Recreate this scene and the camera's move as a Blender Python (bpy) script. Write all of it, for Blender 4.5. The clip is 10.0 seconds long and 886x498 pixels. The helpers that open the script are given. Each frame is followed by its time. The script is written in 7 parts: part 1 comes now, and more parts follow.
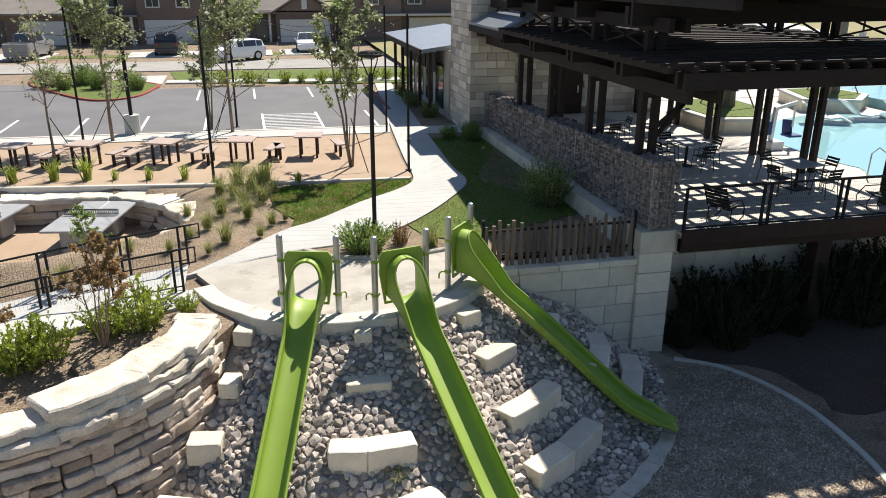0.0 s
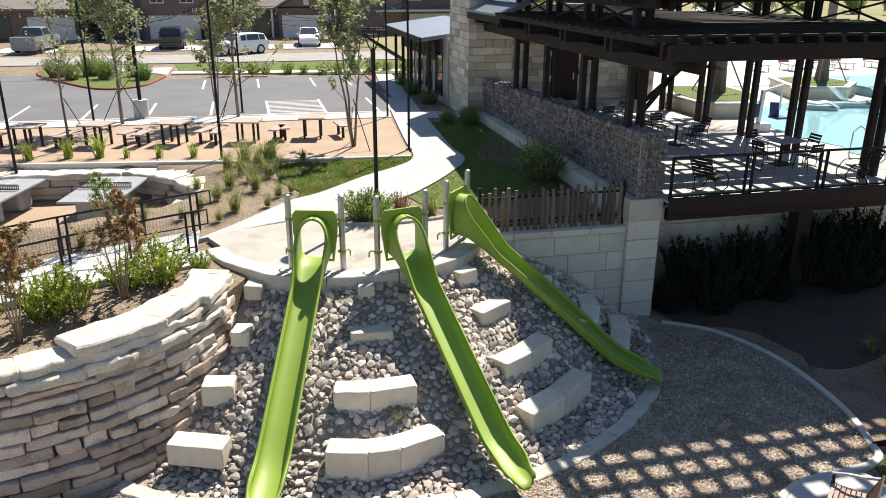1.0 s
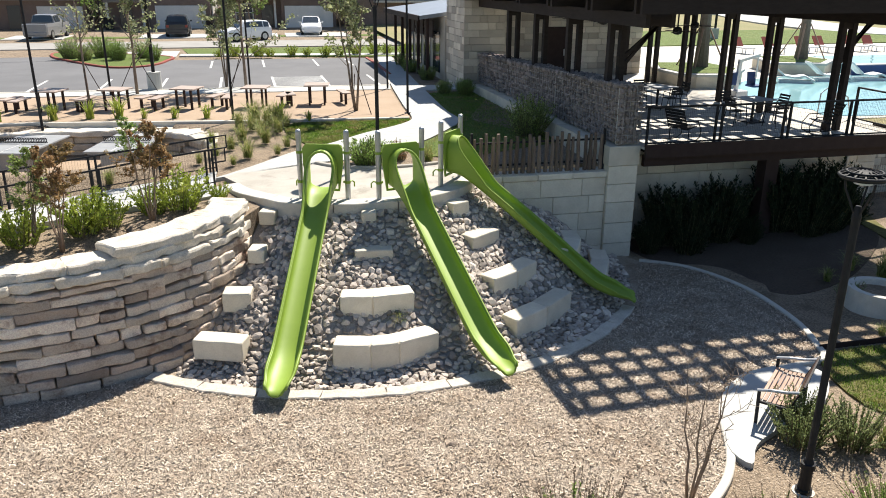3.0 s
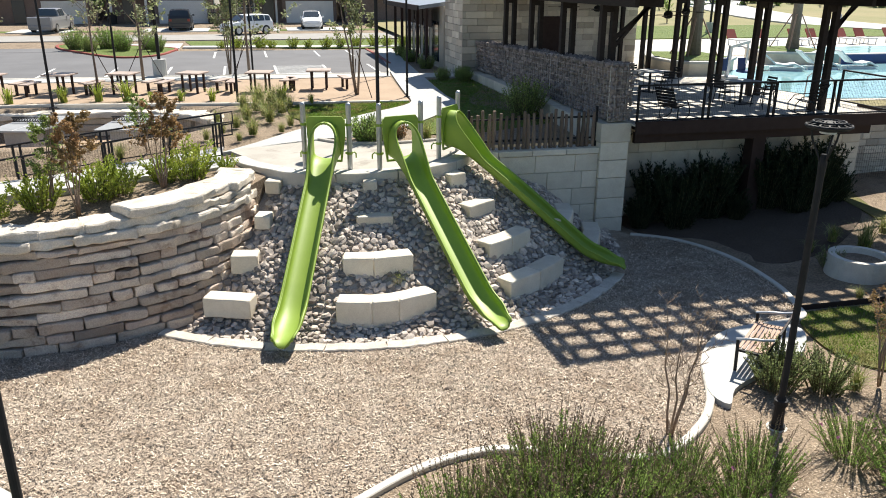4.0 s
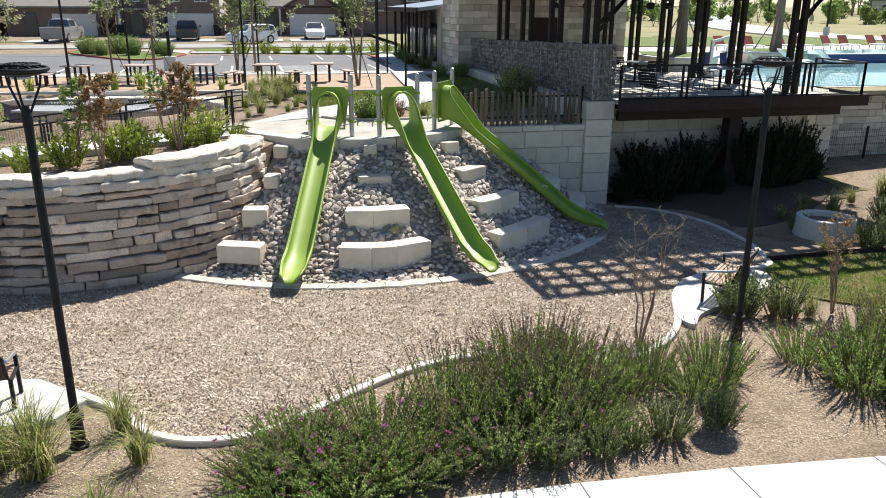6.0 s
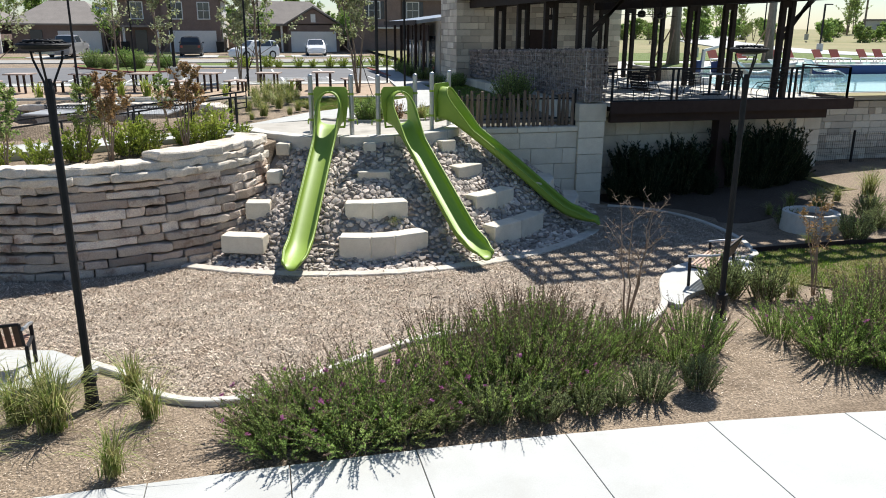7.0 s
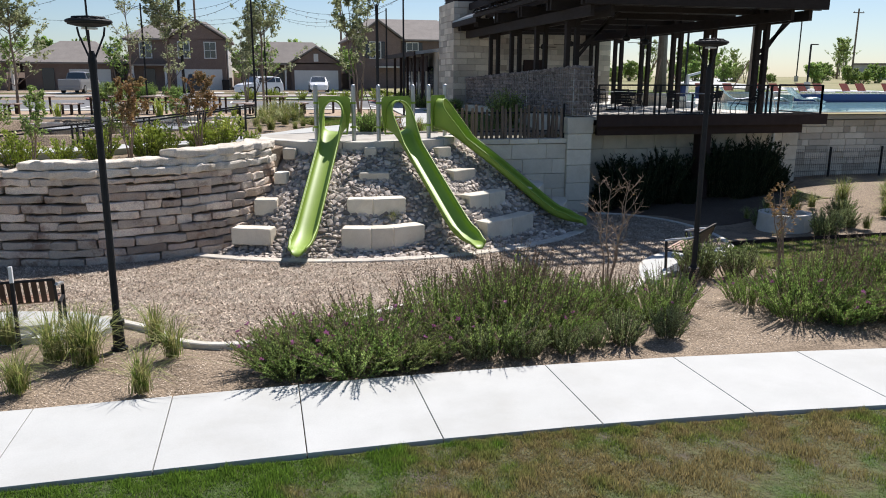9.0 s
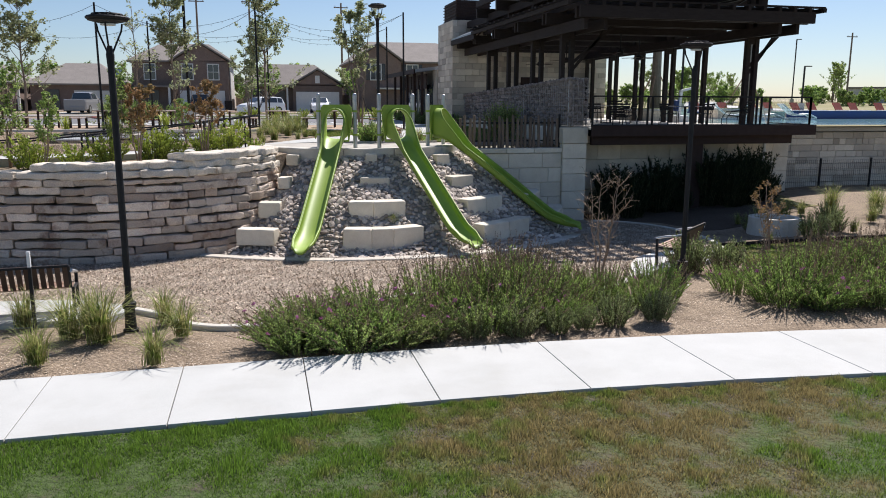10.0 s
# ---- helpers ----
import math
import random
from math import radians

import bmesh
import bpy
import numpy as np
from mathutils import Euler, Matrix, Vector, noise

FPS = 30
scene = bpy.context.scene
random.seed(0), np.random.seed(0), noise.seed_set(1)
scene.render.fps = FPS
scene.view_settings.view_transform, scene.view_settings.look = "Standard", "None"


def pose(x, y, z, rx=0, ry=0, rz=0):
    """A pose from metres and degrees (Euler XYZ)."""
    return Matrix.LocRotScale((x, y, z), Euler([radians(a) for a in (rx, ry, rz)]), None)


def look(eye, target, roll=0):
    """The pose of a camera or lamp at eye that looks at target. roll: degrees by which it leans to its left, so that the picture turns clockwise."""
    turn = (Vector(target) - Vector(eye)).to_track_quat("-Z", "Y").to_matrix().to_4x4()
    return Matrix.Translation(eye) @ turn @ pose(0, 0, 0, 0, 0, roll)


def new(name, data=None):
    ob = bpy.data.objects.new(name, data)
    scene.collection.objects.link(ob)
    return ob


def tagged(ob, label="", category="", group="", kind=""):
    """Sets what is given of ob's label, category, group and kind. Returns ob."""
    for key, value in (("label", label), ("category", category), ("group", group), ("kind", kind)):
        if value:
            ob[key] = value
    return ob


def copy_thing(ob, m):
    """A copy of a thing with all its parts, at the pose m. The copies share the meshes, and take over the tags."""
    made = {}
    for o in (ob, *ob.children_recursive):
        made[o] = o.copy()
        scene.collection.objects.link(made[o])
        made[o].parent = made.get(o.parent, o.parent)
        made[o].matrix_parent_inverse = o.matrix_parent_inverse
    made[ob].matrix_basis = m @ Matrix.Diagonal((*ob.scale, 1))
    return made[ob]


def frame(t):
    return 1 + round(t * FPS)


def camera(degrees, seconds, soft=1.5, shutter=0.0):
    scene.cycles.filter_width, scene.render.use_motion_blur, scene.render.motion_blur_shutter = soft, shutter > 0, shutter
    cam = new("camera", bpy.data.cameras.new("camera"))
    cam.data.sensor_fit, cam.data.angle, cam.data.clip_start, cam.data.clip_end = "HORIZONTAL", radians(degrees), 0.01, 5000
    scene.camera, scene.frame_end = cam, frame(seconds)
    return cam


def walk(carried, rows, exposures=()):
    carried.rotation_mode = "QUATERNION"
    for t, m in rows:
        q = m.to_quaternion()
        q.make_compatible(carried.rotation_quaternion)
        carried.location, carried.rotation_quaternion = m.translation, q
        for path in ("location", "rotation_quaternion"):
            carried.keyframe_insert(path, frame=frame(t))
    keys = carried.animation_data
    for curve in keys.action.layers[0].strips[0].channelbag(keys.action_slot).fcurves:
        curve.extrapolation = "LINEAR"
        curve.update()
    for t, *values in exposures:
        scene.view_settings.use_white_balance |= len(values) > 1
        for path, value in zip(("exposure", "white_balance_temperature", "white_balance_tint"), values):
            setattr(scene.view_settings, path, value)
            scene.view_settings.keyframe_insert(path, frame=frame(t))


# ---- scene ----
cam = camera(60.4, 10.0, soft=0.95)
METRES, EYE, TILT, LEAN, TURN = 10.5, 8.6, 0.0, 0.0, -13.3
ROWS = [
    (0.0, 0.0, 0.0, 0.0, 0.09, -19.91, -0.24),
    (0.5, 0.0013, -0.0556, -0.0252, 0.1, -19.82, -0.24),
    (1.0, 0.0041, -0.1117, -0.047, 0.1, -19.75, -0.24),
    (1.5, 0.0065, -0.1662, -0.067, 0.1, -19.69, -0.24),
    (2.0, 0.0095, -0.2194, -0.0901, 0.09, -19.63, -0.27),
    (2.5, 0.0128, -0.2705, -0.1139, 0.08, -19.58, -0.27),
    (4.0, 0.0191, -0.4161, -0.1821, 0.04, -19.48, -0.31),
    (4.5, 0.0226, -0.4609, -0.205, 0.05, -19.31, -0.31),
    (5.0, 0.026, -0.5068, -0.2296, 0.06, -19.01, -0.3),
    (5.5, 0.0297, -0.5504, -0.2561, 0.08, -18.48, -0.29),
    (6.0, 0.0337, -0.5908, -0.2822, 0.08, -17.74, -0.29),
    (7.5, 0.0456, -0.7043, -0.3516, 0.08, -15.38, -0.22),
    (8.0, 0.0477, -0.7428, -0.3748, 0.06, -14.55, -0.23),
    (8.5, 0.0504, -0.7785, -0.3972, 0.06, -13.66, -0.21),
    (9.0, 0.0533, -0.8127, -0.4201, 0.07, -12.73, -0.21),
    (9.5, 0.0561, -0.8466, -0.4434, 0.07, -11.8, -0.19),
    (10.0, 0.0572, -0.8787, -0.4668, 0.06, -10.84, -0.18),
]
walk(cam, [(t, pose(0, 0, EYE, TILT, LEAN, TURN) @ pose(METRES * x, METRES * y, METRES * z, 90 + pitch, roll, yaw)) for t, x, y, z, yaw, pitch, roll in ROWS],
     [(0.0, 0.62, 6750, 10), (0.6, 0.78, 6750, 10), (5.0, 0.80, 6650, 8), (7.5, 0.56, 6300, 9), (10.0, 0.45, 6300, 14)])

# ---- world, sun, exposure ----
SUN_DIR = Vector((0.57, 0.74, 1.17)).normalized()
world = bpy.data.worlds.new("sky_world")
scene.world = world
world.use_nodes = True
wn = world.node_tree.nodes
sky = wn.new("ShaderNodeTexSky")
sky.sky_type, sky.sun_disc = "NISHITA", False
sky.sun_elevation = math.asin(SUN_DIR.z)
sky.sun_rotation = math.atan2(SUN_DIR.x, SUN_DIR.y)
sky.altitude, sky.dust_density, sky.ozone_density = 200.0, 0.45, 3.5
sky.air_density = 0.95
wn["Background"].inputs["Strength"].default_value = 0.073
world.node_tree.links.new(sky.outputs[0], wn["Background"].inputs[0])
sun = new("sun", bpy.data.lights.new("sun", "SUN"))
sun.data.energy, sun.data.angle, sun.data.color = 5.0, radians(0.53), (1.0, 0.945, 0.87)
sun.matrix_world = look((0, 0, 40), Vector((0, 0, 40)) - SUN_DIR)
rnd = random.Random(7)


# ---- materials ----
def mat(name, c1, c2=None, rough=0.8, scale=3.0, fine=40.0, bump=0.3, dist=0.01, metal=0.0, rand=0.0, island=0.0,
        fine_mix=0.25, spec=0.35, stain=None, stain_scale=1.2, stain_amt=0.0, stain_ramp=(0.52, 0.72), stretch=(1, 1, 1), shift=(0, 0, 0), patches=(), fine_ramp=(0.3, 0.7), odd=None, ramp=(0.35, 0.65), trans=0.0):
    m = bpy.data.materials.new(name)
    m.use_nodes = True
    n, l = m.node_tree.nodes, m.node_tree.links
    p = n["Principled BSDF"]
    p.inputs["Roughness"].default_value = rough
    p.inputs["Metallic"].default_value = metal
    p.inputs["Specular IOR Level"].default_value = spec
    geo = n.new("ShaderNodeNewGeometry")
    mp = n.new("ShaderNodeMapping")
    mp.inputs["Scale"].default_value, mp.inputs["Location"].default_value = stretch, shift
    l.new(geo.outputs["Position"], mp.inputs["Vector"])

    def noise_tex(sc, det=5.0, ro=0.6):
        t = n.new("ShaderNodeTexNoise")
        t.inputs["Scale"].default_value, t.inputs["Detail"].default_value, t.inputs["Roughness"].default_value = sc, det, ro
        l.new(mp.outputs[0], t.inputs["Vector"])
        return t

    def mix(fac, a, b, mode="MIX"):
        x = n.new("ShaderNodeMix")
        x.data_type, x.blend_type = "RGBA", mode
        for sock, v in ((x.inputs[0], fac), (x.inputs[6], a), (x.inputs[7], b)):
            if isinstance(v, (int, float)):
                sock.default_value = v
            elif isinstance(v, tuple):
                sock.default_value = (*v, 1)
            else:
                l.new(v, sock)
        return x.outputs[2]

    def ramp_node(src, a, b):
        r = n.new("ShaderNodeMapRange")
        r.inputs["From Min"].default_value, r.inputs["From Max"].default_value = a, b
        l.new(src, r.inputs["Value"])
        return r.outputs[0]

    c2 = c2 or tuple(v * 0.8 for v in c1)
    big = noise_tex(scale).outputs[0]
    for px, py, pr, amt in patches:
        dist_node = n.new("ShaderNodeVectorMath")
        dist_node.operation = "DISTANCE"
        dist_node.inputs[1].default_value = (px, py, 0.2)
        l.new(geo.outputs["Position"], dist_node.inputs[0])
        fall = n.new("ShaderNodeMapRange")
        fall.interpolation_type = "SMOOTHSTEP"
        fall.inputs["From Max"].default_value, fall.inputs["To Min"].default_value, fall.inputs["To Max"].default_value = pr, amt, 0.0
        l.new(dist_node.outputs["Value"], fall.inputs["Value"])
        plus = n.new("ShaderNodeMath")
        l.new(big, plus.inputs[0])
        l.new(fall.outputs[0], plus.inputs[1])
        big = plus.outputs[0]
    col = mix(ramp_node(big, *ramp), c1, c2)
    fn = noise_tex(fine, 4.0)
    col = mix(fine_mix, col, mix(ramp_node(fn.outputs[0], *fine_ramp), tuple(v * 0.45 for v in c1), tuple(min(1, v * 1.35) for v in c1)))
    if stain:
        col = mix(ramp_node(noise_tex(stain_scale, 8.0, 0.7).outputs[0], *stain_ramp), col, mix(stain_amt, col, stain))
    if odd:
        spin = n.new("ShaderNodeMath")
        spin.operation = "MULTIPLY"
        spin.inputs[1].default_value = 17.3
        l.new(n.new("ShaderNodeObjectInfo").outputs["Random"], spin.inputs[0])
        frac = n.new("ShaderNodeMath")
        frac.operation = "FRACT"
        l.new(spin.outputs[0], frac.inputs[0])
        col = mix(ramp_node(frac.outputs[0], 0.45, 1.0), col, mix(0.5, col, odd))
    if rand or island:
        hs = n.new("ShaderNodeHueSaturation")
        mr = n.new("ShaderNodeMapRange")
        src = n.new("ShaderNodeObjectInfo").outputs["Random"] if rand else geo.outputs["Random Per Island"]
        amt = rand or island
        mr.inputs["To Min"].default_value, mr.inputs["To Max"].default_value = 1 - amt, 1 + amt
        l.new(src, mr.inputs["Value"])
        l.new(mr.outputs[0], hs.inputs["Value"])
        l.new(col, hs.inputs["Color"])
        col = hs.outputs[0]
    l.new(col, p.inputs["Base Color"])
    if bump:
        b = n.new("ShaderNodeBump")
        b.inputs["Strength"].default_value, b.inputs["Distance"].default_value = bump, dist
        l.new(fn.outputs[0], b.inputs["Height"])
        l.new(b.outputs[0], p.inputs["Normal"])
    if trans:
        tr = n.new("ShaderNodeBsdfTranslucent")
        l.new(col, tr.inputs["Color"])
        ms = n.new("ShaderNodeMixShader")
        ms.inputs[0].default_value = trans
        l.new(p.outputs[0], ms.inputs[1])
        l.new(tr.outputs[0], ms.inputs[2])
        l.new(ms.outputs[0], n["Material Output"].inputs["Surface"])
    return m


MULCH = mat("wood_chip_mulch", (0.43, 0.36, 0.285), (0.31, 0.25, 0.19), 0.95, 0.9, 30, 1.0, 0.03, fine_mix=0.8, stain=(0.20, 0.135, 0.085), stain_amt=0.7, stain_scale=0.7, stain_ramp=(0.47, 0.66), fine_ramp=(0.4, 0.6))
SOIL = mat("bark_mulch_soil", (0.31, 0.24, 0.17), (0.17, 0.125, 0.085), 0.95, 0.8, 28, 1.0, 0.03, fine_mix=0.7, fine_ramp=(0.4, 0.6), stain=(0.12, 0.085, 0.055), stain_amt=0.5, stain_scale=1.6, stain_ramp=(0.5, 0.66))
CHIP = mat("wood_chip", (0.60, 0.51, 0.41), (0.30, 0.22, 0.155), 0.9, 2.2, 60, 0.2, 0.004, island=0.65)
WORN = ((2.3, -1.9, 2.2, 0.17), (4.6, -1.7, 1.9, 0.15), (0.9, -2.4, 1.5, 0.10), (2.6, -3.6, 1.8, 0.10), (-3.4, -1.6, 2.8, -0.30), (-1.6, -3.0, 1.6, -0.10), (5.6, -3.0, 1.4, -0.06))
GRASS = mat("turf", (0.055, 0.085, 0.02), (0.14, 0.098, 0.055), 0.9, 1.9, 11, 1.0, 0.06, fine_mix=0.55, ramp=(0.45, 0.66), patches=WORN, stain=(0.085, 0.066, 0.05), stain_amt=0.8, stain_scale=2.3, stain_ramp=(0.5, 0.62))
LAWN = mat("green_turf", (0.115, 0.17, 0.032), (0.16, 0.185, 0.05), 0.9, 0.7, 16, 1.0, 0.06, fine_mix=0.5, fine_ramp=(0.38, 0.62))
LAWN_DRY = mat("browning_turf", (0.125, 0.135, 0.035), (0.215, 0.15, 0.07), 0.9, 0.8, 16, 1.0, 0.06, fine_mix=0.5, fine_ramp=(0.38, 0.62))
BLADE = mat("grass_blade", (0.15, 0.25, 0.035), (0.36, 0.255, 0.135), 0.7, 1.9, 30, 0, island=0.55, trans=0.45, ramp=(0.45, 0.66), patches=WORN)
CONC = mat("pale_concrete", (0.505, 0.51, 0.49), (0.45, 0.455, 0.435), 0.85, 1.3, 60, 0.15, 0.004, fine_mix=0.14, stain=(0.39, 0.38, 0.345), stain_amt=0.35)
CONC_GREY = mat("grey_flagstone", (0.47, 0.44, 0.39), (0.36, 0.335, 0.29), 0.8, 1.4, 40, 0.2, 0.006, fine_mix=0.2, stain=(0.20, 0.175, 0.145), stain_amt=0.5, stain_scale=1.1, stain_ramp=(0.53, 0.62))
CURB = mat("curb_concrete", (0.64, 0.61, 0.54), (0.54, 0.51, 0.45), 0.85, 2.5, 50, 0.3, 0.006, fine_mix=0.2, stain=(0.25, 0.22, 0.18), stain_amt=0.4)
LIME = mat("limestone_block", (0.77, 0.70, 0.575), (0.66, 0.59, 0.475), 0.88, 2.5, 45, 0.35, 0.008, rand=0.12, fine_mix=0.2, stain=(0.46, 0.34, 0.21), stain_amt=0.2)
SLAB = mat("ledge_stone", (0.86, 0.71, 0.585), (0.66, 0.50, 0.405), 0.9, 2.6, 40, 1.0, 0.035, rand=0.36, fine_mix=0.42, odd=(0.24, 0.145, 0.10), stain=(0.27, 0.155, 0.11), stain_amt=0.75, stain_scale=1.9, stain_ramp=(0.53, 0.64))
CAP = mat("pale_cap_stone", (0.74, 0.67, 0.57), (0.60, 0.53, 0.435), 0.9, 2.5, 35, 0.7, 0.02, rand=0.10, fine_mix=0.35, stain=(0.34, 0.27, 0.19), stain_amt=0.55)
COBBLE = mat("river_cobble", (0.56, 0.495, 0.425), (0.36, 0.30, 0.265), 0.85, 3.5, 50, 0.5, 0.012, rand=0.5, fine_mix=0.3)
COBBLES = mat("river_cobbles", (0.56, 0.495, 0.425), (0.36, 0.30, 0.265), 0.85, 3.5, 50, 0.5, 0.012, island=0.5, fine_mix=0.3)
GABROCK = mat("dark_gabion_rock", (0.31, 0.265, 0.245), (0.19, 0.165, 0.155), 0.85, 5, 40, 0.5, 0.01, island=0.4, fine_mix=0.3)
ASHLAR = mat("ashlar_limestone", (0.68, 0.625, 0.525), (0.57, 0.515, 0.425), 0.9, 2, 40, 0.4, 0.008, rand=0.24, fine_mix=0.3, odd=(0.27, 0.21, 0.165))
GREEN = mat("lime_green_plastic", (0.265, 0.385, 0.05), (0.235, 0.35, 0.042), 0.5, 1.5, 90, 0.03, 0.002, fine_mix=0.04, spec=0.5)
STEEL = mat("galvanized_post", (0.50, 0.51, 0.52), (0.42, 0.43, 0.44), 0.42, 4, 60, 0.05, 0.002, metal=0.85, fine_mix=0.1)
BLACK = mat("black_powder_coat", (0.018, 0.018, 0.020), (0.026, 0.026, 0.028), 0.6, 6, 80, 0.05, 0.001, fine_mix=0.1, spec=0.2)
BROWN = mat("dark_brown_steel", (0.038, 0.023, 0.020), (0.050, 0.032, 0.028), 0.65, 4, 50, 0.1, 0.002, fine_mix=0.2, spec=0.2)
TIMBER = mat("dark_stained_timber", (0.040, 0.031, 0.028), (0.026, 0.020, 0.018), 0.75, 3, 30, 0.3, 0.005, fine_mix=0.3, stretch=(1, 1, 4), spec=0.2)
CEDAR = mat("weathered_cedar_stake", (0.21, 0.155, 0.12), (0.12, 0.09, 0.07), 0.85, 4, 30, 0.5, 0.008, rand=0.35, fine_mix=0.35, stretch=(3, 3, 0.5))
WOODSLAT = mat("reddish_wood_slat", (0.40, 0.26, 0.19), (0.30, 0.19, 0.13), 0.6, 4, 40, 0.2, 0.003, rand=0.2, fine_mix=0.25)
# bench back slats: darker copy of the slat wood, shade put into the colour
SHADE_SLAT = mat("shade_dark_slat", (0.085, 0.048, 0.034), (0.06, 0.034, 0.025), 0.6, 4, 40, 0.2, 0.003, rand=0.2, fine_mix=0.25)
FLAG = mat("pale_flagstone", (0.62, 0.575, 0.50), (0.47, 0.425, 0.36), 0.88, 2.2, 30, 0.5, 0.012, fine_mix=0.35, stain=(0.30, 0.235, 0.17), stain_amt=0.55, stain_scale=2.5)
STALK = mat("green_brown_stalk", (0.11, 0.115, 0.05), (0.15, 0.11, 0.07), 0.85, 8, 60, 0.2, 0.004, fine_mix=0.3)
DECKM = mat("concrete_deck", (0.60, 0.57, 0.51), (0.52, 0.49, 0.43), 0.8, 1.2, 45, 0.15, 0.004, fine_mix=0.15)
STREETM = mat("pale_street_concrete", (0.37, 0.355, 0.33), (0.29, 0.28, 0.26), 0.9, 0.8, 30, 0.2, 0.004, fine_mix=0.2)
ASPHALT = mat("asphalt", (0.175, 0.175, 0.18), (0.14, 0.14, 0.145), 0.9, 0.5, 40, 0.3, 0.006, fine_mix=0.2)
REDGRAVEL = mat("decomposed_granite", (0.43, 0.325, 0.235), (0.36, 0.265, 0.185), 0.95, 0.9, 35, 0.5, 0.01, fine_mix=0.3)
PAINT = mat("white_road_paint", (0.75, 0.75, 0.73), (0.6, 0.6, 0.58), 0.7, 3, 40, 0.1, 0.002)
REDPAINT = mat("red_curb_paint", (0.33, 0.07, 0.05), (0.25, 0.07, 0.05), 0.7, 3, 40, 0.1, 0.002)
BRICK = mat("brown_brick", (0.225, 0.165, 0.14), (0.165, 0.12, 0.105), 0.9, 2, 25, 0.4, 0.01, fine_mix=0.45, rand=0.15, stain=(0.30, 0.25, 0.22), stain_amt=0.4, stain_scale=4.0)
ROOF = mat("asphalt_shingle", (0.25, 0.225, 0.205), (0.19, 0.17, 0.155), 0.95, 1.2, 20, 0.5, 0.01, fine_mix=0.4, rand=0.12)
SIDING = mat("pale_siding", (0.60, 0.585, 0.55), (0.53, 0.515, 0.48), 0.7, 1, 30, 0.1, 0.004, stretch=(0.2, 0.2, 4), rand=0.1)
GARAGE = mat("white_garage_door", (0.72, 0.71, 0.69), (0.66, 0.65, 0.63), 0.5, 1, 30, 0.05, 0.002)
METALROOF = mat("standing_seam_roof", (0.30, 0.33, 0.37), (0.25, 0.28, 0.31), 0.4, 1.5, 30, 0.05, 0.003, metal=0.5)
BARK = mat("grey_brown_bark", (0.25, 0.20, 0.16), (0.15, 0.12, 0.095), 0.95, 8, 60, 0.6, 0.01, fine_mix=0.4)
TWIG = mat("reddish_bare_twig", (0.34, 0.255, 0.19), (0.23, 0.165, 0.12), 0.9, 8, 60, 0.3, 0.004, fine_mix=0.3)
LEAF = mat("tree_leaf", (0.27, 0.315, 0.15), (0.40, 0.41, 0.25), 0.55, 1.5, 20, 0, island=0.45, trans=0.5)
LEAF_BRIGHT = mat("bright_shrub_leaf", (0.28, 0.37, 0.05), (0.42, 0.45, 0.09), 0.5, 2, 20, 0, island=0.35, trans=0.3)
LEAF_OLIVE = mat("olive_sage_leaf", (0.205, 0.335, 0.072), (0.36, 0.44, 0.145), 0.6, 1.5, 20, 0, island=0.55, trans=0.45, odd=(0.27, 0.26, 0.11))
LEAF_GREY = mat("grey_green_leaf", (0.21, 0.27, 0.10), (0.33, 0.36, 0.17), 0.65, 1.5, 20, 0, island=0.5, trans=0.4)
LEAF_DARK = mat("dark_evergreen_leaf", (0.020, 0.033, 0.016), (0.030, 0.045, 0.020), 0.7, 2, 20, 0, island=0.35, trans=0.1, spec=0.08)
LEAF_RUST = mat("rust_dry_leaf", (0.36, 0.20, 0.09), (0.28, 0.23, 0.10), 0.7, 2, 20, 0, island=0.4, trans=0.3)
SPIKE = mat("dry_flower_spike", (0.25, 0.165, 0.125), (0.19, 0.16, 0.09), 0.8, 3, 20, 0, island=0.35, trans=0.2)
GRASSTUFT = mat("ornamental_grass_blade", (0.19, 0.26, 0.05), (0.52, 0.45, 0.21), 0.6, 9.0, 20, 0, island=0.5, trans=0.35, ramp=(0.42, 0.60))
PINK = mat("pink_flower", (0.50, 0.17, 0.33), (0.44, 0.20, 0.38), 0.6, 5, 30, 0, island=0.3, trans=0.3)
TABLEGREY = mat("grey_composite_top", (0.36, 0.37, 0.38), (0.30, 0.31, 0.32), 0.55, 3, 40, 0.05, 0.002)
TANTOP = mat("tan_table_top", (0.46, 0.37, 0.32), (0.39, 0.31, 0.265), 0.6, 3, 40, 0.05, 0.002)
CAR_WHITE = mat("white_car_paint", (0.75, 0.76, 0.77), (0.72, 0.73, 0.74), 0.25, 1, 10, 0, fine_mix=0.02, spec=0.6)
CAR_DARK = mat("dark_car_paint", (0.03, 0.034, 0.042), (0.03, 0.034, 0.042), 0.2, 1, 10, 0, fine_mix=0.02, spec=0.6)
CAR_GREY = mat("grey_car_paint", (0.25, 0.25, 0.255), (0.25, 0.25, 0.255), 0.25, 1, 10, 0, fine_mix=0.02, spec=0.6)
RUBBER = mat("tyre_rubber", (0.02, 0.02, 0.02), (0.03, 0.03, 0.03), 0.85, 8, 60, 0.1, 0.002)
WINDOW = mat("dark_window_glass", (0.03, 0.04, 0.05), (0.045, 0.055, 0.065), 0.08, 1, 10, 0, fine_mix=0.02, spec=0.8)
PLASTIC_WHITE = mat("white_plastic", (0.78, 0.79, 0.79), (0.72, 0.73, 0.73), 0.4, 2, 40, 0.02, 0.001)
PLASTIC_BLUE = mat("navy_plastic_seat", (0.02, 0.05, 0.19), (0.025, 0.055, 0.16), 0.4, 2, 40, 0.02, 0.001)
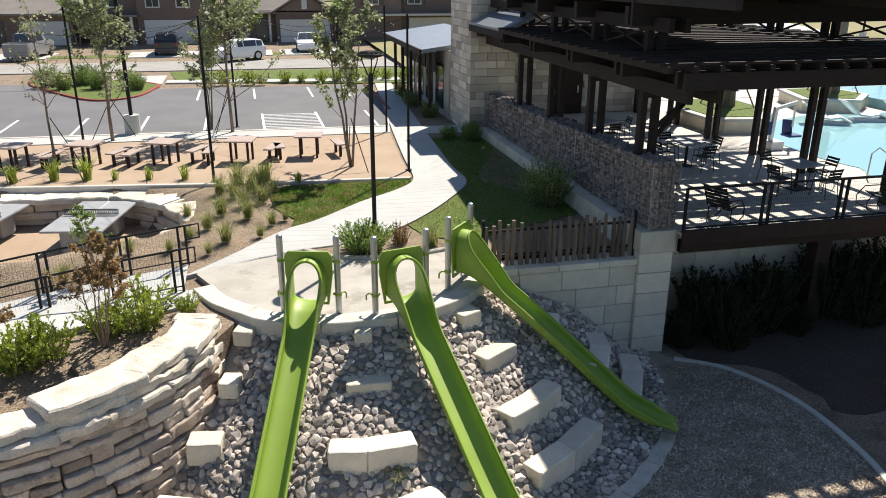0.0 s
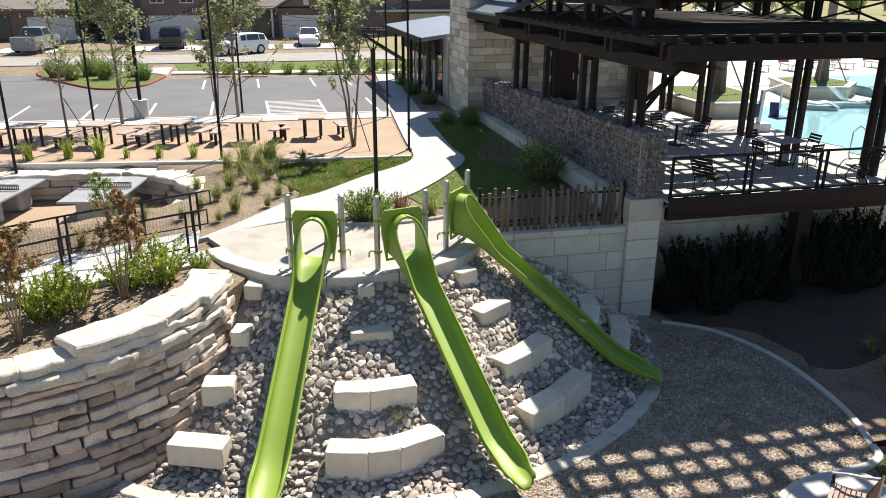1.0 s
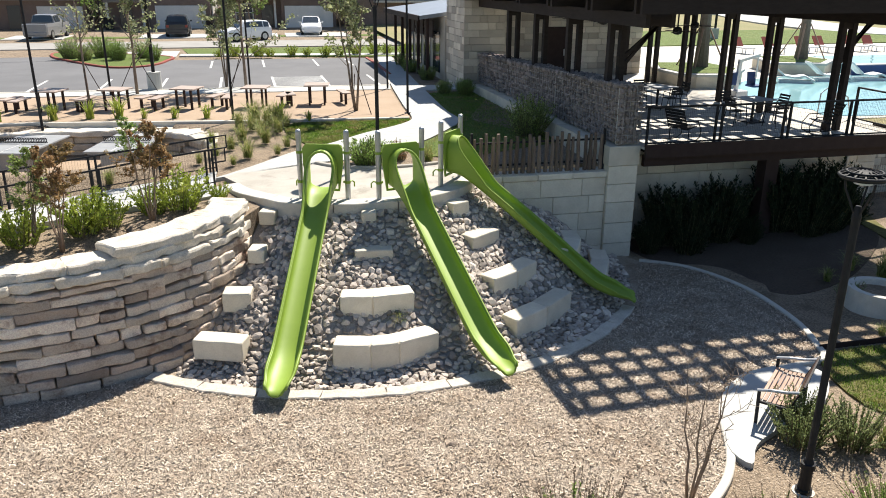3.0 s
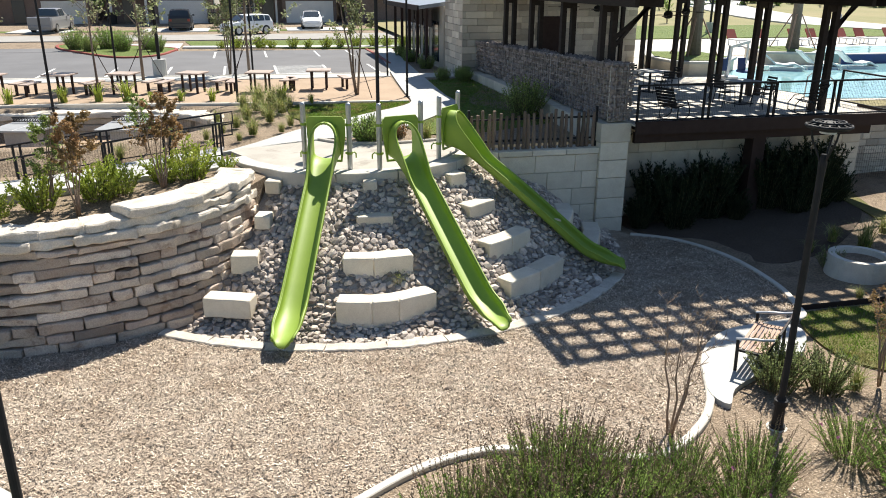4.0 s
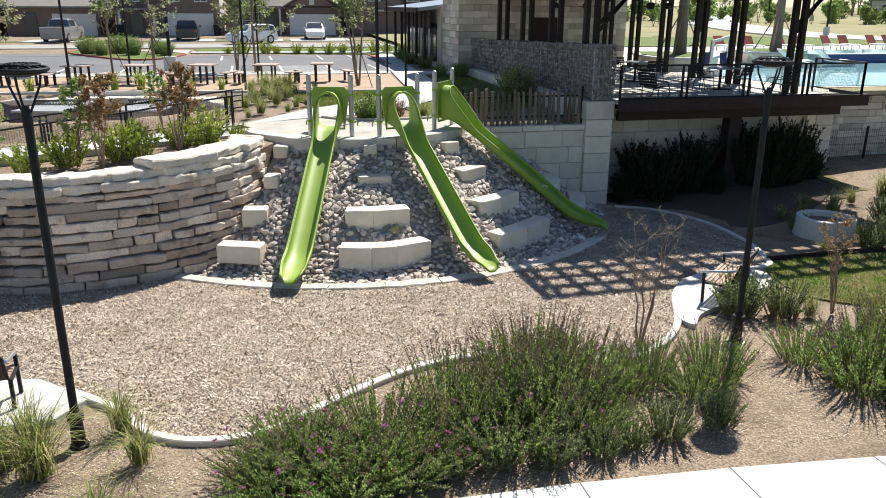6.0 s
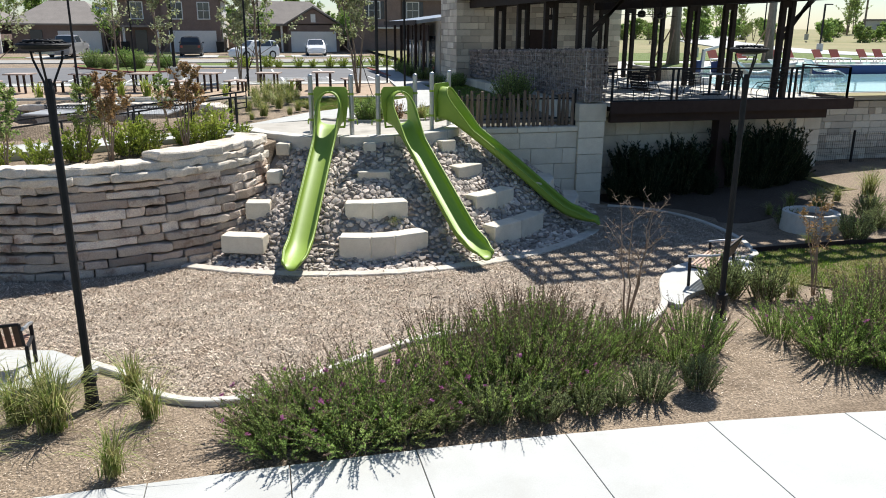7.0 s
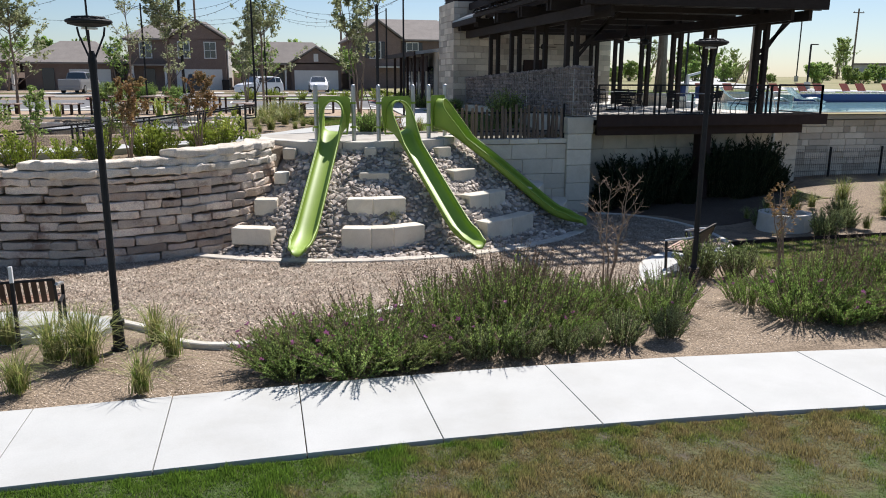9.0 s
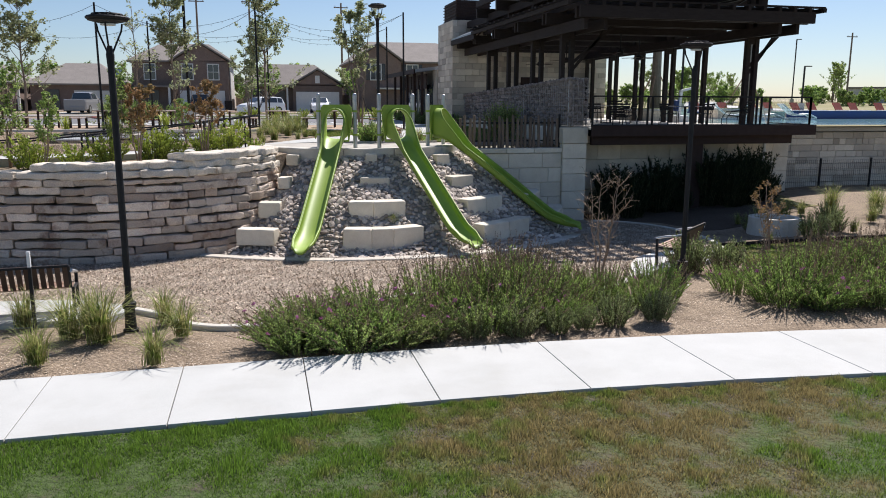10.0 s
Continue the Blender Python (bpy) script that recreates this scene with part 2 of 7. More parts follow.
DRY = mat("dry_pale_field", (0.30, 0.26, 0.135), (0.19, 0.20, 0.08), 0.95, 0.12, 8, 0.5, 0.03, fine_mix=0.3)


def water_mat():
    m = bpy.data.materials.new("pool_water")
    m.use_nodes = True
    n, l = m.node_tree.nodes, m.node_tree.links
    p = n["Principled BSDF"]
    t = n.new("ShaderNodeTexNoise")
    t.inputs["Scale"].default_value = 1.4
    mx = n.new("ShaderNodeMix")
    mx.data_type = "RGBA"
    mx.inputs[6].default_value, mx.inputs[7].default_value = (0.24, 0.48, 0.53, 1), (0.36, 0.60, 0.63, 1)
    l.new(t.outputs[0], mx.inputs[0])
    l.new(mx.outputs[2], p.inputs["Base Color"])
    p.inputs["Roughness"].default_value = 0.06
    b = n.new("ShaderNodeBump")
    w = n.new("ShaderNodeTexNoise")
    w.inputs["Scale"].default_value = 6
    b.inputs["Strength"].default_value, b.inputs["Distance"].default_value = 0.25, 0.05
    l.new(w.outputs[0], b.inputs["Height"])
    l.new(b.outputs[0], p.inputs["Normal"])
    return m


WATER = water_mat()


# ---- mesh tools ----
class Geo:
    """Vertices and faces of one mesh."""

    def __init__(self):
        self.v, self.f = [], []

    def add(self, vs, fs):
        o = len(self.v)
        self.v += [tuple(p) for p in vs]
        self.f += [tuple(i + o for i in q) for q in fs]
        return self

    def box(self, c, s, rz=0.0, m=None, taper=1.0):
        x, y, z = s[0] / 2, s[1] / 2, s[2] / 2
        ca, sa = math.cos(radians(rz)), math.sin(radians(rz))
        vs = []
        for dz, k in ((-z, 1.0), (z, taper)):
            for dx, dy in ((-x, -y), (x, -y), (x, y), (-x, y)):
                p = Vector((c[0] + (dx * ca - dy * sa) * k, c[1] + (dx * sa + dy * ca) * k, c[2] + dz))
                vs.append(m @ p if m else p)
        return self.add(vs, [(3, 2, 1, 0), (4, 5, 6, 7), (0, 1, 5, 4), (1, 2, 6, 5), (2, 3, 7, 6), (3, 0, 4, 7)])

    def beam(self, a, b, w, h, up=(0, 0, 1)):
        a, b = Vector(a), Vector(b)
        d = (b - a).normalized()
        u = Vector(up)
        if abs(d.dot(u)) > 0.98:
            u = Vector((0, 1, 0))
        s = d.cross(u).normalized()
        u = s.cross(d)
        vs = []
        for e in (a, b):
            for i, j in ((-1, -1), (1, -1), (1, 1), (-1, 1)):
                vs.append(e + s * (i * w / 2) + u * (j * h / 2))
        return self.add(vs, [(3, 2, 1, 0), (4, 5, 6, 7), (0, 1, 5, 4), (1, 2, 6, 5), (2, 3, 7, 6), (3, 0, 4, 7)])

    def tube(self, pts, radii, n=8, cap=True):
        pts = [Vector(p) for p in pts]
        if not hasattr(radii, "__len__"):
            radii = [radii] * len(pts)
        o = len(self.v)
        side = None
        for i, p in enumerate(pts):
            d = (pts[min(i + 1, len(pts) - 1)] - pts[max(i - 1, 0)]).normalized()
            if side is None:
                side = d.orthogonal().normalized()
            side = (side - d * side.dot(d)).normalized()
            up = d.cross(side)
            for k in range(n):
                a = 2 * math.pi * k / n
                self.v.append(tuple(p + (side * math.cos(a) + up * math.sin(a)) * radii[i]))
        for i in range(len(pts) - 1):
            for k in range(n):
                q = o + i * n
                self.f.append((q + k, q + (k + 1) % n, q + n + (k + 1) % n, q + n + k))
        if cap:
            self.f.append(tuple(o + k for k in reversed(range(n))))
            self.f.append(tuple(o + (len(pts) - 1) * n + k for k in range(n)))
        return self

    def sheet(self, rows):
        """A grid of points, row by row."""
        o, w = len(self.v), len(rows[0])
        for r in rows:
            self.v += [tuple(p) for p in r]
        for i in range(len(rows) - 1):
            for j in range(w - 1):
                q = o + i * w + j
                self.f.append((q, q + 1, q + w + 1, q + w))
        return self

    def prism(self, outline, z0, z1):
        """An upright prism over a plan outline; z1 may be a function of x, y."""
        n = len(outline)
        top = z1 if callable(z1) else (lambda x, y: z1)
        bot = z0 if callable(z0) else (lambda x, y: z0)
        vs = [(x, y, bot(x, y)) for x, y in outline] + [(x, y, top(x, y)) for x, y in outline]
        fs = [tuple(reversed(range(n))), tuple(range(n, 2 * n))]
        fs += [(i, (i + 1) % n, n + (i + 1) % n, n + i) for i in range(n)]
        return self.add(vs, fs)

    def mesh(self, name, smooth=False):
        me = bpy.data.meshes.new(name)
        me.from_pydata(self.v, [], self.f)
        if smooth:
            me.polygons.foreach_set("use_smooth", [True] * len(me.polygons))
        me.update()
        return me


def part(name, g, material, parent=None, label="", smooth=False, bevel=0.0, kind="", tri=False):
    me = g if isinstance(g, bpy.types.Mesh) else g.mesh(name, smooth)
    if tri or not isinstance(g, bpy.types.Mesh) and any(len(q) > 6 for q in g.f):
        b = bmesh.new()
        b.from_mesh(me)
        bmesh.ops.triangulate(b, faces=[q for q in b.faces if len(q.verts) > 6])
        bmesh.ops.recalc_face_normals(b, faces=b.faces)
        b.to_mesh(me)
        b.free()
    if not me.materials:
        me.materials.append(material)
    ob = new(name, me)
    if parent:
        ob.parent = parent
    if bevel:
        md = ob.modifiers.new("bevel", "BEVEL")
        md.width, md.segments, md.limit_method, md.angle_limit = bevel, 2, "ANGLE", radians(40)
    if label:
        tagged(ob, label)
    if kind:
        tagged(ob, kind=kind)
    return ob


def thing(name, label, category, group="", at=(0, 0, 0), rz=0.0):
    e = new(name)
    e.empty_display_size = 0.2
    e.matrix_basis = pose(*at, 0, 0, rz)
    return tagged(e, label, category, group)


def structure(name, g, material, label="", category="", smooth=False, bevel=0.0):
    ob = part(name, g, material, None, "", smooth, bevel)
    return tagged(ob, label, category, kind="structure")


def spline(pts, n=8, closed=False):
    """Catmull-Rom points through pts."""
    P = [Vector(p) for p in pts]
    out, m = [], len(P)
    for i in range(m if closed else m - 1):
        a, b, c, d = (P[(i + k) % m] if closed else P[min(max(i + k, 0), m - 1)] for k in (-1, 0, 1, 2))
        for j in range(n):
            t = j / n
            out.append(0.5 * (2 * b + (c - a) * t + (2 * a - 5 * b + 4 * c - d) * t * t + (3 * b - a - 3 * c + d) * t ** 3))
    if not closed:
        out.append(P[-1])
    return out


def lerp_table(tab, x):
    for (a, u), (b, w) in zip(tab, tab[1:]):
        if x <= b:
            return u + (w - u) * max(0.0, (x - a)) / (b - a)
    return tab[-1][1]


def rough_box(c, s, seg=(5, 2, 2), amp=0.02, seed=0, rz=0.0, rnd_edge=0.25, tilt=0.0):
    """A hand-cut stone block: a box with subdivided, uneven faces and worn edges."""
    g = Geo()
    nx, ny, nz = seg
    off = Vector((seed * 3.7, seed * 1.3, seed * 7.1))
    ca, sa = math.cos(radians(rz)), math.sin(radians(rz))
    idx = {}

    def knot(i, n, size):
        """Even knots, but for a narrow band along each edge."""
        band = min(0.03 / size, 0.2)
        if i in (0, n):
            return -1.0 if i == 0 else 1.0
        return -1 + 2 * (band + (1 - 2 * band) * (i - 1) / max(1, n - 2)) if n > 2 else 0.0

    def vert(i, j, k):
        if (i, j, k) in idx:
            return idx[i, j, k]
        u, v, w = knot(i, nx, s[0]), knot(j, ny, s[1]), knot(k, nz, s[2])
        edge = (abs(u) > 0.99) + (abs(v) > 0.99) + (abs(w) > 0.99)
        pull = rnd_edge * max(0, edge - 1)
        sm = 0.016
        p = Vector((u * (s[0] / 2 - pull * sm), v * (s[1] / 2 - pull * sm), w * (s[2] / 2 - pull * sm)))
        p += noise.noise_vector(p * 4.0 + off) * amp + noise.noise_vector(p * 11.0 + off) * amp * 0.4
        p.z += tilt * u * s[0] / 2
        q = (c[0] + p.x * ca - p.y * sa, c[1] + p.x * sa + p.y * ca, c[2] + p.z)
        idx[i, j, k] = len(g.v)
        g.v.append(q)
        return idx[i, j, k]

    for i in range(nx):
        for j in range(ny):
            g.f.append((vert(i, j + 1, 0), vert(i + 1, j + 1, 0), vert(i + 1, j, 0), vert(i, j, 0)))
            g.f.append((vert(i, j, nz), vert(i + 1, j, nz), vert(i + 1, j + 1, nz), vert(i, j + 1, nz)))
    for i in range(nx):
        for k in range(nz):
            g.f.append((vert(i, 0, k), vert(i + 1, 0, k), vert(i + 1, 0, k + 1), vert(i, 0, k + 1)))
            g.f.append((vert(i + 1, ny, k), vert(i, ny, k), vert(i, ny, k + 1), vert(i + 1, ny, k + 1)))
    for j in range(ny):
        for k in range(nz):
            g.f.append((vert(0, j + 1, k), vert(0, j, k), vert(0, j, k + 1), vert(0, j + 1, k + 1)))
            g.f.append((vert(nx, j, k), vert(nx, j + 1, k), vert(nx, j + 1, k + 1), vert(nx, j, k + 1)))
    return g


def ico(seed, s=(1, 1, 0.7), amp=0.18, sub=1):
    """A rounded pebble of unit size."""
    b = bmesh.new()
    bmesh.ops.create_icosphere(b, subdivisions=sub, radius=0.5)
    off = Vector((seed * 5.1, seed * 2.3, seed * 9.7))
    for v in b.verts:
        d = noise.noise_vector(v.co * 2.2 + off) * amp
        v.co = Vector((v.co.x * s[0], v.co.y * s[1], v.co.z * s[2])) + d * 0.5
    g = Geo()
    b.verts.index_update()
    g.add([v.co.copy() for v in b.verts], [tuple(v.index for v in f.verts) for f in b.faces])
    b.free()
    return g


def place_geo(dst, src, m):
    dst.add([m @ Vector(p) for p in src.v], src.f)


# ---- lie of the land ----
CX, CY, R_LOW = 1.65, 16.35, 7.35          # the slide mound is part of a cone


def smooth(a, b, x):
    t = min(max((x - a) / (b - a), 0.0), 1.0)
    return t * t * (3 - 2 * t)


def low_z(x, y):
    """Height of the lower ground."""
    return 0.18 - 0.033 * (min(max(y, 1.5), 15.5) - 1.5) + 0.75 * min(max((x - 11) / 8, 0), 1) * min(max((y - 6) / 8, 0), 1)


def path_z(y):
    return lerp_table([(13, 2.30), (16, 2.32), (22, 2.58), (45, 2.62), (70, 2.9), (140, 4.5), (700, 9.0)], y)


def far_z(y):
    return lerp_table([(45, 2.86), (70, 3.1), (140, 4.3), (320, 4.9), (900, 5.5)], y)


def ramp_drop(x):
    """How far the ramp to the table court lies below the walk beside it."""
    return lerp_table([(-14, 0.70), (-9, 0.70), (-4.6, 0.33), (-1.9, 0.0), (9, 0.0)], x)


def up_z(x, y):
    """Height of the upper ground behind the walls, with the sunken table court."""
    z = path_z(y)
    z -= 0.30 * (1 - smooth(11.5, 15.5, y)) * (1 - smooth(-2.2, -1.0, x))
    if x < 0:
        d = math.hypot((x + 6.6) / 4.6, (y - 21.0) / 2.75)
        z -= 0.95 * (1 - smooth(0.86, 1.0, d))
        if y < 18:
            z -= (ramp_drop(x) + 0.03) * smooth(15.2, 15.6, y) * (1 - smooth(17.0, 17.5, y))
    return z


def polar(r, deg):
    return CX + r * math.cos(radians(deg)), CY + r * math.sin(radians(deg))


WALL_PLAN = spline([(p[0], p[1], 0) for p in ((-26, 12.4), (-14, 11.1), (-9, 10.6), (-7, 10.3), (-5.6, 10.05), (-4.2, 10.3), (-3.1, 10.72),
                                               (-2.4, 11.15), (-1.8, 11.7), (-1.3, 12.35), (-0.95, 13.0), (-0.75, 13.9))], 8)

# lower ground, out to the far fields
xs = [-600, -200, -80, -40] + [-26 + 2.0 * i for i in range(29)] + [34, 40, 60, 100, 200, 600]
ys = [-600, -200, -80, -40, -24] + [-16 + 1.6 * i for i in range(22)]
ys = [y for y in ys if y < 17.5] + [17.6]
g = Geo().sheet([[(x, y, low_z(x, y) - 0.04) for x in xs] for y in ys])
structure("ground", g, SOIL, "brown mulched planting ground sloping towards the mound", "ground", smooth=True)

# upper ground: kept behind the stone wall on one side and the building on the other
g = Geo()
rows = []
ys = [11.0 + 0.5 * i for i in range(34)] + [29, 31, 34, 38, 44, 52, 60, 75, 100, 150, 260, 500, 900]


def wall_y(x):
    for a, b in zip(WALL_PLAN, WALL_PLAN[1:]):
        if a.x <= x <= b.x:
            return a.y + (b.y - a.y) * (x - a.x) / (b.x - a.x)
    return 12.4 if x < -26 else 99.0


cols = [-600, -150, -60, -26] + [-25 + 1.0 * i for i in range(10)] + [-15 + 0.5 * i for i in range(27)]
cols += [-1.5 + 0.5 * i for i in range(21)] + [9.2]
for y in ys:
    row = []
    for x in cols:
        yy = max(y, wall_y(x) + 0.42) if x < -1.3 else max(y, 16.1)
        row.append((x, yy, up_z(x, yy) - 0.04))
    rows.append(row)
structure("terrace_ground", g.sheet(rows), SOIL, "planted upper terrace of brown mulch", "ground", smooth=True)
g = Geo().sheet([[(x, y, 2.86 if y < 45 else far_z(y)) for x in (9.2, 12, 20, 30, 45, 70, 120, 250, 700)]
                 for y in (16.9, 20, 30, 45, 55, 70, 100, 140, 200, 320, 500, 900)])
structure("far_ground", g, DRY, "dry pale grass land rising behind the pool", "ground", smooth=True)

# wood chip play surface
mulch_edge = [(-2.36, 3.24), (-1.80, 3.15), (-1.22, 3.28), (-0.60, 3.73), (0.10, 4.23), (0.87, 4.69), (1.65, 4.95), (2.4, 4.95), (3.4, 4.55), (4.46, 4.25), (5.4, 4.75),
              (6.15, 5.55), (7.0, 7.1), (8.1, 8.0), (9.9, 8.26), (10.36, 8.91), (10.78, 10.23), (10.90, 12.27), (10.36, 13.98), (9.34, 14.87)]
left_edge = [(-14, 6.6), (-8, 6.2), (-5.72, 5.95), (-4.70, 5.67), (-4.26, 5.24), (-3.75, 4.75), (-3.31, 4.30), (-3.10, 3.88), (-2.81, 3.52)]
front_curb = spline([(x, y, 0) for x, y in left_edge[4:] + mulch_edge], 5)
outline = [(p.x, p.y) for p in spline([(x, y, 0) for x, y in left_edge + mulch_edge], 4)]
outline += [(9.0, 15.6), (4, 15.6), (-1.3, 14.6), (-2.4, 12.0), (-5.6, 10.5), (-9, 11.0), (-14, 11.4)]
g = Geo().prism(outline, lambda x, y: low_z(x, y) - 0.3, lambda x, y: low_z(x, y))
structure("play_surface", g, MULCH, "light brown wood chip play surface", "mulch")


def in_poly(x, y, poly):
    c = False
    for (a, b), (u, w) in zip(poly, poly[1:] + poly[:1]):
        if (b > y) != (w > y) and x < (u - a) * (y - b) / (w - b) + a:
            c = not c
    return c


def ribbon(pts, w, h, top, rise=0.0, below=0.25):
    """A kerb of width w along plan points, its top h above top(x, y)."""
    g = Geo()
    n = len(pts)
    ring = []
    for i, p in enumerate(pts):
        d = (pts[min(i + 1, n - 1)] - pts[max(i - 1, 0)])
        s = Vector((-d.y, d.x, 0)).normalized()
        z = top(p.x, p.y) + h
        a, b = p + s * w / 2, p - s * w / 2
        ring.append([(a.x, a.y, z - h - below), (a.x, a.y, z - 0.015), (a.x - s.x * 0.015, a.y - s.y * 0.015, z), (b.x + s.x * 0.015, b.y + s.y * 0.015, z),
                     (b.x, b.y, z - 0.015), (b.x, b.y, z - h - below)])
    g.sheet(ring)
    g.f.append(tuple(range(6)))
    g.f.append(tuple(reversed(range(len(g.v) - 6, len(g.v)))))
    return g


structure("kerb", ribbon(front_curb, 0.14, 0.05, low_z), CURB, "pale concrete kerb round the play surface", "kerb")

# stone edging at the foot of the mound: long curved slabs
edge = thing("stone_edging", "curved pale stone edging at the foot of the mound", "edging")
tagged(edge, kind="structure")
a0, na = 230.0, 10
for i in range(na):
    a, b = a0 + i * 9.2, a0 + (i + 1) * 9.2 - 0.15
    pts = [Vector((*polar(R_LOW + 0.05 + 0.05 * noise.noise((i * 1.7, k * 0.7, 2)), a + (b - a) * k / 8), 0)) for k in range(9)]
    part("edging_slab", ribbon(pts, 0.30 + 0.05 * noise.noise((i * 2.3, 0, 7)), 0.05 + 0.02 * noise.noise((i, 3, 3)), low_z), FLAG, edge)

# mound surface under the cobbles
PROFILE = [(2.9, 2.22), (3.25, 2.15), (3.6, 1.88), (4.4, 1.30), (5.5, 0.75), (6.4, 0.16), (6.9, 0.0), (7.5, -0.03)]
RIDGES = (250.5, 285.5, 322.0)


def mound_z(r, deg):
    z = lerp_table(PROFILE, r) + 0.02
    k = max(math.exp(-((deg - c) / 8.0) ** 2) for c in RIDGES)
    if deg > 324:
        k = max(k, 0.9)
    bulge = max(0.0, math.sin(math.pi * min(max((r - 3.2) / (7.3 - 3.2), 0), 1)))
    z += bulge * lerp_table([(230, 0.0), (255, 0.05), (268, 0.10), (280, 0.05), (292, -0.03), (304, -0.11), (325, -0.03), (360, 0.0)], deg)
    x, y = polar(r, deg)
    return z + 0.24 * k * bulge + low_z(x, y) * smooth(5.0, 7.0, r)


g = Geo().sheet([[(*polar(r, d), mound_z(r, d) - 0.035) for d in [222 + 2.5 * i for i in range(57)]] for r in [2.9 + 0.2 * k for k in range(23)]])
GRIT = mat("grey_grit", (0.42, 0.385, 0.34), (0.28, 0.255, 0.225), 0.95, 6, 40, 0.8, 0.02, fine_mix=0.5)
mound = structure("mound", g, GRIT, "cone-shaped earth mound covered with river cobbles", "mound", smooth=True)

# plaza at the head of the slides, with its curved stone rim
rim = thing("plaza_rim", "curved pale stone rim of the upper plaza", "rim")
tagged(rim, kind="structure")
rim_line = spline([(-1.5, 15.5, 0), (-1.2, 14.85, 0), (-0.76, 14.3, 0), (-0.22, 13.78, 0), (0.4, 13.46, 0), (1.05, 13.33, 0), (1.75, 13.33, 0), (2.5, 13.44, 0), (3.2, 13.68, 0), (3.8, 14.16, 0), (4.32, 14.88, 0), (4.5, 15.5, 0)], 5)
for a, b in ((0, 12), (12, 23), (23, 33), (33, 44), (44, 55)):
    pts = [p + Vector((0.03 * noise.noise((p.x * 2.1, p.y * 2.1, 0)), 0.04 * noise.noise((p.x * 2.3, p.y * 1.9, 5)), 0)) for p in rim_line[a:b + 1]]
    pts[-1] = pts[-1].lerp(pts[-2], 0.03)
    part("rim_slab", ribbon(pts, 0.42, 0.03, lambda x, y: 2.365 + 0.02 * noise.noise((x * 2, y * 2, 3)), below=0.32), CURB, rim)
pl = [(p.x + 0.13 * (1.65 - p.x) / 3, p.y + 0.13) for p in rim_line]
pl += [(4.7, 16.3), (4.0, 17.2), (2.6, 17.9), (1.4, 18.6), (0.2, 18.5), (-0.9, 17.3), (-1.7, 16.35)]
structure("plaza", Geo().prism(pl, 1.9, 2.372), CONC_GREY, "mottled grey stone plaza behind the slides", "paving")

# curved concrete path to the car park
edge_l = spline([(x, y, 0) for x, y in ((-2.0, 16.3), (-1.09, 17.23), (0.24, 18.73), (1.14, 19.34), (2.51, 20.64), (3.63, 21.49), (4.31, 22.34), (4.52, 23.76), (4.61, 25.39), (5.16, 31.7), (6.37, 44.2))], 4)
edge_r = spline([(x, y, 0) for x, y in ((0.6, 17.4), (1.9, 17.6), (2.90, 18.16), (3.99, 19.16), (5.13, 20.59), (5.95, 22.02), (5.95, 23.85), (6.16, 27.43), (6.46, 32.09), (6.84, 37.5), (7.36, 44.9))], 4)
path_walk = thing("footpath", "curving pale concrete footpath with score joints", "footpath")
tagged(path_walk, kind="structure")
for i in range(len(edge_l) - 1):
    a, b, c, d = edge_l[i], edge_l[i + 1], edge_r[i + 1], edge_r[i]
    k = 0.006
    o = [(a.x, a.y), (d.x, d.y), (c.x + (d.x - c.x) * k * 3, c.y + (d.y - c.y) * k * 3), (b.x + (a.x - b.x) * k * 3, b.y + (a.y - b.y) * k * 3)]
    part("path_slab", Geo().prism(o, lambda x, y: path_z(y) - 0.2, lambda x, y: path_z(y) + 0.02), CONC, path_walk)
structure("path_bedding", Geo().sheet([[(p.x, p.y, path_z(p.y) - 0.005), (q.x, q.y, path_z(q.y) - 0.005)] for p, q in zip(edge_l, edge_r)]), SOIL, "dark joint bed under the footpath", "path")
structure("branch_path", Geo().prism([(6.25, 29.4), (8.1, 29.4), (8.1, 30.8), (6.35, 31.0)], 2.3, 2.61), CONC, "short concrete branch path to the building", "footpath")

# ramp beside the planting bed
walk_n = spline([(-1.6, 15.5, 0), (-3.0, 15.46, 0), (-4.6, 15.32, 0), (-6.3, 14.75, 0), (-9, 14.0, 0), (-15, 13.5, 0)], 4)
walk_s = spline([(-1.6, 14.75, 0), (-2.6, 14.42, 0), (-4.0, 14.1, 0), (-5.4, 13.5, 0), (-9, 12.65, 0), (-15, 12.3, 0)], 4)
g = Geo().prism([(p.x, p.y) for p in walk_s] + [(p.x, p.y) for p in reversed(walk_n)], lambda x, y: 1.4, lambda x, y: lerp_table([(-15, 2.2), (-6, 2.26), (-1.6, 2.355)], x))
structure("bed_walk", g, CONC, "pale concrete walk between the planting bed and a handrail", "footpath")
RAMP = spline([(x, y, 2.35 - ramp_drop(x)) for x, y in ((-1.9, 16.25), (-3.2, 16.22), (-4.7, 16.1), (-6.6, 15.55), (-9.2, 14.85), (-14, 14.4))], 5)
g = Geo()
ring = []
for i, p in enumerate(RAMP):
    d = RAMP[min(i + 1, len(RAMP) - 1)] - RAMP[max(i - 1, 0)]
    s = Vector((-d.y, d.x, 0)).normalized() * 0.74
    ring.append([(p.x + s.x, p.y + s.y, p.z - 0.3), (p.x + s.x, p.y + s.y, p.z + 0.02), (p.x - s.x, p.y - s.y, p.z + 0.02), (p.x - s.x, p.y - s.y, p.z - 0.3)])
structure("ramp", g.sheet(ring), CONC, "pale concrete ramp between black handrails", "ramp")

# lower sidewalk
side = thing("sidewalk", "wide pale concrete sidewalk with score joints", "sidewalk")
tagged(side, kind="structure")


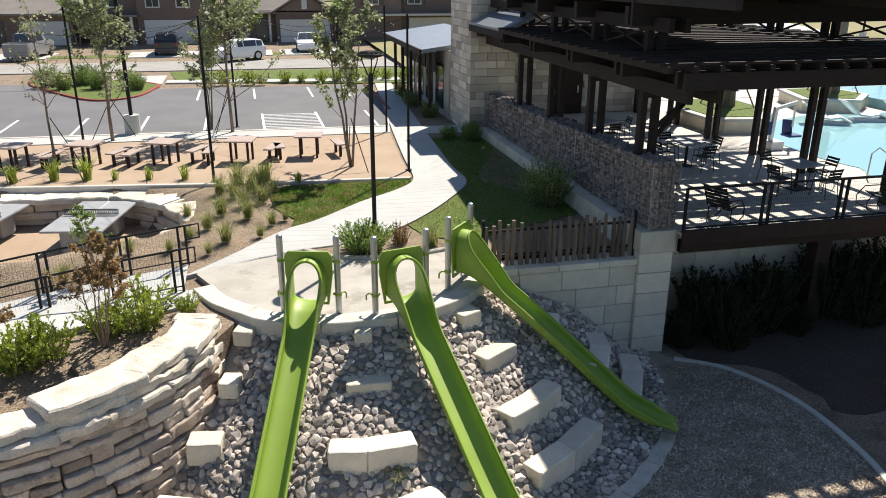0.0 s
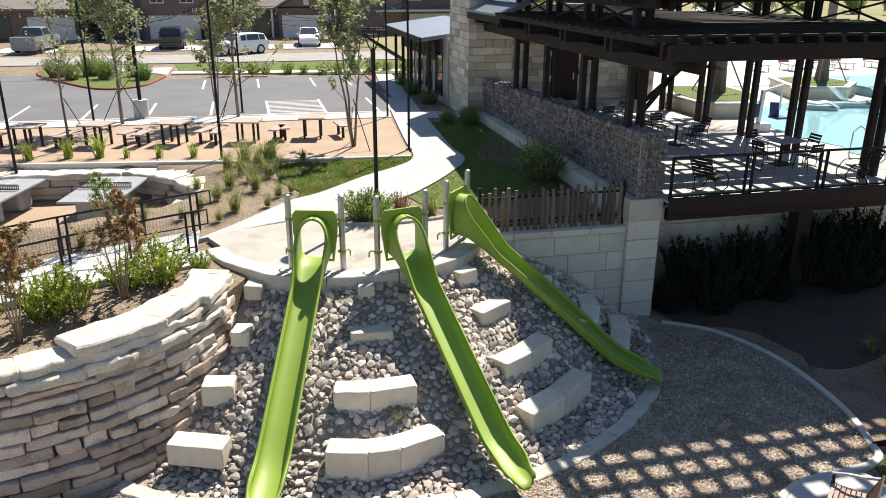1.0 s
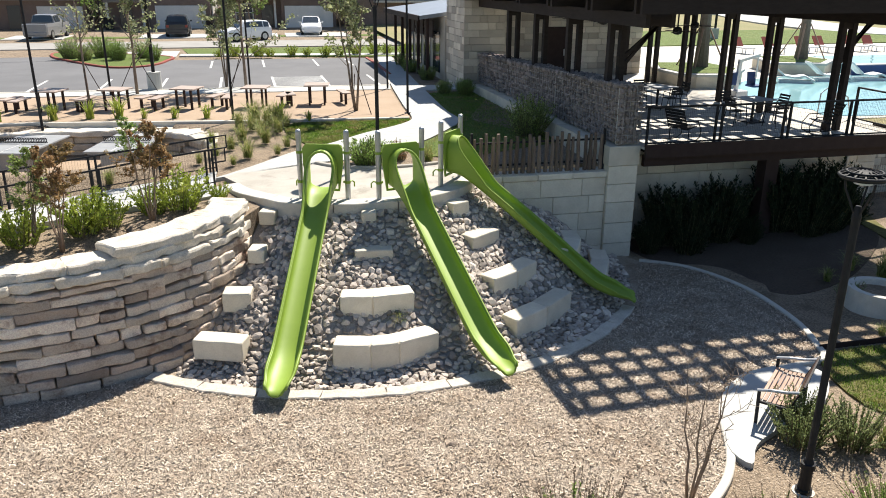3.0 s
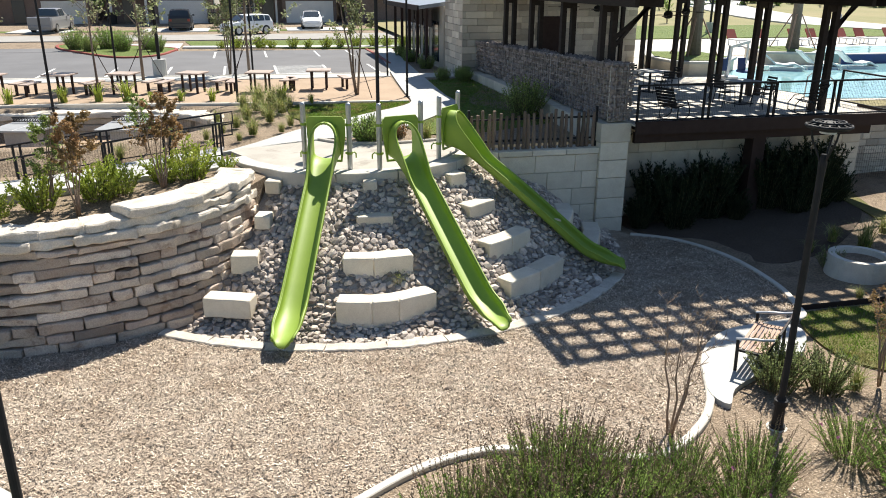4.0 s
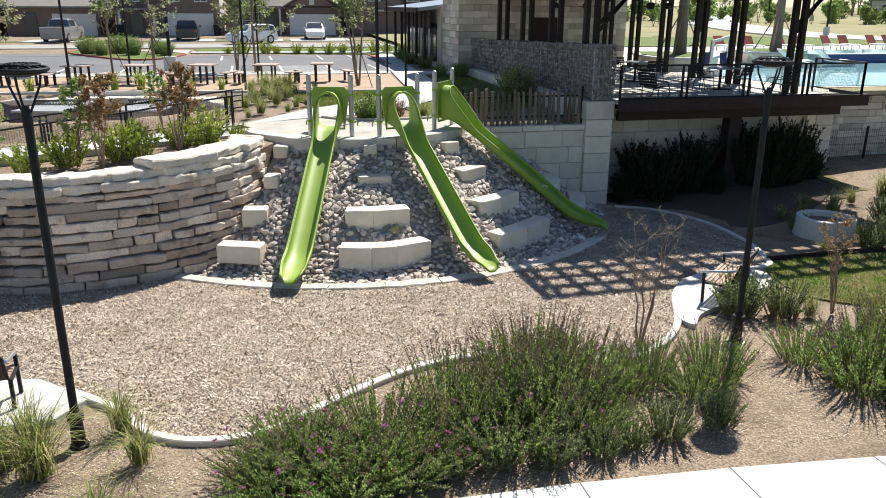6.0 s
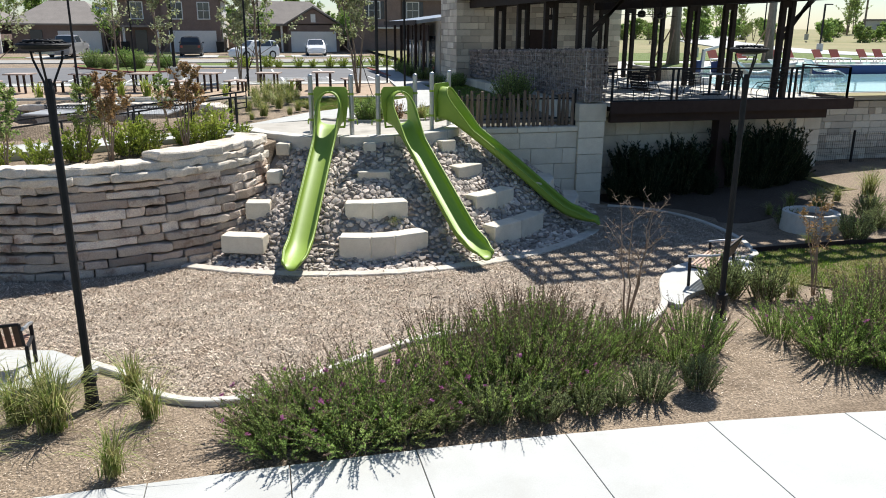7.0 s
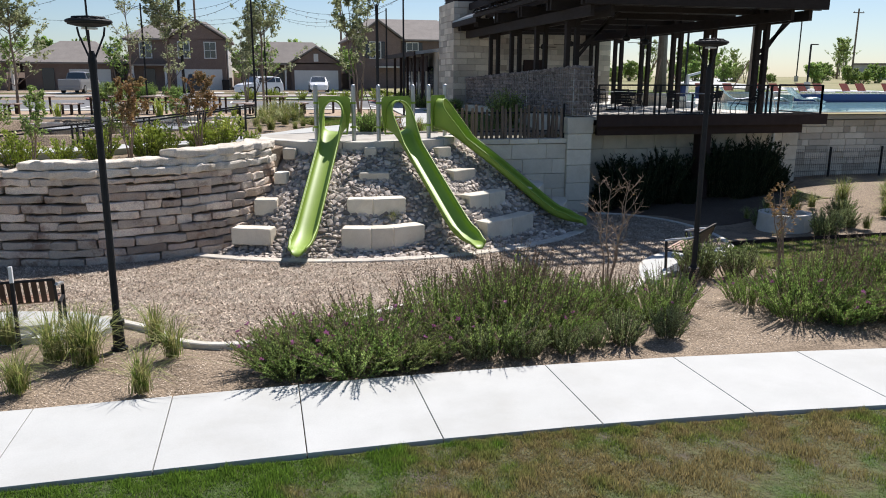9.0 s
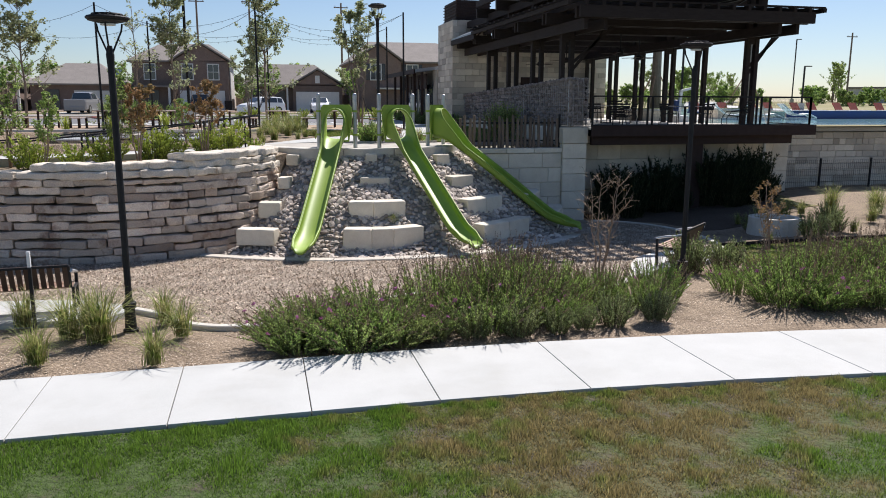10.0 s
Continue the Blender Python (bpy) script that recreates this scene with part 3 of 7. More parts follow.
def side_y(x):
    return lerp_table([(-40, 0.95), (-5, 1.08), (-1, 1.13), (0.5, 1.13), (2.4, 1.08), (4.3, 0.96), (6.3, 0.76), (8.0, 0.55), (14, -0.5), (30, -4.6)], x)


jx = [-22.0 + 1.61 * i for i in range(13)] + [-1.11, 0.40, 2.31, 4.24, 6.16, 8.1, 10.1, 12.0, 14, 16, 18, 20, 22, 24, 26]
for a, b in zip(jx, jx[1:]):
    o = [(a + 0.006, side_y(a)), (a + 0.006, side_y(a) - 1.92), (b - 0.006, side_y(b) - 1.92), (b - 0.006, side_y(b))]
    part("sidewalk_slab", Geo().prism(list(reversed(o)), 0.0, 0.235), CONC, side, bevel=0.006)
g = Geo().sheet([[(x, side_y(x) - 1.9, 0.2), (x, side_y(x) - 0.02, 0.2)] for x in jx])
structure("sidewalk_bed", g, SOIL, "dark bed under the sidewalk joints", "sidewalk")

# near lawn
lx = [-60, -30, -16] + [-12 + 1.0 * i for i in range(29)] + [20, 26, 40, 80]
g = Geo().sheet([[(x, side_y(x) - 1.95 - d, 0.19 - 0.012 * min(d, 1.5) + 0.02 * noise.noise((x * 0.4, d, 0))) for x in reversed(lx)] for d in (0.0, 0.8, 2, 4, 7, 12, 25, 60, 200)])
structure("front_lawn", g, GRASS, "patchy green and brown lawn in front of the sidewalk", "lawn", smooth=True)
# lawn on the far right, lawns along the path
SIDE_LAWN = [(p.x, p.y) for p in spline([(9.5, 6.6, 0), (10.2, 5.6, 0), (12.0, 5.0, 0), (16, 4.7, 0), (26, 4.6, 0), (26, 8.2, 0), (18, 8.2, 0), (13.8, 8.4, 0), (10.8, 8.6, 0), (9.9, 8.2, 0)], 4, True)]
structure("side_lawn", Geo().prism(SIDE_LAWN, lambda x, y: low_z(x, y) - 0.2, lambda x, y: low_z(x, y) + 0.005),
          LAWN_DRY, "small browning lawn beside the planting bed", "lawn")
structure("wall_lawn", Geo().prism([(16.3, 13.3), (26, 12.6), (40, 12.6), (40, 16.6), (17.0, 16.6)], lambda x, y: low_z(x, y) - 0.2, lambda x, y: low_z(x, y) + 0.01),
          LAWN_DRY, "strip of lawn at the pool wall", "lawn")
PATH_LAWN = [(p.x - 0.02, p.y + 0.02) for p in edge_l if 18.8 < p.y < 22.5] + [(4.3, 22.6), (0.4, 22.6), (0.0, 21.8), (0.1, 20.6), (0.6, 19.6)]
structure("path_lawn", Geo().prism(PATH_LAWN, lambda x, y: path_z(y) - 0.25, lambda x, y: path_z(y) - 0.005), LAWN, "bright green lawn beside the curving path", "lawn")
SHADE_LAWN = [(p.x + 0.02, p.y - 0.02) for p in edge_r if 18.6 < p.y < 29] + [(8.2, 29.0), (8.2, 18.6), (5.0, 17.4), (3.8, 17.6)]
structure("wall_side_lawn", Geo().prism(SHADE_LAWN, lambda x, y: path_z(y) - 0.25, lambda x, y: path_z(y) - 0.008), LAWN, "shaded green lawn beside the rock-filled wall", "lawn")
structure("picnic_ground", Geo().prism([(-30, 24.0), (-8, 24.2), (-1, 23.2), (4.36, 22.75), (4.5, 25.4), (4.85, 29.82), (-30, 30.9)], 2.3, 2.60), REDGRAVEL,
          "reddish crushed granite picnic area", "gravel")
structure("picnic_edging", ribbon([Vector(p) for p in ((-30, 23.9, 0), (-8, 24.1, 0), (-1, 23.1, 0), (4.3, 22.68, 0))], 0.16, 0.05, lambda x, y: 2.58), CURB, "pale kerb along the picnic area", "kerb")

# car park and street
structure("parking_walk", Geo().prism([(-30, 30.9), (4.85, 29.82), (5.05, 31.1), (-30, 32.3)], 2.3, 2.63), CONC, "pale concrete walk along the car park", "footpath")
structure("car_park", Geo().prism([(-60, 33.4), (5.05, 31.12), (5.75, 35.4), (5.75, 43.9), (-60, 47.3)], 2.2, 2.61), ASPHALT, "grey asphalt car park with white lines", "road")
structure("parking_kerb", ribbon([Vector(p) for p in ((-30, 32.36, 0), (5.02, 31.16, 0), (5.62, 35.2, 0))], 0.18, 0.05, lambda x, y: 2.6), CURB, "pale kerb of the car park", "kerb")
structure("red_kerb", ribbon([Vector(p) for p in ((5.72, 35.3, 0), (5.8, 39.6, 0), (5.72, 43.9, 0))], 0.18, 0.06, lambda x, y: 2.6), REDPAINT, "red painted fire-lane kerb", "kerb")
structure("street", Geo().prism([(-200, 54), (-20, 52.2), (60, 50.8), (60, 59.5), (-20, 60.2), (-200, 62)], 2.3, 2.72), STREETM, "grey residential street behind the car park", "road")
structure("verge_lawn", Geo().prism([(-4.9, 47.9), (-4.2, 46.6), (6.4, 44.2), (30, 43), (30, 50.9), (-5.6, 51.7)], 2.2, 2.66), LAWN, "green verge between the car park and the street", "lawn")
structure("street_walk", Geo().prism([(-5.3, 46.3), (6.0, 44.95), (60, 43.6), (60, 44.8), (6.0, 46.15), (-5.3, 47.5)], 2.3, 2.69), CONC, "pale sidewalk along the verge", "sidewalk")
structure("street_entry", Geo().prism([(-60, 47.35), (-12.0, 44.85), (-5.5, 44.55), (-5.7, 51.8), (-20, 52.15), (-60, 52.5)], 2.2, 2.615), ASPHALT, "grey asphalt entry from the street to the car park", "road")
structure("driveway_apron", Geo().prism([(-8.3, 47.2), (-5.5, 46.3), (-5.6, 51.7), (-9.2, 51.9)], 2.3, 2.64), CONC, "pale concrete apron beside the traffic island", "driveway")
structure("front_yards", Geo().prism([(-90, 60.8), (60, 59.8), (60, 75), (-90, 76)], 2.3, 2.78), LAWN, "green and dry front yards of the houses", "lawn")
marks = thing("parking_lines", "white painted parking lines and hatching on asphalt", "marking")
tagged(marks, kind="structure")
for x in (-10.2, -7.4, -4.9, -2.4, 4.6):
    part("line", Geo().box((x, 33.5 - 0.03 * x, 2.616), (0.11, 3.9, 0.008), 1), PAINT, marks)
for x in (-3.2, -0.4, 2.5, 4.4):
    part("line", Geo().box((x, 41.6, 2.616), (0.11, 3.6, 0.008), 1), PAINT, marks)
for i in range(10):
    part("hatch_bar", Geo().beam((0.0, 31.75 + 0.36 * i, 2.616), (2.3, 31.65 + 0.36 * i, 2.616), 0.1, 0.008), PAINT, marks)
for x in (-0.04, 2.34):
    part("line", Geo().box((x, 33.4, 2.617), (0.11, 3.8, 0.008), 1), PAINT, marks)
isl = [(p.x, p.y) for p in spline([(x, y, 0) for x, y in ((-10.6, 43.9), (-8.2, 40.7), (-6.5, 41.2), (-5.8, 43.6), (-6.2, 46.6), (-12.4, 50.0), (-12.6, 47.4))], 5, True)]
structure("island_kerb", ribbon([Vector((x, y, 0)) for x, y in isl + isl[:1]], 0.18, 0.12, lambda x, y: 2.58), REDPAINT, "red kerb round a planted traffic island", "kerb")
structure("island_lawn", Geo().prism(isl, 2.3, 2.68), LAWN, "green traffic island in the car park", "lawn")
# pool terrace
structure("pool_terrace", Geo().prism([(9.36, 16.9), (18.3, 16.9), (18.3, 45), (9.36, 45)], 2.3, 2.88), DECKM, "pale concrete pool terrace", "terrace")
structure("far_terrace", Geo().prism([(18.3, 33.5), (60, 33.5), (60, 45), (18.3, 45)], 2.3, 2.9), DECKM, "pale sunlit terrace behind the pool", "terrace")
pool = [(p.x, p.y) for p in spline([(x, y, 0) for x, y in ((18.7, 18.4), (18.15, 19.8), (17.85, 21.2), (17.9, 23.0), (18.3, 25.0), (19.6, 26.6), (21.4, 27.9), (23.6, 28.6), (26, 28.35), (34, 28.35), (44, 28.35), (44, 18.1), (30, 18.1))], 4, True)]
structure("pool_water", Geo().prism(pool, 2.4, 2.9), WATER, "turquoise swimming pool water", "water")
structure("pool_surround", Geo().prism([(18.3, 18.0), (60, 18.0), (60, 33.5), (18.3, 33.5)], 2.3, 2.88), DECKM, "pale pool surround", "terrace")

# shade below the deck is put into this bed's dark mulch colour
SHADE_MULCH = mat("shade_darkened_mulch", (0.115, 0.085, 0.062), (0.07, 0.05, 0.037), 0.95, 1.1, 30, 1.0, 0.03, fine_mix=0.6, fine_ramp=(0.4, 0.6))
shade_outline = [(p.x, p.y) for p in spline([(x, y, 0) for x, y in ((9.5, 16.6), (9.75, 14.9), (10.7, 14.1), (11.1, 12.3), (11.9, 11.5), (13.6, 11.9), (15.4, 13.1), (16.6, 14.4), (17.2, 16.6))], 5)]
structure("bark_bed", Geo().prism(shade_outline, lambda x, y: low_z(x, y) - 0.3, lambda x, y: low_z(x, y) - 0.015), SHADE_MULCH, "dark mulch round the evergreens, its shade put into the colour", "ground")
structure("bed_soil", Geo().prism([(-2.9, 11.5), (-2.2, 11.9), (-1.4, 12.9), (-0.85, 13.9), (-1.2, 15.0), (-1.6, 15.6), (-3.2, 14.9), (-3.6, 13.0)], 1.4, lambda x, y: 2.12 + 0.06 * (y - 12)), SOIL, "brown mulched bed behind the wall end", "ground")
structure("plaza_kerb", ribbon(spline([(p[0], p[1], 0) for p in ((0.7, 17.35), (1.3, 16.75), (2.2, 16.45), (3.3, 16.5), (4.3, 16.75))], 5), 0.14, 0.1, lambda x, y: 2.335), CONC_GREY, "low curved grey kerb round the plaza bed", "kerb")
structure("plaza_bed", Geo().prism([(0.8, 17.4), (1.35, 16.85), (2.2, 16.55), (3.3, 16.6), (4.25, 16.85), (4.0, 17.35), (2.9, 17.9), (1.9, 17.5)], 2.0, 2.375), SOIL, "small mulched bed behind the plaza", "ground")


# ---- stacked ledge-stone wall ----
wall = thing("stone_wall", "curved dry-stacked ledge stone retaining wall in tan and brown", "wall")
tagged(wall, kind="structure")
arc = [0.0]
for a, b in zip(WALL_PLAN, WALL_PLAN[1:]):
    arc.append(arc[-1] + (b - a).length)


def on_wall(s):
    for i in range(len(arc) - 1):
        if s <= arc[i + 1] or i == len(arc) - 2:
            t = (s - arc[i]) / (arc[i + 1] - arc[i])
            p = WALL_PLAN[i].lerp(WALL_PLAN[i + 1], t)
            d = (WALL_PLAN[i + 1] - WALL_PLAN[i]).normalized()
            return p, d


S0 = 8.0
BATTER = 0.13
z = -0.14
seed = 1
for h in (0.22, 0.19, 0.23, 0.20, 0.215, 0.19, 0.225, 0.195, 0.205, 0.16):
    s = S0 + rnd.uniform(-1, 0)
    while s < arc[-1] - 0.1:
        ln = min(rnd.choice((0.45, 0.6, 0.75, 0.9, 1.1, 1.25)) * rnd.uniform(0.9, 1.1), arc[-1] - s)
        if s > arc[-1] - 4.2:
            ln = min(ln, rnd.uniform(0.4, 0.85))
        p, d = on_wall(s + ln / 2)
        nrm = Vector((-d.y, d.x, 0))
        q = p + nrm * (0.26 + BATTER * (z + 0.1) + rnd.uniform(-0.045, 0.055))
        if s + ln > arc[-1] - 3.3 and z < mound_z(math.hypot(q.x - CX, q.y - CY), 233) - 0.5:
            s += ln
            continue
        seed += 1
        hk = h + rnd.choice((-0.04, -0.02, -0.005, 0.005, 0.012))
        gg = rough_box((q.x, q.y, z + hk / 2), (ln - rnd.uniform(0.02, 0.06), 0.5, hk - 0.014), (10, 3, 4), 0.032, seed, math.degrees(math.atan2(d.y, d.x)), 0.5, rnd.uniform(-0.028, 0.028))
        part("ledge_stone", gg, SLAB, wall)
        s += ln
    z += h
WALL_TOP = z
# pale top courses, stepping up twice towards the mound
for level, s_from, s_to in ((0, S0, arc[-1]), (1, arc[-1] - 8.1, arc[-1]), (2, arc[-1] - 4.35, arc[-1])):
    s = s_from
    while s < s_to - 0.15:
        ln = min(rnd.uniform(0.75, 1.35), s_to - s)
        if level == 2 and s == s_from:
            ln = 1.65
        p, d = on_wall(s + ln / 2)
        nrm = Vector((-d.y, d.x, 0))
        seed += 1
        dep = 0.62 if level < 2 else 0.8
        q = p + nrm * (0.28 + BATTER * WALL_TOP + (0.03, 0.10, 0.24)[level] + rnd.uniform(-0.03, 0.03))
        gg = rough_box((q.x, q.y, WALL_TOP + 0.095 + level * 0.185), (ln - 0.015, dep, 0.185), (9, 4, 4), 0.05, seed, math.degrees(math.atan2(d.y, d.x)), 0.9)
        part("cap_stone", gg, CAP, wall)
        s += ln
# earth core behind the stones
g = Geo()
ring = []
for p, q in zip(WALL_PLAN, WALL_PLAN[1:]):
    d = (q - p).normalized()
    nrm = Vector((-d.y, d.x, 0))
    a, b, c = p + nrm * 0.34, p + nrm * 0.62, p + nrm * 1.1
    ring.append([(a.x, a.y, -0.4), (b.x, b.y, WALL_TOP - 0.02), (c.x, c.y, WALL_TOP - 0.02), (c.x, c.y, -0.4)])
part("earth_core", g.sheet(ring), SOIL, wall)


# ---- stone step blocks on the mound ----
def step(front, ztop, h, label, depth=0.45):
    """A row of sawn blocks whose front top edge follows the plan points."""
    global seed
    e = thing("stone_step", label, "stone step", "stone steps on the mound")
    for (x0, y0), (x1, y1) in zip(front, front[1:]):
        w, a = math.hypot(x1 - x0, y1 - y0), math.atan2(y1 - y0, x1 - x0)
        x, y = (x0 + x1) / 2 - math.sin(a) * depth / 2, (y0 + y1) / 2 + math.cos(a) * depth / 2
        seed += 1
        part("block", rough_box((x, y, ztop - h / 2), (w - 0.01, depth, h), (5, 4, 4), 0.011, seed, math.degrees(a), 0.6), LIME, e)
    return e


LBL = "pale sawn limestone step block set into cobbles"
ROW = "long curved row of pale sawn limestone step blocks in cobbles"
step([(0.34, 9.86), (1.05, 9.67), (1.62, 9.68), (2.46, 9.96)], 0.575, 0.58, ROW)
step([(0.60, 10.82), (1.25, 10.69), (2.13, 10.75)], 1.14, 0.52, ROW)
step([(1.07, 12.06), (1.91, 12.0)], 1.645, 0.46, LBL)
step([(1.34, 12.88), (1.68, 12.84)], 2.25, 0.42, LBL)
step([(4.20, 10.34), (5.08, 10.86), (5.93, 11.56)], 0.48, 0.58, ROW)
step([(3.98, 11.28), (4.66, 11.68), (5.30, 12.2)], 1.05, 0.52, ROW)
step([(3.84, 12.55), (4.64, 13.06)], 1.58, 0.48, LBL)
step([(3.56, 13.32), (4.02, 13.56)], 2.18, 0.44, LBL)
DARK = "pale grey limestone step block in the shade of the limestone wall"
step([(7.12, 12.35), (7.62, 13.25), (7.86, 14.0)], 0.50, 0.75, DARK)
step([(6.55, 12.8), (6.98, 13.6), (7.12, 14.3)], 1.0, 0.6, DARK)
step([(5.7, 13.5), (6.1, 14.45)], 1.5, 0.55, DARK)
BESIDE = "pale sawn limestone step block against the stone wall"
step([(-2.3, 10.78), (-1.34, 10.42)], 0.52, 0.42, BESIDE)
step([(-1.72, 11.66), (-1.13, 11.58)], 1.07, 0.42, BESIDE)
step([(-1.18, 12.64), (-0.83, 12.55)], 1.64, 0.32, BESIDE)
step([(-0.9, 13.56), (-0.54, 13.44)], 2.21, 0.31, BESIDE)


# ---- slides ----
def slide(x0, y0, deg, run, sink, label):
    """A trough slide from the plaza rim (local x runs outward and down)."""
    e = thing("embankment_slide", label, "slide", "embankment slides", (x0, y0, 0), deg)
    fine = spline([(x, 0, z - sink * smooth(1.5, 4.2, x)) for x, z in ((-0.04, 2.62), (0.25, 2.59), (0.6, 2.41), (2.0, 1.50), (3.5, 0.53), (3.9, 0.34), (4.3, 0.245), (4.68, 0.22))], 20)
    knots = [-0.03, 0.05, 0.12, 0.17, 0.20, 0.204, 0.212, 0.225, 0.245, 0.27, 0.3, 0.34, 0.39, 0.45, 0.52, 0.6, 0.68, 0.77, 0.87, 1.0] + [1.0 + 0.2 * i for i in range(1, 15)] + [3.92, 4.05, 4.18, 4.3, 4.42, 4.54, 4.66]
    line = [Vector((x, 0, lerp_table([(p.x, p.z) for p in fine], x))) for x in knots]
    rows = []
    tot = len(line)

    def section(s, hw):
        """Half of the tunnel's outline at length s from the bottom: floor, side wall, arch."""
        if s < 0.34:
            a = s / 0.34 * math.pi / 2
            return hw * math.sin(a), 0.15 * (1 - math.cos(a))
        if s < 0.74:
            return hw, 0.15 + (s - 0.34)
        a = min((s - 0.74) / 0.54, 1.0) * math.pi / 2
        return hw * math.cos(a), 0.55 + 0.38 * math.sin(a)

    for i, p in enumerate(line):
        q = line[min(i + 1, tot - 1)] - line[max(i - 1, 0)]
        nrm = Vector((-q.z, 0, q.x)).normalized().lerp(Vector((0, 0, 1)), 1 - smooth(0.2, 0.9, p.x)).normalized()
        x = p.x
        t = min(max((x - 0.2) / 0.75, 0.0), 1.0)
        smax = 0.44 + (1.28 - 0.44) * (1 - math.sqrt(t)) ** 1.25
        hw = 0.275 + 0.055 * (1 - smooth(0.1, 0.9, x))
        tip = smooth(4.1, 4.66, x)
        smax *= 1 - 0.30 * tip
        far = x if x < 0.2 else 0.2 + (x - 0.2) * (run - 0.32) / 4.46
        row = []
        for k in range(-16, 17):
            u, w = section(abs(k) / 16 * smax, hw)
            u = math.copysign(u, k) if k else 0.0
            row.append((far + nrm.x * w, u * (1 - 0.22 * tip * tip), p.z + nrm.z * w))
        rows.append(row)
    last = rows[-1]
    for kx, kz, ks in ((0.06, -0.01, 0.86), (0.10, -0.035, 0.62), (0.115, -0.06, 0.4)):
        rows.append([(x + kx, y * ks, 0.22 - sink + (zz - 0.22 + sink) * (0.6 if kx < 0.08 else 0.2) + kz) for x, y, zz in last])
    chute = part("chute", Geo().sheet(rows), GREEN, e, "lime green moulded plastic trough", smooth=True)
    md = chute.modifiers.new("shell", "SOLIDIFY")
    md.thickness, md.offset = 0.035, -1.0
    # rolled rim of the trough
    for s in (0, -1):
        part("rim", Geo().tube([r[s] for r in rows[4:-2]], 0.024, 6), GREEN, e, smooth=True)
    # seams between the moulded sections
    for x in (1.05, 2.05, 3.05):
        k = min(range(len(rows)), key=lambda i: abs(knots[min(i, len(knots) - 1)] - x))
        part("seam", Geo().tube([Vector(p) + Vector((0.004, 0, 0.004)) for p in rows[k]], 0.009, 5), GREEN, e)
    # panel with an arched opening
    g = Geo()
    W, ZM = 0.455, 3.11
    inner = [(-0.33, 2.62)] + [(-0.33 * math.cos(math.pi * i / 16), 3.17 + 0.38 * math.sin(math.pi * i / 16)) for i in range(17)] + [(0.33, 2.62)]
    outer = []
    for u, w in inner:
        a = math.atan2((w - ZM) / 0.54, u / W)
        s = max(abs(math.cos(a)), abs(math.sin(a)))
        outer.append((W * math.cos(a) / s, ZM + 0.54 * math.sin(a) / s))
    for x, flip in ((-0.05, False), (-0.01, True)):
        o = len(g.v)
        for (a, b), (c, d) in zip(inner, outer):
            g.v += [(x, a, b), (x, c, d)]
        for i in range(len(inner) - 1):
            q = o + 2 * i
            g.f.append((q, q + 1, q + 3, q + 2) if flip else (q + 2, q + 3, q + 1, q))
        q = o + 2 * (len(inner) - 1)
        g.f.append((q, q + 1, o + 1, o) if flip else (o, o + 1, q + 1, q))
    n2 = 2 * len(inner)
    for i in range(len(inner)):
        j = (i + 1) % len(inner)
        g.f.append((2 * i + 1, 2 * j + 1, n2 + 2 * j + 1, n2 + 2 * i + 1))
        g.f.append((2 * j, 2 * i, n2 + 2 * i, n2 + 2 * j))
    part("panel", g, GREEN, e, "square lime green entry panel")
    for s in (-1, 1):
        post = part("post", Geo().tube([(-0.06, s * 0.54, 2.25), (-0.06, s * 0.54, 3.92), (-0.06, s * 0.54, 3.96), (-0.06, s * 0.54, 3.975)], [0.062, 0.062, 0.05, 0.02], 14), STEEL, e, "galvanized steel post", smooth=False)
        for zc in (2.78, 3.46):
            part("clamp", Geo().tube([(-0.06, s * 0.54, zc - 0.03), (-0.06, s * 0.54, zc + 0.03)], 0.072, 14).box((-0.06, s * 0.48, zc), (0.03, 0.08, 0.05)), GREEN, post)
        part("hand_loop", Geo().tube([(-0.08, s * 0.57, 2.78), (-0.16, s * 0.63, 2.79), (-0.20, s * 0.67, 2.74), (-0.20, s * 0.67, 2.64)], 0.018, 8), GREEN, e)
    for x, zz in ((1.6, 1.86), (3.1, 0.93)):
        part("strut", Geo().tube([(x, 0.2, zz - 0.25), (x, 0.2, zz - 0.75)], 0.025, 8), STEEL, e)
    return e


slide(0.61, 13.70, 254.0, 5.05, 0.0, "lime green plastic slide in full sun on the cobbled mound")
slide(2.37, 13.47, 283.6, 4.92, 0.0, "lime green plastic slide between two rows of steps")
slide(3.88, 14.68, 320.0, 4.78, 0.13, "lime green plastic slide beside the limestone wall, partly shaded")


# ---- limestone retaining walls below the terrace ----
def block_mesh(w, d, h, cham=0.012, seed=0):
    """A cut block with chamfered front edges; its front looks along -y, origin at the middle."""
    g = Geo()
    x, y, z = w / 2, d / 2, h / 2
    c = cham
    vs = [(-x, y, -z), (x, y, -z), (x, y, z), (-x, y, z), (-x, -y + c, -z), (x, -y + c, -z), (x, -y + c, z), (-x, -y + c, z),
          (-x + c, -y, -z + c), (x - c, -y, -z + c), (x - c, -y, z - c), (-x + c, -y, z - c)]
    g.add(vs, [(1, 0, 3, 2), (0, 1, 5, 4), (1, 2, 6, 5), (2, 3, 7, 6), (3, 0, 4, 7), (4, 5, 9, 8), (5, 6, 10, 9), (6, 7, 11, 10), (7, 4, 8, 11), (8, 9, 10, 11)])
    return g


MESHES = {}


def block(w, d, h, material):
    key = (round(w, 3), round(d, 3), round(h, 3), material.name)
    if key not in MESHES:
        me = block_mesh(w, d, h).mesh("block")
        me.materials.append(material)
        MESHES[key] = me
    return MESHES[key]


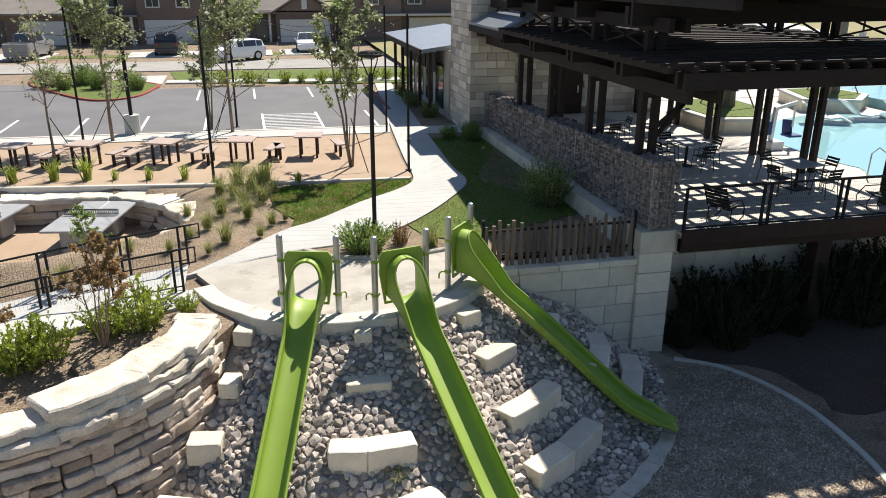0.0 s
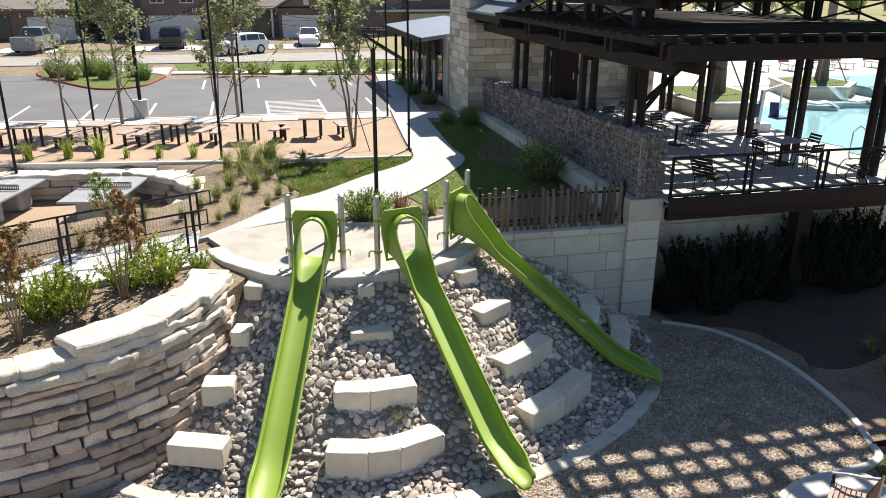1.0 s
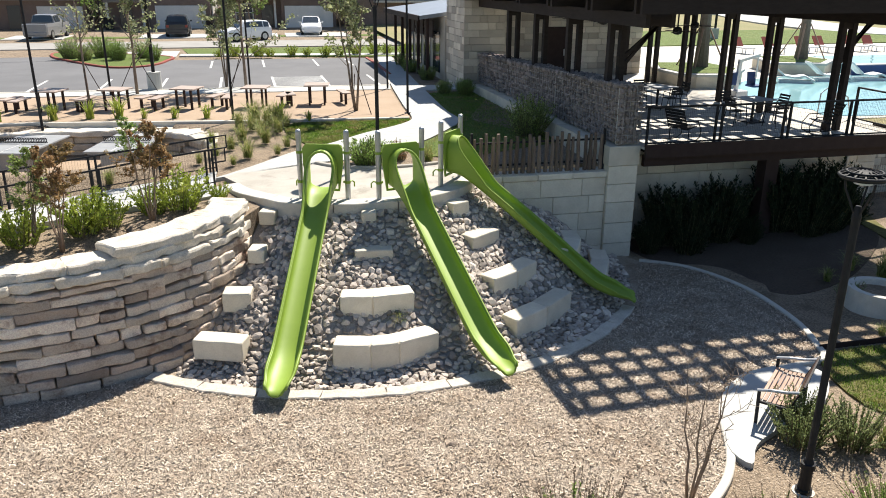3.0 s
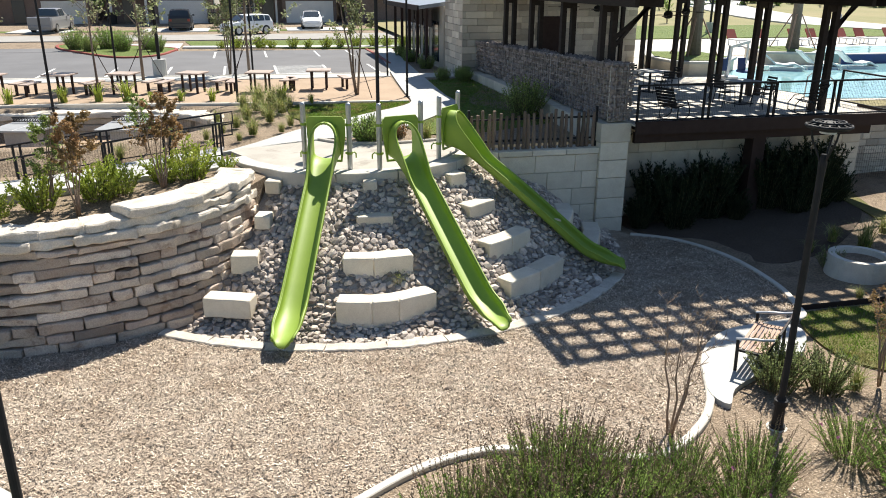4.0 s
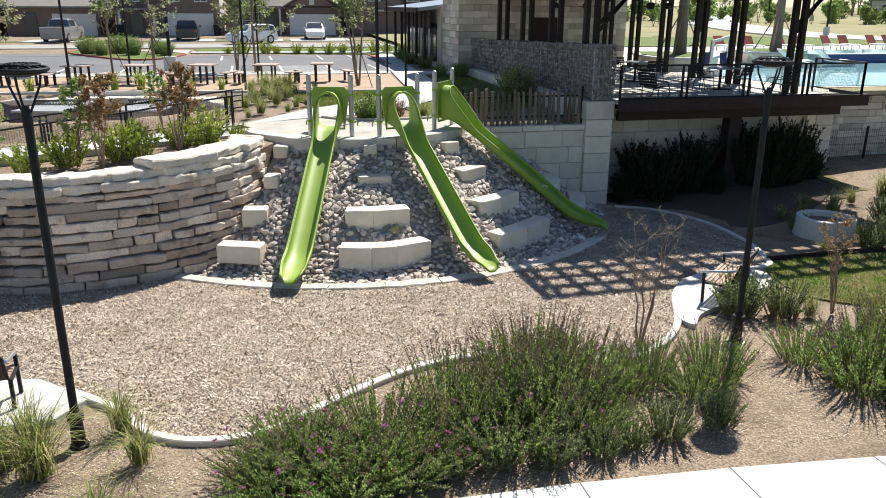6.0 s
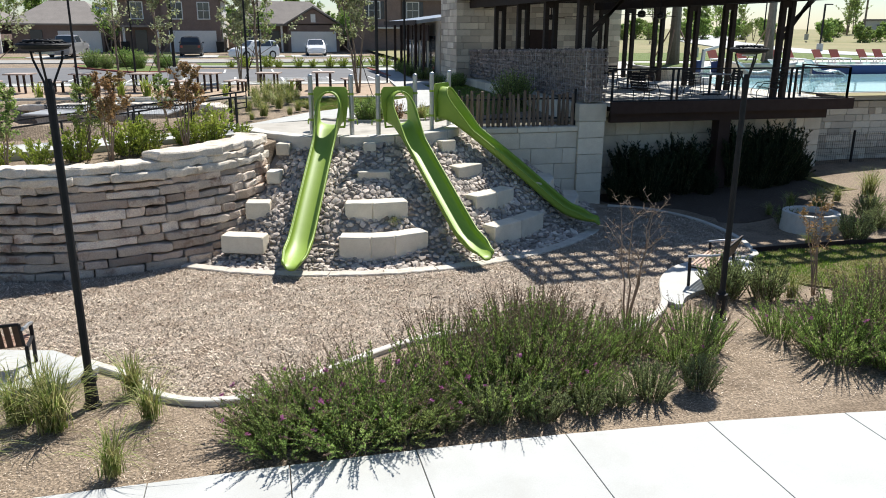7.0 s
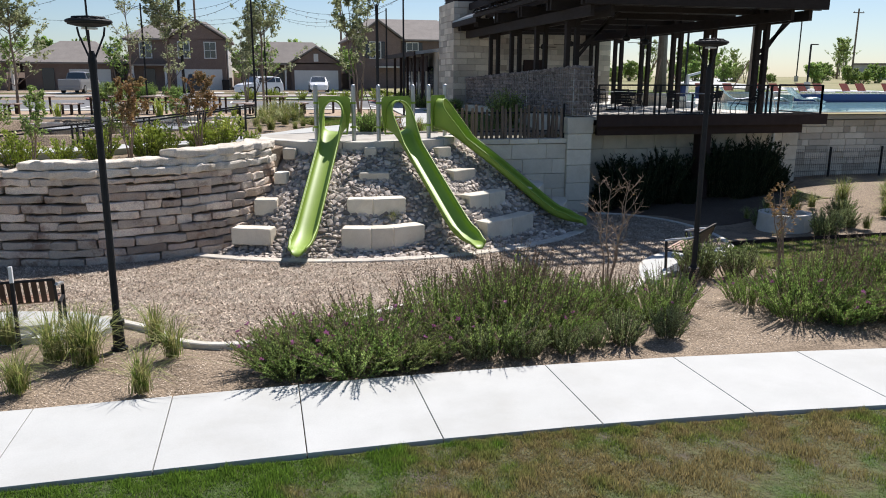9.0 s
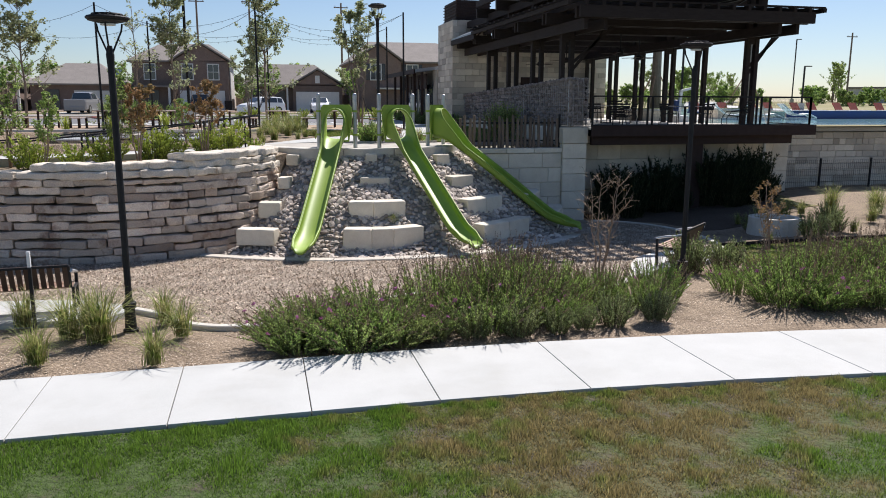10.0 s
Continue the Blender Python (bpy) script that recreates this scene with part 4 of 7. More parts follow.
def coursed_wall(owner, x0, y0, x1, y1, z0, z1, material, h=0.40, lens=(0.6, 0.9, 1.2), d=0.16, seed=1, name="block", skip=None, gap=0.010):
    """Coursed blocks from (x0, y0) to (x1, y1); the face looks to the right-hand side of that way."""
    r = random.Random(seed)
    way = Vector((x1 - x0, y1 - y0, 0))
    tot = way.length
    way.normalize()
    rz = math.atan2(way.y, way.x)
    n = max(1, round((z1 - z0) / h))
    hh = (z1 - z0) / n
    for k in range(n):
        s = 0.0
        first = True
        while s < tot - 0.01:
            ln = r.choice(lens)
            if first and k % 2:
                ln *= 0.5
            first = False
            if tot - s - ln < 0.3:
                ln = tot - s
            c = Vector((x0, y0, 0)) + way * (s + ln / 2)
            zc = z0 + hh * (k + 0.5)
            if not (skip and skip(c.x, c.y, zc)):
                ob = part(name, block(ln - gap, d, hh - gap, material), material, owner)
                ob.matrix_basis = Matrix.Translation((c.x, c.y, zc)) @ Matrix.Rotation(rz, 4, "Z") @ Matrix.Translation((0, d / 2 + r.uniform(-0.0025, 0.0025), 0))
            s += ln


MORTAR = mat("grey_mortar", (0.36, 0.33, 0.28), (0.28, 0.26, 0.22), 0.95, 4, 50, 0.2, 0.004)
ret = thing("wall_retaining", "coursed pale limestone retaining wall below the stake fence", "wall")
tagged(ret, kind="structure")
part("core", Geo().box((6.45, 15.85, 0.95), (4.0, 0.36, 2.5)), MORTAR, ret)
coursed_wall(ret, 4.45, 15.52, 8.45, 15.52, -0.45, 2.04, LIME, 0.55, (0.85, 1.05, 1.2), seed=3)
for i in range(4):
    part("coping", Geo().box((4.95 + i, 15.78, 2.13), (0.99, 0.62, 0.16)), LIME, ret, bevel=0.02)

pil = thing("stone_pillar", "stout pale limestone pillar of sawn courses at the terrace corner", "pillar")
tagged(pil, kind="structure")
zb = -0.5
for i, hh in enumerate((0.62, 0.60, 0.60, 0.52, 0.52, 0.55)):
    s = (0.86, 0.9, hh - 0.012) if i < 5 else (0.92, 0.96, hh - 0.01)
    part("course", Geo().box((8.88, 15.86, zb + hh / 2), s), LIME, pil, bevel=0.018)
    zb += hh

base = thing("wall_lower", "pale limestone lower wall in the shade of the deck", "wall")
tagged(base, kind="structure")
part("core", Geo().box((13.9, 17.2, 1.0), (9.2, 0.4, 2.9)), MORTAR, base)
coursed_wall(base, 9.3, 16.85, 18.4, 16.85, -0.5, 2.25, LIME, 0.55, (0.9, 1.1, 1.3), seed=5)
poolw = thing("wall_pool", "pale ashlar limestone wall holding the pool", "wall")
tagged(poolw, kind="structure")
part("core", Geo().box((31.4, 18.0, 1.3), (26.0, 0.4, 2.96)), MORTAR, poolw)
coursed_wall(poolw, 18.4, 17.62, 32.0, 17.62, 0.1, 2.6, ASHLAR, 0.25, (0.3, 0.5, 0.75, 0.95), seed=6)
part("coping", Geo().box((31.4, 17.9, 2.72), (26.2, 0.7, 0.16)), CONC, poolw, bevel=0.01)
plinth = thing("gabion_plinth", "low pale limestone ledge under the rock-filled wall", "plinth")
tagged(plinth, kind="structure")
for i in range(10):
    part("ledge", Geo().box((8.5, 16.35 + 0.65 + i * 1.27, 2.45), (0.5, 1.26, 0.9 if i < 9 else 0.8)), LIME, plinth, bevel=0.012)


# ---- gabion wall ----
gab = thing("gabion_wall", "long gabion wall of dark angular rock in wire mesh", "gabion")
tagged(gab, kind="structure")
GX0, GX1, GY0, GY1, GZ0 = 8.60, 9.30, 15.43, 29.2, 2.96


def gab_top(y):
    """The wall's top falls away from the terrace corner."""
    return 4.55 - 0.0305 * (y - GY0)


part("core", Geo().prism([(GX0 + 0.08, GY0 + 0.08), (GX1 - 0.08, GY0 + 0.08), (GX1 - 0.08, GY1 - 0.08), (GX0 + 0.08, GY1 - 0.08)], GZ0, lambda x, y: gab_top(y) - 0.06), GABROCK, gab)
rocks = [ico(40 + k, (1.0, 0.8, 0.7), 0.45, 1) for k in range(8)]
rock_meshes = []
for k in rocks:
    me = k.mesh("rock")
    me.materials.append(GABROCK)
    rock_meshes.append(me)
rest = Geo()
made = 0
r2 = random.Random(11)


def gab_rock(p, size):
    global made
    m = Matrix.Translation(p) @ Euler((r2.uniform(0, 6.3), r2.uniform(0, 6.3), r2.uniform(0, 6.3))).to_matrix().to_4x4() @ Matrix.Diagonal((size, size, size, 1))
    if p.y < 17.2 and made < 260:
        ob = part("rock", rock_meshes[made % 8], GABROCK, gab)
        ob.matrix_basis = m
        made += 1
    else:
        place_geo(rest, r2.choice(rocks), m)


y = GY0
while y < GY1:
    st = 0.13 if y < 22 else 0.17
    z = GZ0 + 0.06
    while z < gab_top(y) - 0.04:
        gab_rock(Vector((GX0 + 0.055 + r2.uniform(-0.02, 0.02), y + r2.uniform(-0.03, 0.03), z + r2.uniform(-0.03, 0.03))), st * r2.uniform(0.95, 1.5))
        z += st * 0.95
    x = GX0
    while x < GX1:
        gab_rock(Vector((x + r2.uniform(-0.03, 0.03), y, gab_top(y) - 0.05 + r2.uniform(-0.02, 0.02))), st * r2.uniform(0.95, 1.4))
        x += 0.15
    y += st
z = GZ0 + 0.06
while z < gab_top(GY0) - 0.04:
    x = GX0 + 0.05
    while x < GX1:
        gab_rock(Vector((x, GY0 + 0.05 + r2.uniform(-0.02, 0.02), z + r2.uniform(-0.03, 0.03))), 0.13 * r2.uniform(0.95, 1.45))
        x += 0.125
    z += 0.125
part("rock_fill", rest, GABROCK, gab, kind="stuff")
g = Geo()
for i in range(int((GY1 - GY0) / 0.2) + 1):
    zt = gab_top(GY0 + 0.2 * i)
    g.box((GX0 - 0.004, GY0 + 0.2 * i, (GZ0 + zt) / 2), (0.006, 0.006, zt - GZ0))
for k in range(8):
    z0, z1 = (GZ0 + (gab_top(e) - GZ0) * k / 7 for e in (GY0, GY1))
    g.beam((GX0 - 0.004, GY0, z0), (GX0 - 0.004, GY1, z1), 0.006, 0.006)
    g.box(((GX0 + GX1) / 2, GY0 - 0.004, z0), (GX1 - GX0, 0.006, 0.006))
for k in range(5):
    g.box((GX0 + 0.17 * k, GY0 - 0.004, (GZ0 + 4.55) / 2), (0.006, 0.006, 4.55 - GZ0))
for yy in (GY0, 20.0, 24.6, GY1):
    g.box((GX0 - 0.004, yy, (GZ0 + gab_top(yy)) / 2), (0.02, 0.02, gab_top(yy) - GZ0))
part("wire_mesh", g, STEEL, gab, "thin galvanized wire mesh")


# ---- tower and rear wall of the building ----
def ashlar_box(owner, x0, y0, x1, y1, z0, z1, faces, seed, h=0.24, skip=None):
    """A core with coursed stone on the faces named by w, s, e, n."""
    part("core", Geo().box(((x0 + x1) / 2, (y0 + y1) / 2, (z0 + z1) / 2), (x1 - x0 - 0.22, y1 - y0 - 0.22, z1 - z0 - 0.01)), MORTAR, owner)
    if "s" in faces:
        coursed_wall(owner, x0, y0, x1, y0, z0, z1, ASHLAR, h, (0.35, 0.5, 0.7, 0.9), seed=seed, name="stone", skip=skip)
    if "w" in faces:
        coursed_wall(owner, x0, y1, x0, y0, z0, z1, ASHLAR, h, (0.35, 0.5, 0.7, 0.9), seed=seed + 1, name="stone", skip=skip)


tower = thing("stone_tower", "square pale limestone chimney tower with a dark louvred cap", "tower")
tagged(tower, kind="structure")
ashlar_box(tower, 7.95, 29.2, 9.8, 32.4, 2.4, 7.8, "sw", 21, 0.3)
cap = part("cap_louvre", Geo().box((9.1, 30.8, 8.3), (1.75, 2.6, 1.0)), BROWN, tower, "dark louvred metal cap")
for k in range(6):
    part("slat", Geo().box((9.1, 30.8, 7.92 + 0.15 * k), (1.85, 2.7, 0.035)), BROWN, cap)
rear = thing("wall_rear", "pale mixed limestone rear wall behind the pergola", "wall")
tagged(rear, kind="structure")


def rear_skip(x, y, zc):
    return 12.2 < x < 13.5 and zc < 5.15


ashlar_box(rear, 9.75, 31.0, 17.2, 31.6, 2.9, 7.0, "s", 25, 0.27, skip=rear_skip)
door = thing("door_1", "dark brown metal double door in the stone wall", "door")
tagged(door, kind="structure")
part("door_leaf", Geo().box((12.85, 31.02, 4.0), (1.25, 0.1, 2.2)), BROWN, door, bevel=0.01)
part("door_handle", Geo().box((13.25, 30.95, 3.95), (0.05, 0.06, 0.3)), STEEL, door)
wing = thing("pavilion_wing", "low wing with dark posts, screens and a pale shed roof", "building")
tagged(wing, kind="structure")
part("wall", Geo().box((9.2, 37.0, 4.0), (2.6, 9.0, 3.0)), ASHLAR, wing)
part("roof", Geo().prism([(6.7, 32.8), (10.2, 32.8), (10.2, 43), (6.7, 43)], lambda x, y: 5.35 + 0.13 * (x - 6.7), lambda x, y: 5.52 + 0.13 * (x - 6.7)), METALROOF, wing, "pale standing seam shed roof")
part("fascia", Geo().box((6.72, 37.9, 5.42), (0.08, 10.2, 0.24)), BROWN, wing)
for i in range(5):
    part("post", Geo().box((7.2, 33.1 + 2.2 * i, 4.0), (0.14, 0.14, 2.8)), BROWN, wing)
for i in range(4):
    part("screen", Geo().box((7.5, 34.2 + 2.2 * i, 4.9), (0.05, 1.9, 0.8)), BROWN, wing, "dark louvre screen")
    part("window", Geo().box((7.88, 34.2 + 2.2 * i, 3.8), (0.04, 1.5, 1.9)), WINDOW, wing)

# ---- deck ----
deck = thing("terrace_deck", "dark steel framed deck edge cantilevered over the garden", "deck")
tagged(deck, kind="structure")
part("deck_slab", Geo().box((13.68, 16.03, 2.85), (8.66, 1.7, 0.06)), DECKM, deck)
part("fascia", Geo().box((13.73, 15.12, 2.79), (8.78, 0.1, 0.36)), BROWN, deck, "dark brown steel fascia")
part("fascia", Geo().box((18.07, 16.0, 2.79), (0.1, 1.66, 0.36)), BROWN, deck, "dark brown steel fascia")
part("edge_beam", Geo().box((13.45, 15.5, 2.45), (7.9, 0.16, 0.31)), BROWN, deck)
for i in range(8):
    part("joist", Geo().box((9.8 + i * 1.05, 16.3, 2.7), (0.1, 1.3, 0.24)), BROWN, deck)
part("column", Geo().box((13.62, 15.7, 0.9), (0.42, 0.42, 2.9)), BROWN, deck, "dark steel deck column")
part("downpipe", Geo().tube([(17.2, 16.7, 0.2), (17.2, 16.7, 2.5)], 0.06, 10), STEEL, deck)


def rail_run(owner, a, b, post_gap=2.15):
    """Guard rail from a to b: paired posts, top rail and fine wires."""
    a, b = Vector(a), Vector(b)
    n = max(1, round((b - a).length / post_gap))
    way = (b - a).normalized()
    H = 1.07
    for i in range(n + 1):
        c = a.lerp(b, i / n)
        for s in ((-0.09, 0.09) if 0 < i < n else (0.0,)):
            q = c + way * s
            part("post", Geo().beam(q, q + Vector((0, 0, H)), 0.05, 0.07), BLACK, owner)
    up = Vector((0, 0, 1))
    part("top_rail", Geo().beam(a + up * H, b + up * H, 0.07, 0.05), BLACK, owner)
    part("bottom_rail", Geo().beam(a + up * 0.1, b + up * 0.1, 0.04, 0.04), BLACK, owner)
    for i in range(n):
        p, q = a.lerp(b, i / n) + way * 0.12, a.lerp(b, (i + 1) / n) - way * 0.12
        g = Geo()
        m = int((q - p).length / 0.055)
        for k in range(m + 1):
            c = p.lerp(q, k / m)
            g.beam(c + up * 0.12, c + up * (H - 0.04), 0.0025, 0.0025)
        for k in range(9):
            g.beam(p + up * (0.14 + 0.105 * k), q + up * (0.14 + 0.105 * k), 0.0025, 0.0025)
        part("wire_panel", g, BLACK, owner, "fine black wire infill", kind="stuff")


guard = thing("deck_railing", "black steel guard rail with fine wire infill round the deck", "railing")
rail_run(guard, (9.42, 15.26, 2.88), (17.95, 15.26, 2.88))
rail_run(guard, (17.95, 15.26, 2.88), (17.95, 17.6, 2.88))

# ---- pergola ----
perg = thing("pergola", "large dark brown timber and steel pergola with slatted roof", "pergola")
PY = (16.65, 19.65, 22.65, 25.65, 28.65, 30.6)
PR = (16.3, 19.6, 22.1, 24.9, 27.7, 30.6)
XL, XR = 8.98, 16.05
for x, yy, zb in [(XL, y, gab_top(y) - 0.04) for y in PY[:4]] + [(XR, y, 2.9) for y in PR]:
    for s in (-0.17, 0.17):
        part("post", Geo().box((x + s, yy, (zb + 7.6) / 2), (0.15, 0.2, 7.6 - zb)), TIMBER, perg)
    part("spacer", Geo().box((x, yy, 6.0), (0.18, 0.16, 0.3)), TIMBER, perg)
for x in (XL, XR):
    for s in (-0.34, 0.34):
        part("main_beam", Geo().box((x + s, 22.6, 6.22), (0.12, 16.6, 0.34)), TIMBER, perg)
for yy in (14.2,) + PY:
    for s in (-0.17, 0.17):
        part("cross_beam", Geo().box((12.55, yy + s, 6.56), (8.5 if yy < 15 else 8.9, 0.13, 0.36)), TIMBER, perg)
# lower trellis of purlins and slats, over the front half and along the rock-filled wall
for i in range(17):
    part("purlin", Geo().box((7.9 + i * 0.575, 19.6, 6.81), (0.1, 11.4, 0.14)), TIMBER, perg)
for i in range(19):
    part("slat", Geo().box((12.45, 14.1 + i * 0.595, 6.91), (9.5, 0.19, 0.05)), TIMBER, perg)
# clerestory trusses and the upper beams
for yy in PY:
    part("top_chord", Geo().beam((8.2 if yy < 26 else 9.9, yy, 7.72), (18.9, yy, 7.86), 0.18, 0.4), TIMBER, perg)
for x, zt, row in ((XL, 7.45, PY), (XR, 7.6, PR)):
    for a, b in zip(row, row[1:]):
        part("brace", Geo().beam((x, a + 0.1, 6.9), (x, b - 0.1, zt), 0.05, 0.05), BROWN, perg)
        part("brace", Geo().beam((x, b - 0.1, 6.9), (x, a + 0.1, zt), 0.05, 0.05), BROWN, perg)
    for s in (-0.2, 0.2):
        part("plate", Geo().box((x + s, 22.9, zt + 0.1), (0.13, 14.6, 0.3)), TIMBER, perg)
part("upper_fascia", Geo().beam((8.2, 16.4, 7.78), (18.9, 16.4, 7.86), 0.1, 0.56), TIMBER, perg)
for x in (8.3, 11.9, 15.4, 18.7):
    part("rafter", Geo().box((x, 19.2, 8.13), (0.14, 13.4, 0.26)), TIMBER, perg)
# boarded panels above the view, added to cast the solid shade below
part("roof_panel", Geo().box((13.6, 17.15, 8.38), (10.8, 3.5, 0.06)), TIMBER, perg, "dark boarded roof panel above the view, placed for its shade")
part("roof_panel", Geo().box((10.25, 22.4, 8.38), (4.1, 6.98, 0.06)), TIMBER, perg, "dark boarded roof panel above the view, placed for its shade")
# upper trellis over the front overhang, out of view, placed for its lattice shadow
for i in range(17):
    part("purlin", Geo().box((8.7 + i * 0.575, 14.0, 8.33), (0.14, 2.8, 0.14)), TIMBER, perg)
for i in range(5):
    part("slat", Geo().box((13.25, 12.8 + i * 0.595, 8.43), (9.5, 0.24, 0.05)), TIMBER, perg)
part("roof_panel", Geo().prism([(7.9, 25.0), (9.85, 25.0), (9.85, 29.15), (7.9, 29.15)], lambda x, y: 6.72 + 0.42 * (x - 7.9), lambda x, y: 6.86 + 0.42 * (x - 7.9)), METALROOF, perg, "standing seam metal roof panel")
part("eave_beam", Geo().box((7.95, 27.1, 6.66), (0.12, 4.3, 0.24)), TIMBER, perg)
part("roof_panel", Geo().prism([(9.86, 25.6), (14.8, 25.6), (14.8, 29.1), (9.86, 29.1)], lambda x, y: 7.82 + 0.0275 * (x - 8.0), lambda x, y: 7.9 + 0.0275 * (x - 8.0)), METALROOF, perg, "standing seam metal roof panel")
for a, b in (((XR + 0.2, 5.1), (XR + 1.5, 6.38)), ((XR + 0.2, 4.85), (XR + 1.3, 6.38)), ((XL + 0.2, 5.1), (10.7, 6.38)), ((XL + 0.2, 4.85), (10.5, 6.38))):
    part("knee_brace", Geo().beam((a[0], PY[0], a[1]), (b[0], PY[0], b[1]), 0.09, 0.09), TIMBER, perg)


def fan(x, y):
    e = thing("ceiling_fan", "dark ceiling fan hanging from the pergola", "fan", "pergola fans", (x, y, 0))
    part("rod", Geo().tube([(0, 0, 6.4), (0, 0, 5.75)], 0.025, 8), BLACK, e)
    part("motor", Geo().tube([(0, 0, 5.78), (0, 0, 5.72), (0, 0, 5.58), (0, 0, 5.54)], [0.07, 0.14, 0.14, 0.06], 14), BLACK, e)
    for k in range(5):
        a = radians(72 * k + 15)
        part("blade", Geo().beam((0.13 * math.cos(a), 0.13 * math.sin(a), 5.65), (0.72 * math.cos(a), 0.72 * math.sin(a), 5.63), 0.14, 0.015), BROWN, e)


for x, y in ((12.2, 19.1), (12.2, 24.6), (14.4, 21.8), (12.2, 28.0)):
    fan(x, y)


# ---- stake fence beside the third slide ----
fence = thing("stake_fence", "dark fence of uneven round cedar stakes between steel posts", "fence")
for i in range(23):
    x = 4.76 + i * 0.163 + rnd.uniform(-0.035, 0.035)
    h = rnd.uniform(0.92, 1.1)
    pts = [(x + rnd.uniform(-0.012, 0.012), 15.74 + rnd.uniform(-0.012, 0.012), 2.22 + h * k / 3) for k in range(4)]
    part("stake", Geo().tube(pts, [k * rnd.uniform(0.85, 1.2) for k in (0.055, 0.056, 0.05, 0.04)], 7), CEDAR, fence)
for x in (4.66, 8.42):
    part("post", Geo().box((x, 15.76, 2.77), (0.06, 0.06, 1.14)), BLACK, fence)
for zc in (2.45, 3.05):
    part("rail", Geo().box((6.54, 15.80, zc), (3.76, 0.035, 0.05)), BLACK, fence)


# ---- plants ----
def leaf(g, p, d, ln, w, up=None):
    """One pointed leaf of four corners from p along d."""
    s = d.cross(up or Vector((rnd.uniform(-1, 1), rnd.uniform(-1, 1), rnd.uniform(-1, 1))))
    if s.length < 1e-4:
        s = d.orthogonal()
    s = s.normalized() * w / 2
    m = p + d * ln * 0.45
    o = len(g.v)
    g.v += [tuple(p), tuple(m + s), tuple(p + d * ln), tuple(m - s)]
    g.f.append((o, o + 1, o + 2, o + 3))


def rdir(zlo=-1.0, zhi=1.0):
    a, z = rnd.uniform(0, 2 * math.pi), rnd.uniform(zlo, zhi)
    r = math.sqrt(max(0, 1 - z * z))
    return Vector((r * math.cos(a), r * math.sin(a), z))


def stem_shrub(name, label, at, rad, h, stems, per, lf, lw, material, spikes=0.0, spike_mat=None, flowers=0, lean=0.9, category="shrub", group="", root=0.45):
    """A shrub of many upright stems with leaves, and dry or pink flower spikes on top."""
    e = thing(name, label, category, group, at)
    wood, fol, spk, flo = Geo(), Geo(), Geo(), Geo()
    for _ in range(stems):
        a, q = rnd.uniform(0, 6.283), math.sqrt(rnd.random())
        b = Vector((math.cos(a) * rad * root * q, math.sin(a) * rad * root * q, 0))
        hh = h * rnd.uniform(0.5, 1.1) * (1 - 0.22 * q * q)
        tip = Vector((math.cos(a) * rad * q * lean, math.sin(a) * rad * q * lean, hh)) + Vector((rnd.uniform(-1, 1), rnd.uniform(-1, 1), 0)) * 0.08 * h
        mid = b.lerp(tip, 0.5) + Vector((0, 0, 0.08 * h))
        wood.tube([b, mid, tip], [0.008, 0.006, 0.003], 3, False)
        for k in range(per):
            t = rnd.uniform(0.04, 1.0)
            p = (b.lerp(mid, t * 2) if t < 0.5 else mid.lerp(tip, t * 2 - 1))
            d = (rdir(-0.2, 0.9) + (tip - b).normalized() * (1.1 if root > 0.6 else 0.6)).normalized()
            leaf(fol, p, d, lf * rnd.uniform(0.6, 1.2), lw * rnd.uniform(0.7, 1.2))
        if rnd.random() < spikes:
            d = (tip - mid).normalized()
            L = h * rnd.uniform(0.2, 0.42)
            for k in range(10):
                p = tip + d * L * k / 10
                leaf(spk, p, (rdir() + d).normalized(), 0.035, 0.018)
            spk.tube([tip, tip + d * L], [0.004, 0.002], 3, False)
    for _ in range(flowers):
        a, q = rnd.uniform(0, 6.283), math.sqrt(rnd.random())
        p = Vector((math.cos(a) * rad * q * lean, math.sin(a) * rad * q * lean, h * rnd.uniform(0.55, 0.95)))
        for k in range(16):
            leaf(flo, p + rdir() * 0.015, rdir(-0.2, 1), 0.05, 0.03)
    part("branching", wood, STALK, e)
    part("foliage", fol, material, e)
    if spk.f:
        part("dry_bloom", spk, spike_mat or SPIKE, e, "dry brown flower spikes", kind="stuff")
    if flo.f:
        part("blossom", flo, PINK, e, "small pink flowers", kind="stuff")
    return e


def again(ob, at, rz, k=1.0):
    """A copy of a thing, turned and scaled."""
    c = copy_thing(ob, pose(*at, 0, 0, rz))
    c.scale = (k, k, k)
    return c


